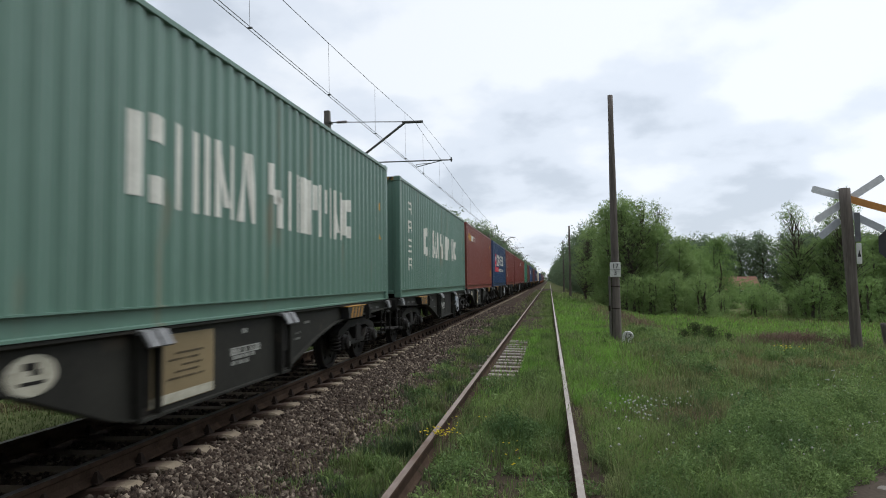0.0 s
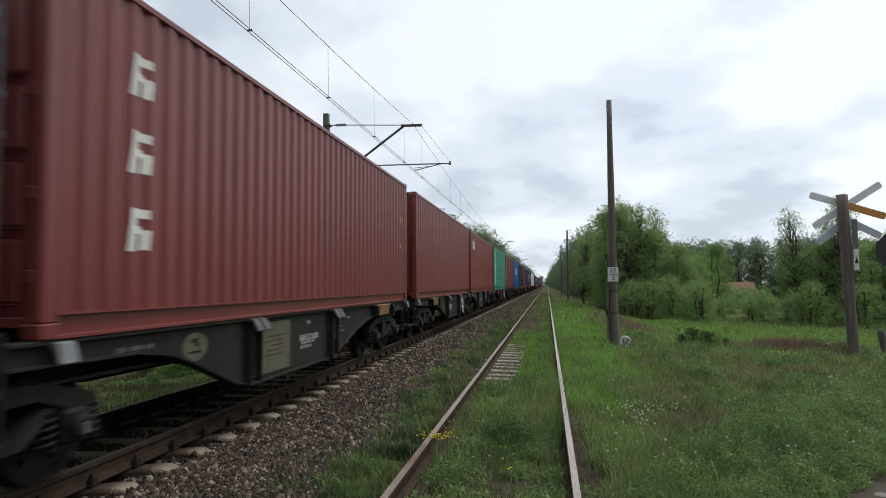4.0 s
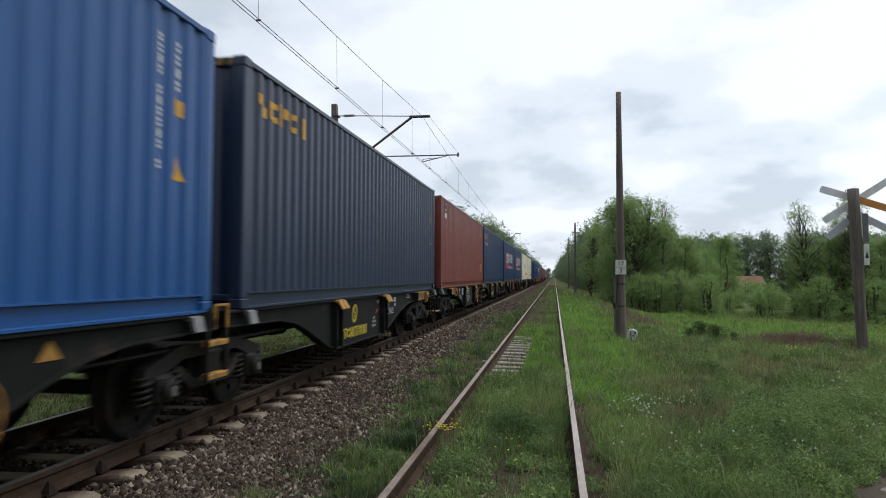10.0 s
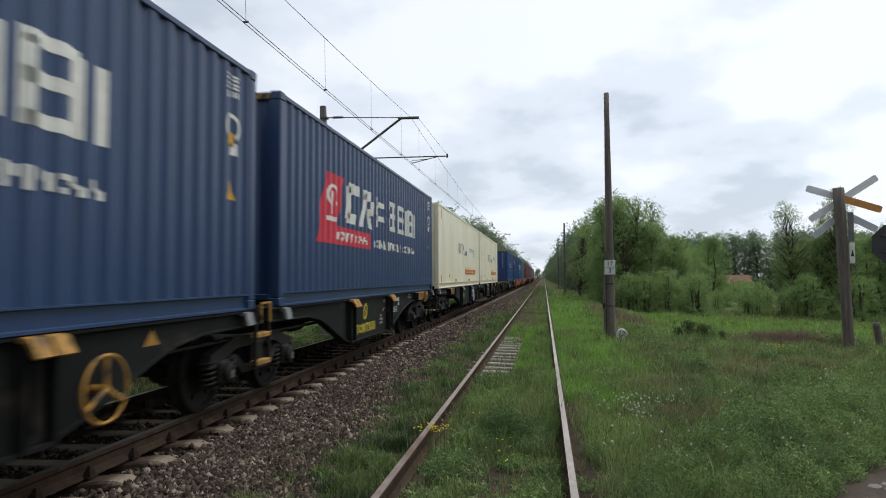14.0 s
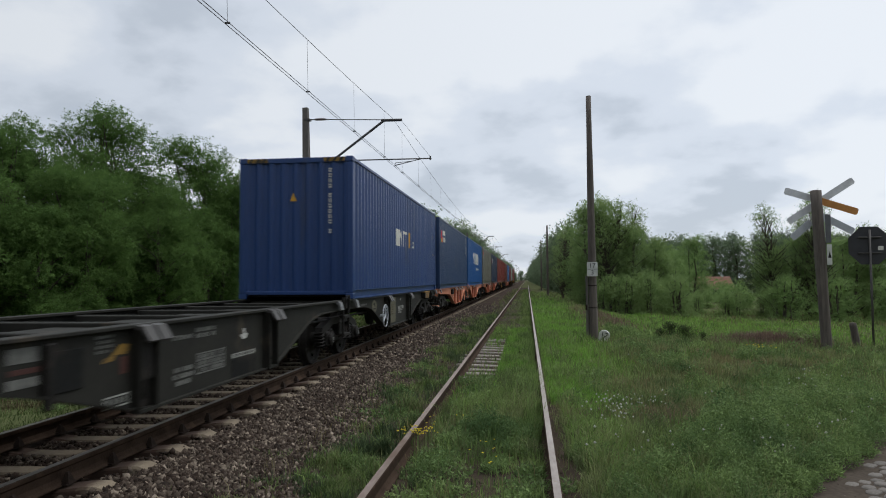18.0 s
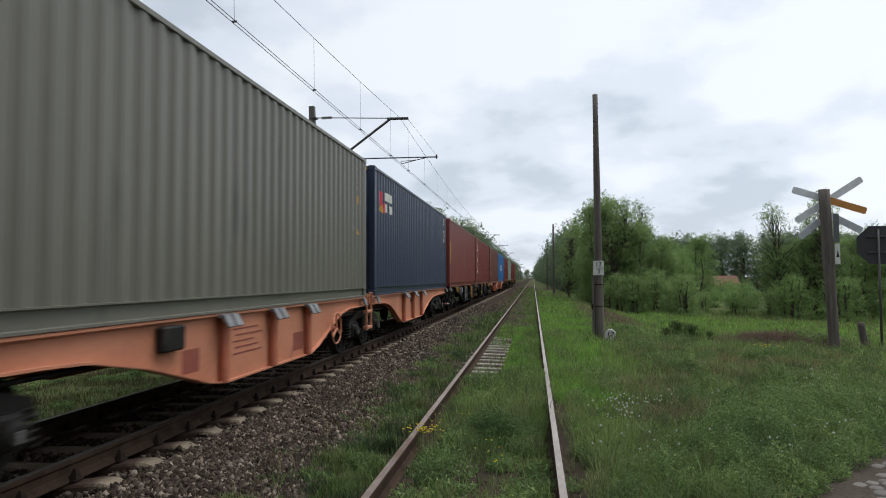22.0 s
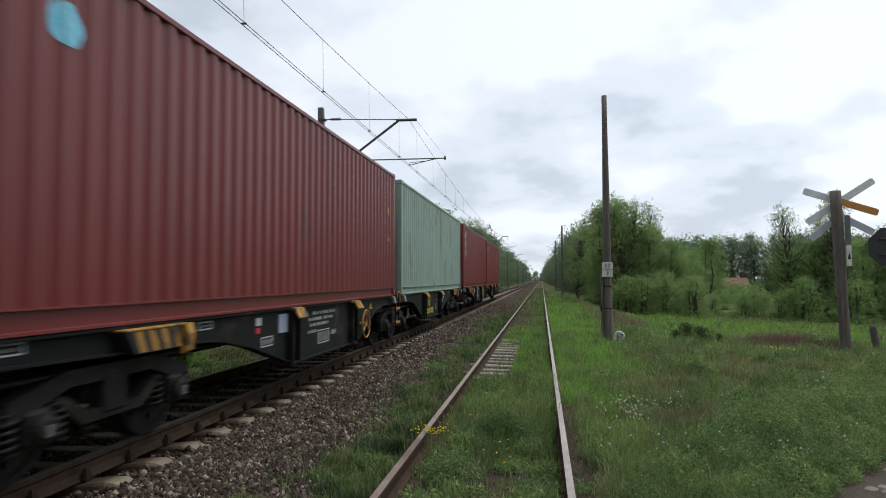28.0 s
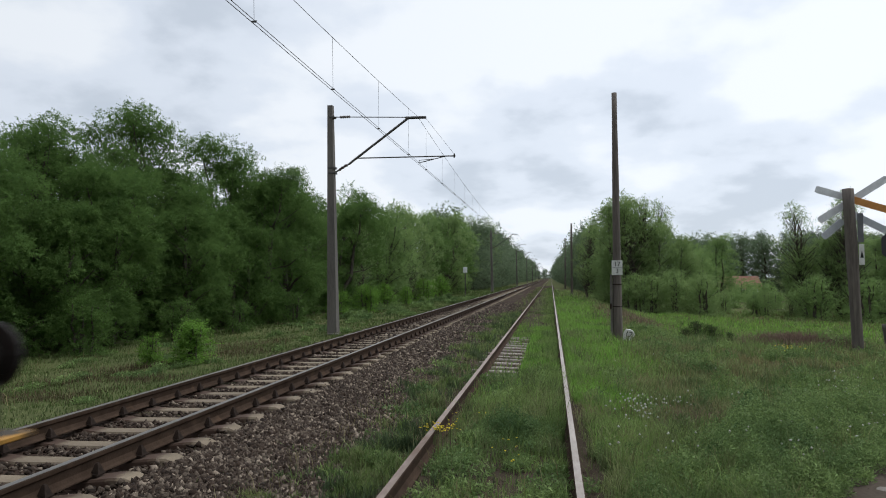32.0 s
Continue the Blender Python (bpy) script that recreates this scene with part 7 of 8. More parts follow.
    # edge of the meadow and the wood behind it
    for k in range(18):
        plant("bush", 11.5 + k * 2.2 + rng.uniform(-0.6, 0.6), 54 + rng.uniform(-1, 4), rng.uniform(0.6, 1.0) * (0.72 if k in (1, 2, 3) else 1), rng.uniform(0, 360), leafmat=2)
    for x, y, s in ((15.5, 72, 0.66), (17.4, 74, 0.74), (13.2, 66, 0.56), (12.6, 60, 0.52), (18.2, 78, 0.60), (31, 84, 0.62), (34, 80, 0.7), (37, 78, 0.75), (41, 80, 0.8)):
        plant("grove", x, y, s, rng.uniform(0, 360))
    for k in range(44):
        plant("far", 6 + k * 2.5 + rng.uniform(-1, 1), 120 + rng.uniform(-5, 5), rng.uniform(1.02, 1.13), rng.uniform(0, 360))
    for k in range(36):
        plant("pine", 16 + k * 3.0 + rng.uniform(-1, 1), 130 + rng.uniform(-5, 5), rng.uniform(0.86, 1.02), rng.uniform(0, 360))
    for kind, x, y, s in (("birch", 18.9, 53.0, 0.94), ("birch", 20.2, 53.5, 0.98), ("birch", 22.0, 52.6, 0.94), ("grove", 18.8, 53.5, 0.56), ("grove", 21.4, 54.0, 0.62), ("grove", 24.0, 53.0, 0.66), ("grove", 26.5, 54.0, 0.70), ("grove", 29.5, 52.0, 0.74), ("grove", 32.5, 54.0, 0.80), ("bush", 18.0, 49.0, 1.0), ("bush", 21.0, 48.0, 1.0),
                          ("bush", 24.0, 47.5, 1.0), ("bush", 26.5, 47.5, 1.1), ("bush", 29.0, 47.0, 1.2), ("bush", 15.0, 52.0, 0.6)):
        plant(kind, x, y, s, rng.uniform(0, 360), leafmat={"birch": 2, "grove": 2, "bush": 0}.get(kind))
    # low dark shrubs in the ditch
    for x, y, k in ((4.1, 21.4, 0.15), (4.4, 21.2, 0.25), (4.85, 21.3, 0.22), (5.3, 21.0, 0.15)):
        plant("bush", x, y, k * 0.95, rng.uniform(0, 360), 0.85, leafmat=6)
    # unseen woods added beside and behind the camera: close the place, block low sky
    for y in np.arange(-44, 26, 4.5):
        plant("far", (33.0 if y > 5 else 27.0) + rng.uniform(-1, 2.5), y, rng.uniform(1.0, 1.25), rng.uniform(0, 360))
    for x in np.arange(-30, 18, 4.5):
        if not -7 < x < 2:
            plant("far", x, -24 + rng.uniform(-1.5, 1.5), rng.uniform(1.1, 1.3), rng.uniform(0, 360))
    for x in (23.0, 24.6, 26.1, 27.6):
        plant("far_bush", x, 93 + rng.uniform(-1, 1), rng.uniform(0.68, 0.78), rng.uniform(0, 360))
    for k in range(13):
        plant("far_bush", 13.5 + k * 1.9, 67 + rng.uniform(-2, 2), rng.uniform(0.45, 0.58), rng.uniform(0, 360))
    for k in range(12):
        plant("far_bush", 16 + k * 2.4, 88 + rng.uniform(-3, 3), rng.uniform(0.55, 0.85), rng.uniform(0, 360))


plant_all()

# ---- grass, herbs and flowers ----
STONE = (2.27, 20.6)


def blades(rng, x, y, height, width, lean=0.85, seg=2):
    """Bent, tapering blades rooted at x, y."""
    n = len(x)
    z = ground_z(x, y)
    a = rng.uniform(0, 6.28, n)
    dx, dy = np.cos(a), np.sin(a)
    b = rng.uniform(0, 6.28, n)
    wx, wy = np.cos(b) * width * 0.5, np.sin(b) * width * 0.5
    k = rng.uniform(0.1, 1.0, n) * lean
    h = height
    mid = np.stack([x + dx * k * h * 0.25, y + dy * k * h * 0.25, z + h * 0.55], 1)
    tip = np.stack([x + dx * k * h * 0.9, y + dy * k * h * 0.9, z + h * (1 - 0.25 * k)], 1)
    root = np.stack([x, y, z - 0.02], 1)
    w = np.stack([wx, wy, np.zeros(n)], 1)
    v = np.stack([root - w, root + w, mid + w * 0.8, mid - w * 0.8, tip], 1).reshape(-1, 3)
    i = 5 * np.arange(n)[:, None]
    f = np.concatenate([i + np.array([[0, 1, 2]]), i + np.array([[0, 2, 3]]), i + np.array([[3, 2, 4]])], 0)
    return v, f


def patchy(x, y, s, seed):
    """Smooth uneven field between 0 and 1."""
    r = np.random.RandomState(seed)
    out = np.zeros_like(x)
    for k in range(6):
        f = s * (1 + 0.7 * k)
        a, p, q = r.uniform(0, 6.28), r.uniform(0, 6.28), r.uniform(0, 6.28)
        out += np.sin(f * (x * math.cos(a) + y * math.sin(a)) + p) * np.cos(f * (y * math.cos(a) - x * math.sin(a)) + q) / (1 + 0.5 * k)
    return 0.5 + 0.5 * np.tanh(out)


def on_road(x, y):
    return smooth_step(1.75, 2.5, x) * (1 - smooth_step(5.87, 6.72, y - (x - 2.3) * 1.2 + 0.10 * np.sin(7.3 * x + 2.0 * y) + 0.06 * np.sin(15 * x))) > 0.35


def scatter(rng, x0, x1, y0, y1, n):
    return rng.uniform(x0, x1, n), rng.uniform(y0, y1, n)


def collect(name, label, mat, chunks):
    vs, fs, k = [], [], 0
    for v, f in chunks:
        vs.append(v)
        fs.append(f + k)
        k += len(v)
    ob = part(name, raw_mesh(name, np.concatenate(vs), np.concatenate(fs)), mat)
    return tagged(ob, label, "grass", kind="stuff")


def tufts(rng, x, y, height, n, width, spread=0.07):
    """Clumps of blades that fan out from a common root."""
    k = len(x)
    px = np.repeat(x, n) + rng.normal(size=k * n) * spread
    py = np.repeat(y, n) + rng.normal(size=k * n) * spread
    h = np.repeat(height, n) * rng.uniform(0.45, 1.15, k * n)
    return blades(rng, px, py, h, width * rng.uniform(0.7, 1.3, k * n), 1.1)


def grow():
    rng = np.random.RandomState(5)
    rails = (SIDE_X - GAUGE, SIDE_X + GAUGE)

    def clear(x, y):
        ok = ~on_road(x, y)
        for r in rails:
            ok &= np.abs(x - r) > 0.07
        # the marker stone and the foot of the pole stay free
        ok &= ~((np.abs(x - STONE[0]) < 0.35) & (y > STONE[1] - 1.6) & (y < STONE[1] + 0.2) & (rng.uniform(size=len(x)) < 0.72))
        # worn earth along the rail
        ok &= ~((x > 0.2) & (x < 0.46 + 0.05 * np.sin(5 * y)) & (y < 9.8 + np.sin(9 * x)) & (rng.uniform(size=len(x)) < 0.8))
        return ok

    chunks, dry, olive, dark = [], [], [], []
    # right of the siding
    for x0, x1, y0, y1, n, h, w in ((0.3, 5.5, 3.6, 10, 78000, 0.16, 0.008), (0.3, 9, 10, 18, 56000, 0.19, 0.011), (0.3, 16, 18, 30, 44000, 0.22, 0.018), (0.3, 30, 30, 60, 40000, 0.26, 0.040), (0.3, 8, 30, 90, 7000, 0.28, 0.05)):
        x, y = scatter(rng, x0, x1, y0, y1, n)
        d = patchy(x, y, 1.1, 2)
        keep = clear(x, y) & (rng.uniform(size=n) < 0.35 + 0.65 * d)
        x, y, d = x[keep], y[keep], d[keep]
        # olive, straw and fresh patches follow one another; bare spots stay thin
        kind = patchy(x, y, 0.55, 31) + 0.5 * (patchy(x, y, 2.1, 32) - 0.5) + rng.uniform(-0.22, 0.22, len(x))
        kind -= 0.45 * (1 - smooth_step(1.6, 3.0, x)) * smooth_step(9, 13, y)
        # the mown meadow past the ditch is fresher and shorter
        open_side = smooth_step(24.5, 27.5, y) * smooth_step(3.0, 5.0, x)
        kind -= 0.50 * open_side
        hh = h * (0.35 + 1.0 * d) * rng.uniform(0.5, 1.4, len(x)) * (1 - 0.3 * open_side)
        ww = w * rng.uniform(0.7, 1.4, len(x))
        for out, sel in ((chunks, kind < 0.36), (olive, (kind >= 0.36) & (kind < 0.84)), (dry, kind >= 0.84)):
            out.append(blades(rng, x[sel], y[sel], hh[sel], ww[sel], 1.15))
    # between the rails of the siding: earth shows near, lush further on
    for y0, y1, n, h, w in ((3.6, 6.4, 2600, 0.12, 0.008), (6.4, 9, 12000, 0.19, 0.008), (9, 12.5, 13000, 0.24, 0.009), (12.5, 22, 21000, 0.20, 0.012), (22, 40, 7000, 0.16, 0.018), (40, 110, 6000, 0.2, 0.04)):
        x, y = scatter(rng, rails[0], rails[1], y0, y1, n)
        d = patchy(x, y, 1.6, 3)
        side = smooth_step(rails[0], rails[1], x)
        bare = np.exp(-((y - 16.4) / 5.0) ** 4) * (x < SIDE_X - 0.05)
        keep = clear(x, y) & (rng.uniform(size=n) < (0.12 + 0.50 * side + 0.55 * d ** 2) * (1 - 0.93 * bare))
        x, y, d, side = x[keep], y[keep], d[keep], side[keep]
        kind = patchy(x, y, 2.3, 41) + rng.uniform(-0.2, 0.2, len(x)) - 0.25 * side
        hh, ww = h * (0.5 + 0.6 * side) * (0.3 + 1.0 * d) * rng.uniform(0.5, 1.4, len(x)), w * rng.uniform(0.7, 1.3, len(x))
        for out, sel in ((chunks, kind < 0.62), (olive, kind >= 0.62)):
            out.append(blades(rng, x[sel], y[sel], hh[sel], ww[sel]))
    # strip between the ballast and the siding: separate clumps on dark gravel
    spots = ((-1.80, 6.45, 0.30, 0.26), (-1.55, 7.05, 0.26, 0.26), (-1.62, 6.0, 0.22, 0.20), (-2.02, 6.9, 0.18, 0.18), (-2.15, 6.1, 0.22, 0.14), (-2.5, 5.85, 0.25, 0.12), (-2.32, 5.3, 0.28, 0.14), (-1.6, 5.1, 0.22, 0.20), (-1.9, 5.5, 0.2, 0.16),
             (-1.75, 7.9, 0.22, 0.22), (-1.5, 8.4, 0.16, 0.2), (-2.05, 8.1, 0.16, 0.15), (-2.28, 9.1, 0.2, 0.18), (-1.62, 9.3, 0.22, 0.24), (-1.95, 10.0, 0.28, 0.22), (-2.25, 10.7, 0.26, 0.24), (-1.7, 11.2, 0.26, 0.24), (-2.05, 12.4, 0.30, 0.24), (-1.6, 13.2, 0.22, 0.22),
             (-2.2, 14.2, 0.26, 0.24), (-1.8, 15.2, 0.30, 0.26), (-2.05, 16.6, 0.42, 0.28), (-1.55, 17.6, 0.3, 0.24), (-1.9, 19.4, 0.4, 0.26), (-2.3, 20.6, 0.35, 0.22), (-1.65, 21.8, 0.4, 0.24), (-2.0, 24.2, 0.55, 0.26), (-1.6, 26.6, 0.5, 0.26), (-2.2, 28.6, 0.6, 0.26), (-1.7, 32, 0.8, 0.26),
             (-2.3, 4.7, 0.3, 0.13), (-1.85, 4.6, 0.3, 0.16), (-1.55, 4.3, 0.25, 0.16), (-2.55, 5.25, 0.3, 0.12), (-1.7, 5.75, 0.3, 0.18), (-2.05, 6.35, 0.3, 0.16), (-2.35, 6.6, 0.25, 0.14), (-1.65, 6.75, 0.3, 0.20), (-1.0, 5.9, 0.2, 0.14), (-0.95, 5.2, 0.25, 0.13), (-0.6, 5.5, 0.25, 0.14), (-1.05, 6.6, 0.2, 0.16))
    for cx, cy, r, h in spots:
        n = int(3600 * r * r / 0.08) if cy < 12 else int(2000 * r * r / 0.08)
        n = min(n, 5200)
        ang, q = rng.uniform(0, 6.28, n), np.abs(rng.normal(size=n)) * r * 0.85
        x, y = cx + np.cos(ang) * q, cy + np.sin(ang) * q * 1.5
        rank = patchy(x, y, 6.5, 61)
        keep = clear(x, y) & ((x < rails[0] - 0.08) | (cx > rails[0])) & (rng.uniform(size=n) < 0.04 + 0.62 * rank ** 1.6)
        x, y, rank = x[keep], y[keep], rank[keep]
        hh = h * (0.30 + 0.80 * rank) * rng.uniform(0.3, 1.2, len(x))
        which = patchy(x, y, 3.1, 62) + rng.uniform(-0.25, 0.25, len(x))
        for out, sel in ((dark, which < 0.5), (chunks, (which >= 0.5) & (which < 0.8)), (olive, which >= 0.8)):
            out.append(blades(rng, x[sel], y[sel], hh[sel], (0.0065 + 0.0005 * cy) * rng.uniform(0.7, 1.3, sel.sum())))
    for y0, y1, n, h, w in ((3.6, 9, 900, 0.11, 0.008), (9, 16, 1100, 0.13, 0.011), (16, 45, 2600, 0.15, 0.02), (45, 120, 2500, 0.2, 0.05)):
        x, y = scatter(rng, -2.75, rails[0] - 0.03, y0, y1, n)
        d = patchy(x, y, 1.5, 4)
        keep = clear(x, y) & (rng.uniform(size=n) < smooth_step(-2.8, -1.7, x) * (0.2 + 0.8 * d))
        x, y, d = x[keep], y[keep], d[keep]
        olive.append(blades(rng, x, y, h * (0.4 + 0.8 * d) * rng.uniform(0.6, 1.3, len(x)), w * rng.uniform(0.7, 1.3, len(x))))
    # short bright grass along the right-hand rail
    strip = []
    for x0, x1, y0, y1, n, h, w in ((0.45, 1.3, 7, 10, 2500, 0.15, 0.009), (0.32, 1.9, 10, 14, 14000, 0.17, 0.010), (0.32, 2.4, 14, 26, 24000, 0.19, 0.013), (0.32, 3.0, 26, 60, 16000, 0.22, 0.028), (4.5, 24, 27, 46, 14000, 0.24, 0.03), (-1.2, 0.15, 10, 26, 5000, 0.15, 0.012), (-0.6, 0.15, 11, 24, 9000, 0.16, 0.013)):
        x, y = scatter(rng, x0, x1, y0, y1, n)
        bare = np.exp(-((y - 16) / 4) ** 2) * (x < SIDE_X - 0.1)
        keep = clear(x, y) & (rng.uniform(size=n) < (0.3 + 0.7 * patchy(x, y, 1.4, 12)) * (1 - 0.95 * bare) * (1 - smooth_step(x0 + 0.45 * (x1 - x0), x1, x + 0.3 * np.sin(1.3 * y))))
        x, y = x[keep], y[keep]
        strip.append(blades(rng, x, y, h * rng.uniform(0.5, 1.4, len(x)), w * rng.uniform(0.7, 1.3, len(x))))
    collect("fresh_grass", "short bright green grass beside the rails", M["fresh_grass"], strip)
    # dead stalks in the ditch
    dead = []
    for cx, cy, rx, ry, n, h in ((6.75, 20.2, 0.8, 0.9, 2600, 0.40), (7.5, 20.5, 0.9, 0.9, 1700, 0.46), (6.2, 21.0, 0.5, 0.8, 500, 0.3), (0.72, 9.0, 0.18, 0.5, 700, 0.12), (6.3, 25.2, 0.9, 0.5, 900, 0.5), (12.0, 24.5, 2.2, 0.7, 1500, 0.5), (3.6, 32.0, 1.2, 5.0, 1500, 0.45), (1.75, 8.6, 0.5, 0.5, 500, 0.3)):
        x, y = rng.normal(cx, rx * 0.6, n), rng.normal(cy, ry * 0.6, n)
        dead.append(blades(rng, x, y, h * rng.uniform(0.4, 1.2, n), np.full(n, 0.016 if cy > 12 else 0.006), 0.8))
    old = []
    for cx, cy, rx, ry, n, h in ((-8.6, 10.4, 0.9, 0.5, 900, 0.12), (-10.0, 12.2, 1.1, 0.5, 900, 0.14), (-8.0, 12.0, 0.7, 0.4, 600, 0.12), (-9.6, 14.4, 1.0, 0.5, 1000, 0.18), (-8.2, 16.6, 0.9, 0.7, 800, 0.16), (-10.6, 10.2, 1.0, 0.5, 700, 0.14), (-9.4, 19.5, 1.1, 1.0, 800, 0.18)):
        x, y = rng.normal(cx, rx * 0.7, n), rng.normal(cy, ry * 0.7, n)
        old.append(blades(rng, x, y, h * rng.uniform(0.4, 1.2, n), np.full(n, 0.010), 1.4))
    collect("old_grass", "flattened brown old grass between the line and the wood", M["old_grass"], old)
    collect("dead_stalks", "reddish-brown dead stalks in the shallow ditch", M["brown_stalks"], dead)
    collect("grass", "fresh green uneven grass along the railway", M["grass"], chunks)
    for x0, x1, y0, y1, n, h, w in ((-2.6, 0.2, 3.6, 14, 2600, 0.28, 0.006), (0.4, 8, 4, 20, 4200, 0.30, 0.007), (3, 22, 20, 45, 3000, 0.28, 0.02), (1.2, 9, 6, 20, 5000, 0.2, 0.008), (1.0, 7, 8, 18, 700, 0.5, 0.007), (-14, -7, 9, 40, 1800, 0.26, 0.010), (8, 30, 40, 58, 3500, 0.30, 0.04)):
        x, y = scatter(rng, x0, x1, y0, y1, n)
        keep = clear(x, y) & (rng.uniform(size=n) < patchy(x, y, 0.9, 8))
        x, y = x[keep], y[keep]
        dry.append(blades(rng, x, y, h * rng.uniform(0.5, 1.2, len(x)), w * rng.uniform(0.7, 1.2, len(x)), 0.7))
    clump, weedy, dull = [], olive, []
    for x0, x1, y0, y1, k, n, h, w in ((-1.15, 0.1, 6.6, 9, 40, 30, 0.30, 0.008), (-0.6, 0.12, 8.6, 12.5, 110, 30, 0.34, 0.009), (-1.2, -0.6, 9, 12, 16, 24, 0.22, 0.008), (1.4, 4.6, 6.2, 10.2, 150, 30, 0.34, 0.007), (0.5, 1.7, 4.8, 8.2, 170, 34, 0.34, 0.006), (0.35, 6, 4.5, 12, 560, 26, 0.27, 0.008), (0.4, 10, 12, 22, 520, 24, 0.32, 0.014),
                                       (2.5, 20, 22, 36, 300, 24, 0.26, 0.026), (5, 32, 36, 58, 200, 22, 0.28, 0.05)):
        x, y = scatter(rng, x0, x1, y0, y1, k)
        keep = clear(x, y)
        x, y = x[keep], y[keep]
        half = rng.uniform(size=len(x)) < (0.45 if y0 < 20 else 0.9)
        for out, sel in ((clump, half), (weedy, ~half)):
            out.append(tufts(rng, x[sel], y[sel], h * rng.uniform(0.35, 1.45, sel.sum()), n, w, 0.05 + 0.0022 * y0))
    # verge blades, most of them in the colour darkened for shade
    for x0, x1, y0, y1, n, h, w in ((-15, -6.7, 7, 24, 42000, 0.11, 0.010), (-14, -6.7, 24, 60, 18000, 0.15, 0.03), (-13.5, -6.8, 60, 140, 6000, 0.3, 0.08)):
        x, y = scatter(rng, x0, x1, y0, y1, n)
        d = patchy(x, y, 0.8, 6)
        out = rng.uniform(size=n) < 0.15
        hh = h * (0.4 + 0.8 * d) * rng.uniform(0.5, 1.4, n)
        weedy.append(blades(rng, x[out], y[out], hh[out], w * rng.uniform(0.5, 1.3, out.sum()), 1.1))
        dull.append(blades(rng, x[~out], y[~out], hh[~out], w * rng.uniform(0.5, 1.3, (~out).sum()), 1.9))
    collect("grass_tufts", "taller fresh green grass tufts", M["grass"], clump)
    collect("strip_weeds", "dark green weeds on the gravel between the tracks", M["strip_weeds"], dark)
    collect("verge_grass", "green grass between the line and the wood, shade in its colour", M["shade_toned_grass"], dull)
    collect("weeds", "dull olive weeds and tufts along the lines", M["weeds"], weedy)
    collect("dry_grass", "straw-coloured old grass stalks among the green", M["dry_grass"], dry)


grow()


def herb_patch(rng, x, y, r, n, h, size):
    """A low leafy patch: short leaves on a mound."""
    a, q = rng.uniform(0, 6.28, n), np.sqrt(rng.uniform(0, 1, n)) * r
    px, py = x + np.cos(a) * q, y + np.sin(a) * q
    # uneven heads stand above the mound
    lump = 0.40 + 0.95 * patchy(px, py, 7.5, int(90 * x + 7 * y) % 997 + 1)
    pz = ground_z(px, py) + rng.uniform(0.15, 1.0, n) * h * lump * (1 - 0.6 * (q / r) ** 2)
    d = rng.normal(size=(n, 3))
    d[:, 2] = np.abs(d[:, 2]) * 0.9
    d /= np.linalg.norm(d, axis=1)[:, None]
    s = np.cross(d, rng.normal(size=(n, 3)))
    s /= np.linalg.norm(s, axis=1)[:, None]
    p = np.stack([px, py, pz], 1)
    k = size * rng.uniform(0.6, 1.4, n)[:, None]
    v = np.stack([p, p + d * k + s * k * 0.32, p + d * 2.1 * k, p + d * k - s * k * 0.32], 1).reshape(-1, 3)
    i = 4 * np.arange(n)[:, None]
    return v, np.concatenate([i + np.array([[0, 1, 2]]), i + np.array([[0, 2, 3]])], 0)


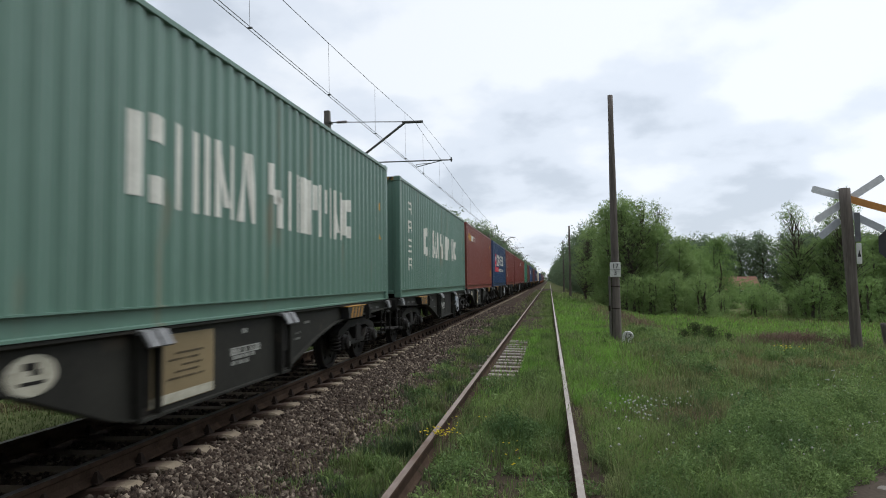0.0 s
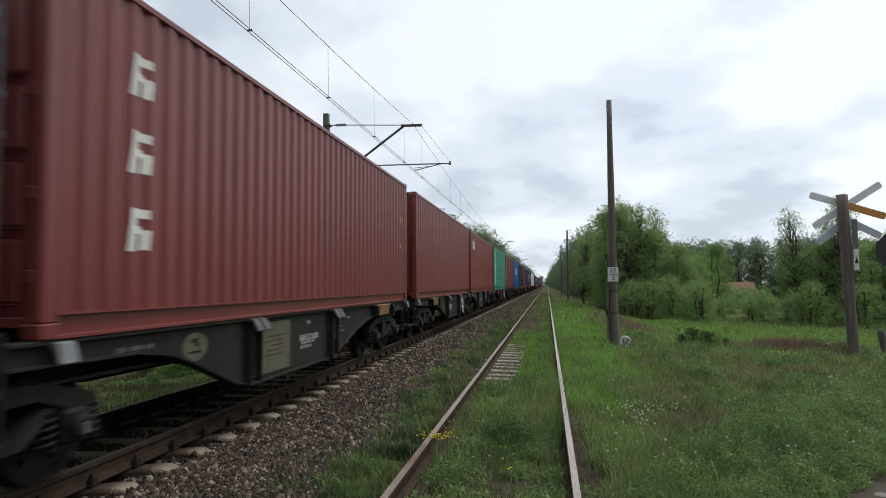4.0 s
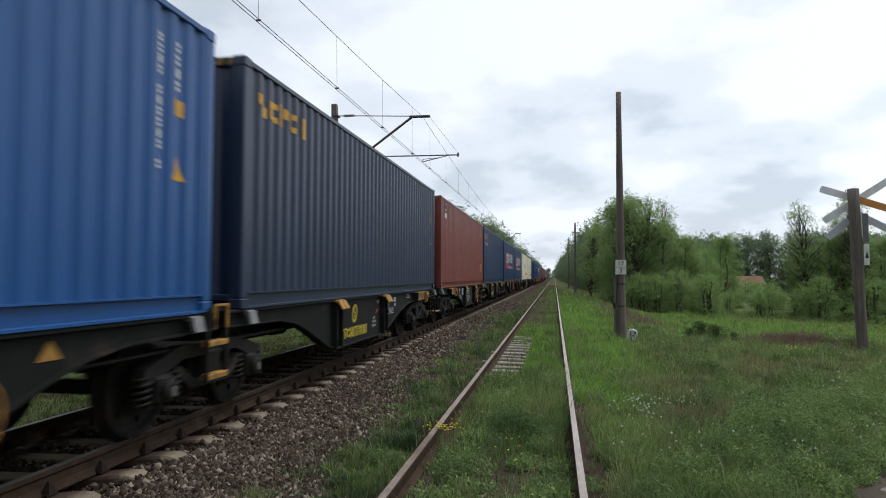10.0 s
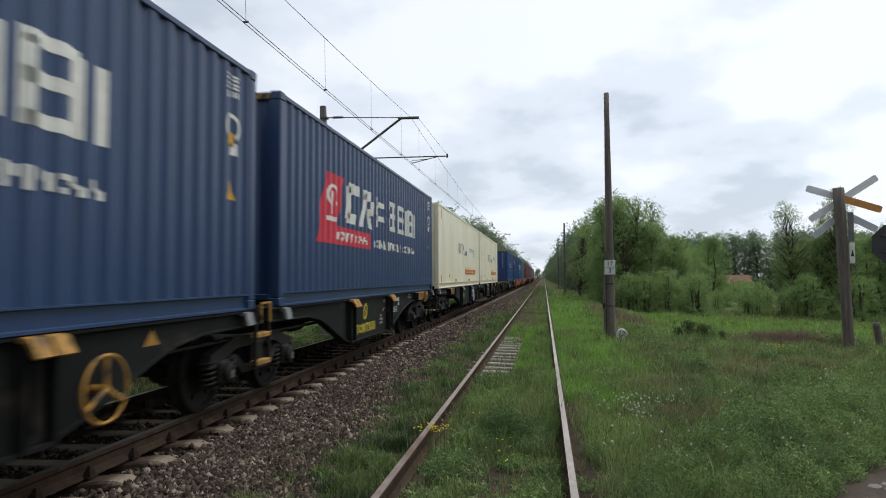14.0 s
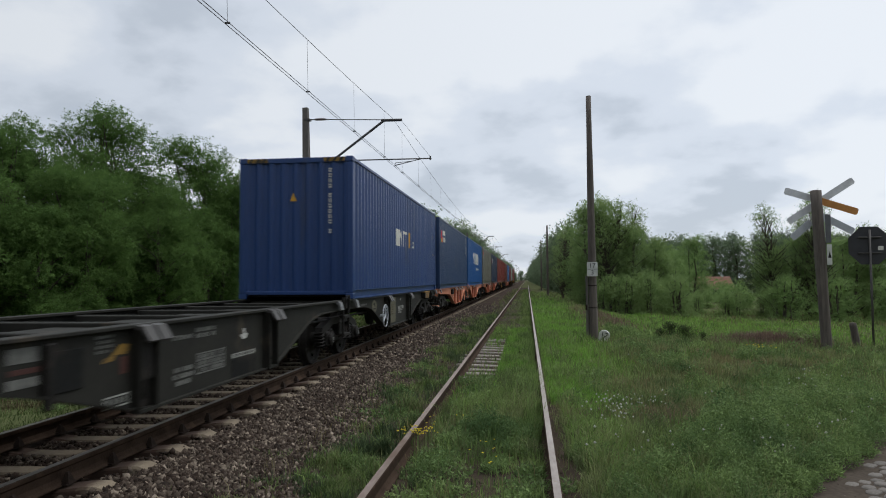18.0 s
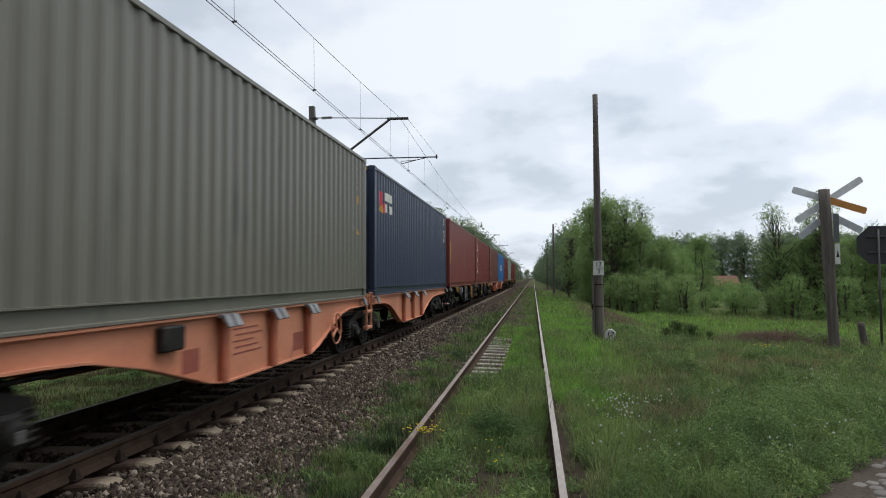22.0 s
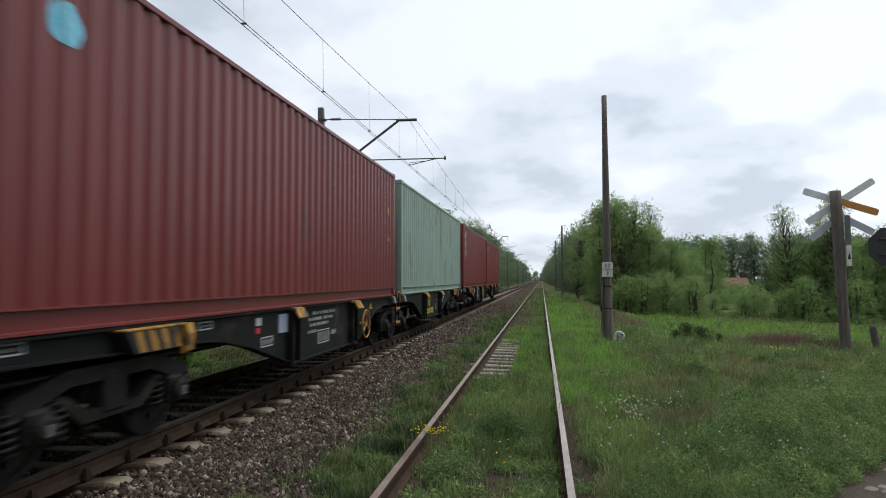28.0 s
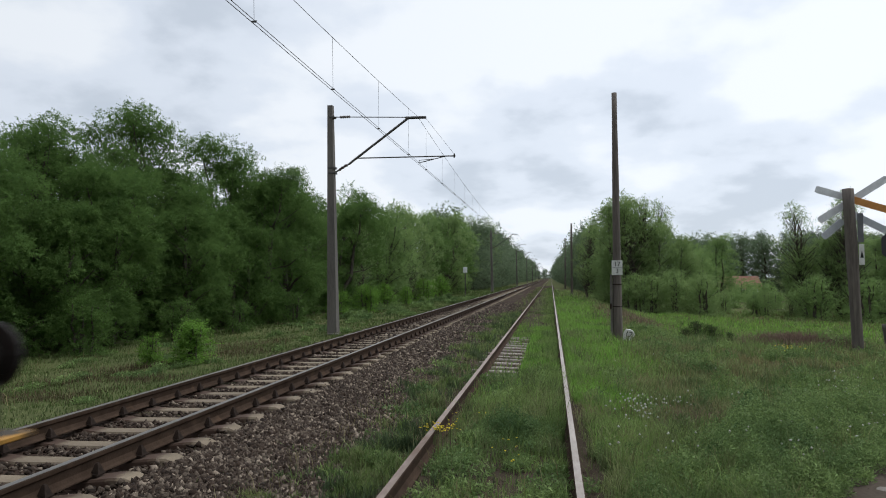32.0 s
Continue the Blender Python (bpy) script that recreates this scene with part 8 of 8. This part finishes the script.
def grow_herbs():
    rng = np.random.RandomState(9)
    out = []
    for x, y, r, n, h in ((2.75, 8.3, 0.70, 7000, 0.58), (3.6, 9.3, 0.8, 6000, 0.54), (1.15, 6.2, 0.5, 2200, 0.32), (1.6, 5.75, 0.45, 2000, 0.32), (0.8, 5.5, 0.35, 1200, 0.26), (2.0, 6.25, 0.45, 2600, 0.38), (1.75, 6.9, 0.50, 4200, 0.44), (2.25, 7.5, 0.6, 5200, 0.58), (4.3, 10.0, 0.9, 3600, 0.5), (2.6, 10.3, 0.6, 1300, 0.34), (-0.50, 7.95, 0.38, 1800, 0.34), (-0.20, 7.7, 0.30, 900, 0.30), (-0.85, 7.5, 0.2, 600, 0.26), (-1.75, 6.5, 0.26, 700, 0.22), (-2.43, 8.41, 0.14, 260, 0.14), (0.62, 7.0, 0.22, 700, 0.26), (-0.1, 11.0, 0.25, 700, 0.36),
                          (1.1, 11.9, 0.32, 700, 0.30), (8.2, 19.0, 0.6, 500, 0.16), (2.62, 6.80, 0.32, 1300, 0.30), (2.95, 7.20, 0.34, 1400, 0.32), (3.3, 7.65, 0.36, 1400, 0.32), (2.3, 6.35, 0.28, 1000, 0.26), (3.7, 8.15, 0.4, 1400, 0.34), (7.0, 14.5, 0.9, 1200, 0.34), (4.6, 13.6, 0.5, 700, 0.3), (5.6, 17.0, 0.7, 700, 0.34), (5.3, 22.4, 0.8, 900, 0.3), (7.9, 20.3, 0.5, 900, 0.5), (4.95, 16.0, 0.30, 700, 0.48), (8.3, 20.4, 0.6, 700, 0.4)):
        out.append(herb_patch(rng, x, y, r, int(n * (2.6 if y < 11 else 1.5)), h, (0.0125 + 0.0006 * y) if y < 11 else (0.024 if y < 18 else 0.05)))
    # scattered small leafy weeds
    for x0, x1, y0, y1, n, h in ((0.6, 5.0, 6.5, 11, 60, 0.20), (2.3, 9.0, 11, 20, 60, 0.26), (3.0, 14, 20, 25, 26, 0.34), (-1.1, 0.1, 4.5, 12, 30, 0.16), (-2.45, -1.4, 4, 14, 16, 0.13), (-13, -7.2, 9, 30, 30, 0.18), (-13, -7.2, 30, 60, 40, 0.4)):
        px, py = scatter(rng, x0, x1, y0, y1, n)
        for x, y in zip(px, py):
            if not on_road(np.array([x]), np.array([y]))[0]:
                r = rng.uniform(0.10, 0.34) * (1 + 0.02 * y)
                out.append(herb_patch(rng, x, y, r, int(420 * r / 0.2), h * rng.uniform(0.5, 1.3), 0.014 + 0.0012 * y))
    collect("herbs", "leafy green weeds in dense low patches", M["herb"], out)
    # seed heads on thin stalks
    heads, stalks = [], []
    tri = np.array([(0, 2, 4), (2, 1, 4), (1, 3, 4), (3, 0, 4), (2, 0, 5), (1, 2, 5), (3, 1, 5), (0, 3, 5)])
    base = np.array([(1, 0, 0), (-1, 0, 0), (0, 1, 0), (0, -1, 0), (0, 0, 1), (0, 0, -1)], float)
    px = np.concatenate([rng.normal(1.12, 0.22, 34), rng.normal(3.2, 0.45, 16), rng.uniform(0.5, 7, 12), rng.normal(4.75, 0.25, 14), rng.normal(2.1, 0.5, 14), rng.normal(0.95, 0.3, 10), rng.normal(1.0, 0.14, 26), rng.normal(1.65, 0.12, 12), rng.normal(4.35, 0.14, 12), rng.normal(4.5, 0.12, 6), rng.normal(3.12, 0.08, 5), rng.normal(2.33, 0.12, 8)])
    py = np.concatenate([rng.normal(9.0, 0.25, 34), rng.normal(8.4, 0.5, 16), rng.uniform(6, 16, 12), rng.normal(12.0, 0.35, 14), rng.normal(7.4, 0.5, 14), rng.normal(7.0, 0.6, 10), rng.normal(8.3, 0.35, 26), rng.normal(8.95, 0.15, 12), rng.normal(10.8, 0.2, 12), rng.normal(10.15, 0.2, 6), rng.normal(7.5, 0.1, 5), rng.normal(6.6, 0.12, 8)])
    ok = ~on_road(px, py) & (px > 0.4)
    px, py = px[ok], py[ok]
    h = rng.uniform(0.22, 0.38, len(px))
    pz = ground_z(px, py)
    stalks.append(blades(rng, px, py, h, np.full(len(px), 0.006), 0.02))
    p = np.stack([px, py, pz + h], 1)
    r = rng.uniform(0.007, 0.018, len(px))
    v = (base[None] * r[:, None, None] * rng.uniform(0.8, 1.2, (len(px), 6, 1)) + p[:, None, :]).reshape(-1, 3)
    f = (tri[None] + 6 * np.arange(len(px))[:, None, None]).reshape(-1, 3)
    collect("dandelion_clocks", "pale dandelion seed heads above the grass", M["seed_head"], [(v, f)])
    collect("flower_stalks", "thin pale green stalks", M["dry_grass"], stalks)
    fx = np.concatenate([rng.normal(-1.20, 0.085, 60), rng.normal(-0.42, 0.10, 10), rng.normal(-1.05, 0.2, 8), rng.normal(5.7, 0.15, 14)])
    fy = np.concatenate([rng.normal(7.15, 0.06, 60), rng.normal(6.3, 0.15, 10), rng.normal(8.0, 0.4, 8), rng.normal(17.4, 0.25, 14)])
    hz = np.concatenate([rng.uniform(0.22, 0.30, 60), rng.uniform(0.2, 0.36, 10), rng.uniform(0.2, 0.3, 8), rng.uniform(0.2, 0.36, 14)])
    p = np.stack([fx, fy, ground_z(fx, fy) + hz], 1)
    r = rng.uniform(0.009, 0.016, len(fx)) * np.where(fy > 12, 2.2, 1)
    v = (base[None] * np.array([1, 1, 0.5]) * r[:, None, None] + p[:, None, :]).reshape(-1, 3)
    f = (tri[None] + 6 * np.arange(len(fx))[:, None, None]).reshape(-1, 3)
    ob = collect("yellow_flowers", "small yellow flower heads by the siding rail", M["blossom"], [(v, f)])
    ob["category"] = "flowers"
    x, y = fx, fy
    collect("flower_stems", "thin green flower stems", M["herb"], [blades(rng, x, y, hz, np.full(len(x), 0.005), 0.03)])


grow_herbs()

# ---- sleepers and fastenings, piece by piece ----
def sleeper_mesh(half, waist):
    """A concrete sleeper: high under the rails, lower between them."""
    prof = [(-half, -0.05), (-half + 0.12, 0.0), (-1.0, 0.0), (-0.5, -waist), (0.5, -waist), (1.0, 0.0), (half - 0.12, 0.0), (half, -0.05)]
    vs, fs = [], []
    for x, z in prof:
        vs += [(x, -0.145, -0.2), (x, -0.115, z - 0.02), (x, -0.10, z), (x, 0.10, z), (x, 0.115, z - 0.02), (x, 0.145, -0.2)]
    for k in range(len(prof) - 1):
        for j in range(5):
            fs.append((6 * k + j, 6 * k + j + 1, 6 * k + j + 7, 6 * k + j + 6))
    fs += [tuple(range(6)), tuple(range(6 * len(prof) - 6, 6 * len(prof)))]
    return Geo().add(vs, fs).mesh("sleeper")


def clip_mesh():
    """A base plate with a bolted clip that rises to a point on each side of the rail."""
    g = Geo().box(-0.11, 0.11, -0.06, 0.06, -0.180, -0.164)
    for e in (-1, 1):
        g.add([(e * 0.115, -0.045, -0.168), (e * 0.115, 0.045, -0.168), (e * 0.045, 0.045, -0.150), (e * 0.045, -0.045, -0.150), (e * 0.080, -0.012, -0.075), (e * 0.080, 0.012, -0.075), (e * 0.058, 0.012, -0.078), (e * 0.058, -0.012, -0.078)],
              [(0, 1, 5, 4), (1, 2, 6, 5), (2, 3, 7, 6), (3, 0, 4, 7), (4, 5, 6, 7)])
    return g.mesh("fastening")


def lay():
    sm, cm, om, short = sleeper_mesh(1.25, 0.055), clip_mesh(), sleeper_mesh(1.25, 0.0), sleeper_mesh(0.92, 0.0)
    rng = random.Random(2)
    for k in range(-6, 190):
        y = 0.27 + 0.62 * k + rng.uniform(-0.012, 0.012)
        s = part("sleeper", sm, M["sleeper"], main_track, at=pose(MAIN_X + rng.uniform(-0.02, 0.02), y, -0.178 - CANT * 0.5, 0, -math.degrees(CANT / 1.507) * 1.0, rng.uniform(-0.6, 0.6)))
        if -2 < k < 90:
            for e in (-1, 1):
                part("fastening", cm, M["clip"], main_track, at=pose(MAIN_X + e * GAUGE, y, -CANT if e < 0 else 0))
    for k in range(5, 70):
        y = 0.1 + 0.62 * k + rng.uniform(-0.02, 0.02)
        part("sleeper", short if 12.2 < y < 21 else om, M["old_sleeper"], siding, at=pose(SIDE_X + rng.uniform(-0.04, 0.04), y, SIDE_Z - (0.205 if 12.2 < y < 21 else 0.26) + rng.uniform(-0.01, 0.008), 0, 1.8 if 12.2 < y < 21 else 0, rng.uniform(-1, 1)))


lay()


def motions():
    """The train rolls past; its wheels turn while they are near."""
    times = [0.5 * k for k in range(65)]
    for t, y, z in KEYED:
        walk(t, [(s, pose(MAIN_X, y - run(s), z)) for s in times])
    for w, y, e in WHEELS:
        rows = [(0.0, pose(0, e, 0.46, 0))]
        for f in range(1, 960):
            s = f / 30
            d = y - run(s)
            if 2.5 < d < 26:
                rows.append((s, pose(0, e, 0.46, math.degrees(run(s) / 0.46) % 360)))
        rows.append((32.0, rows[-1][1]))
        walk(w, rows)


motions()
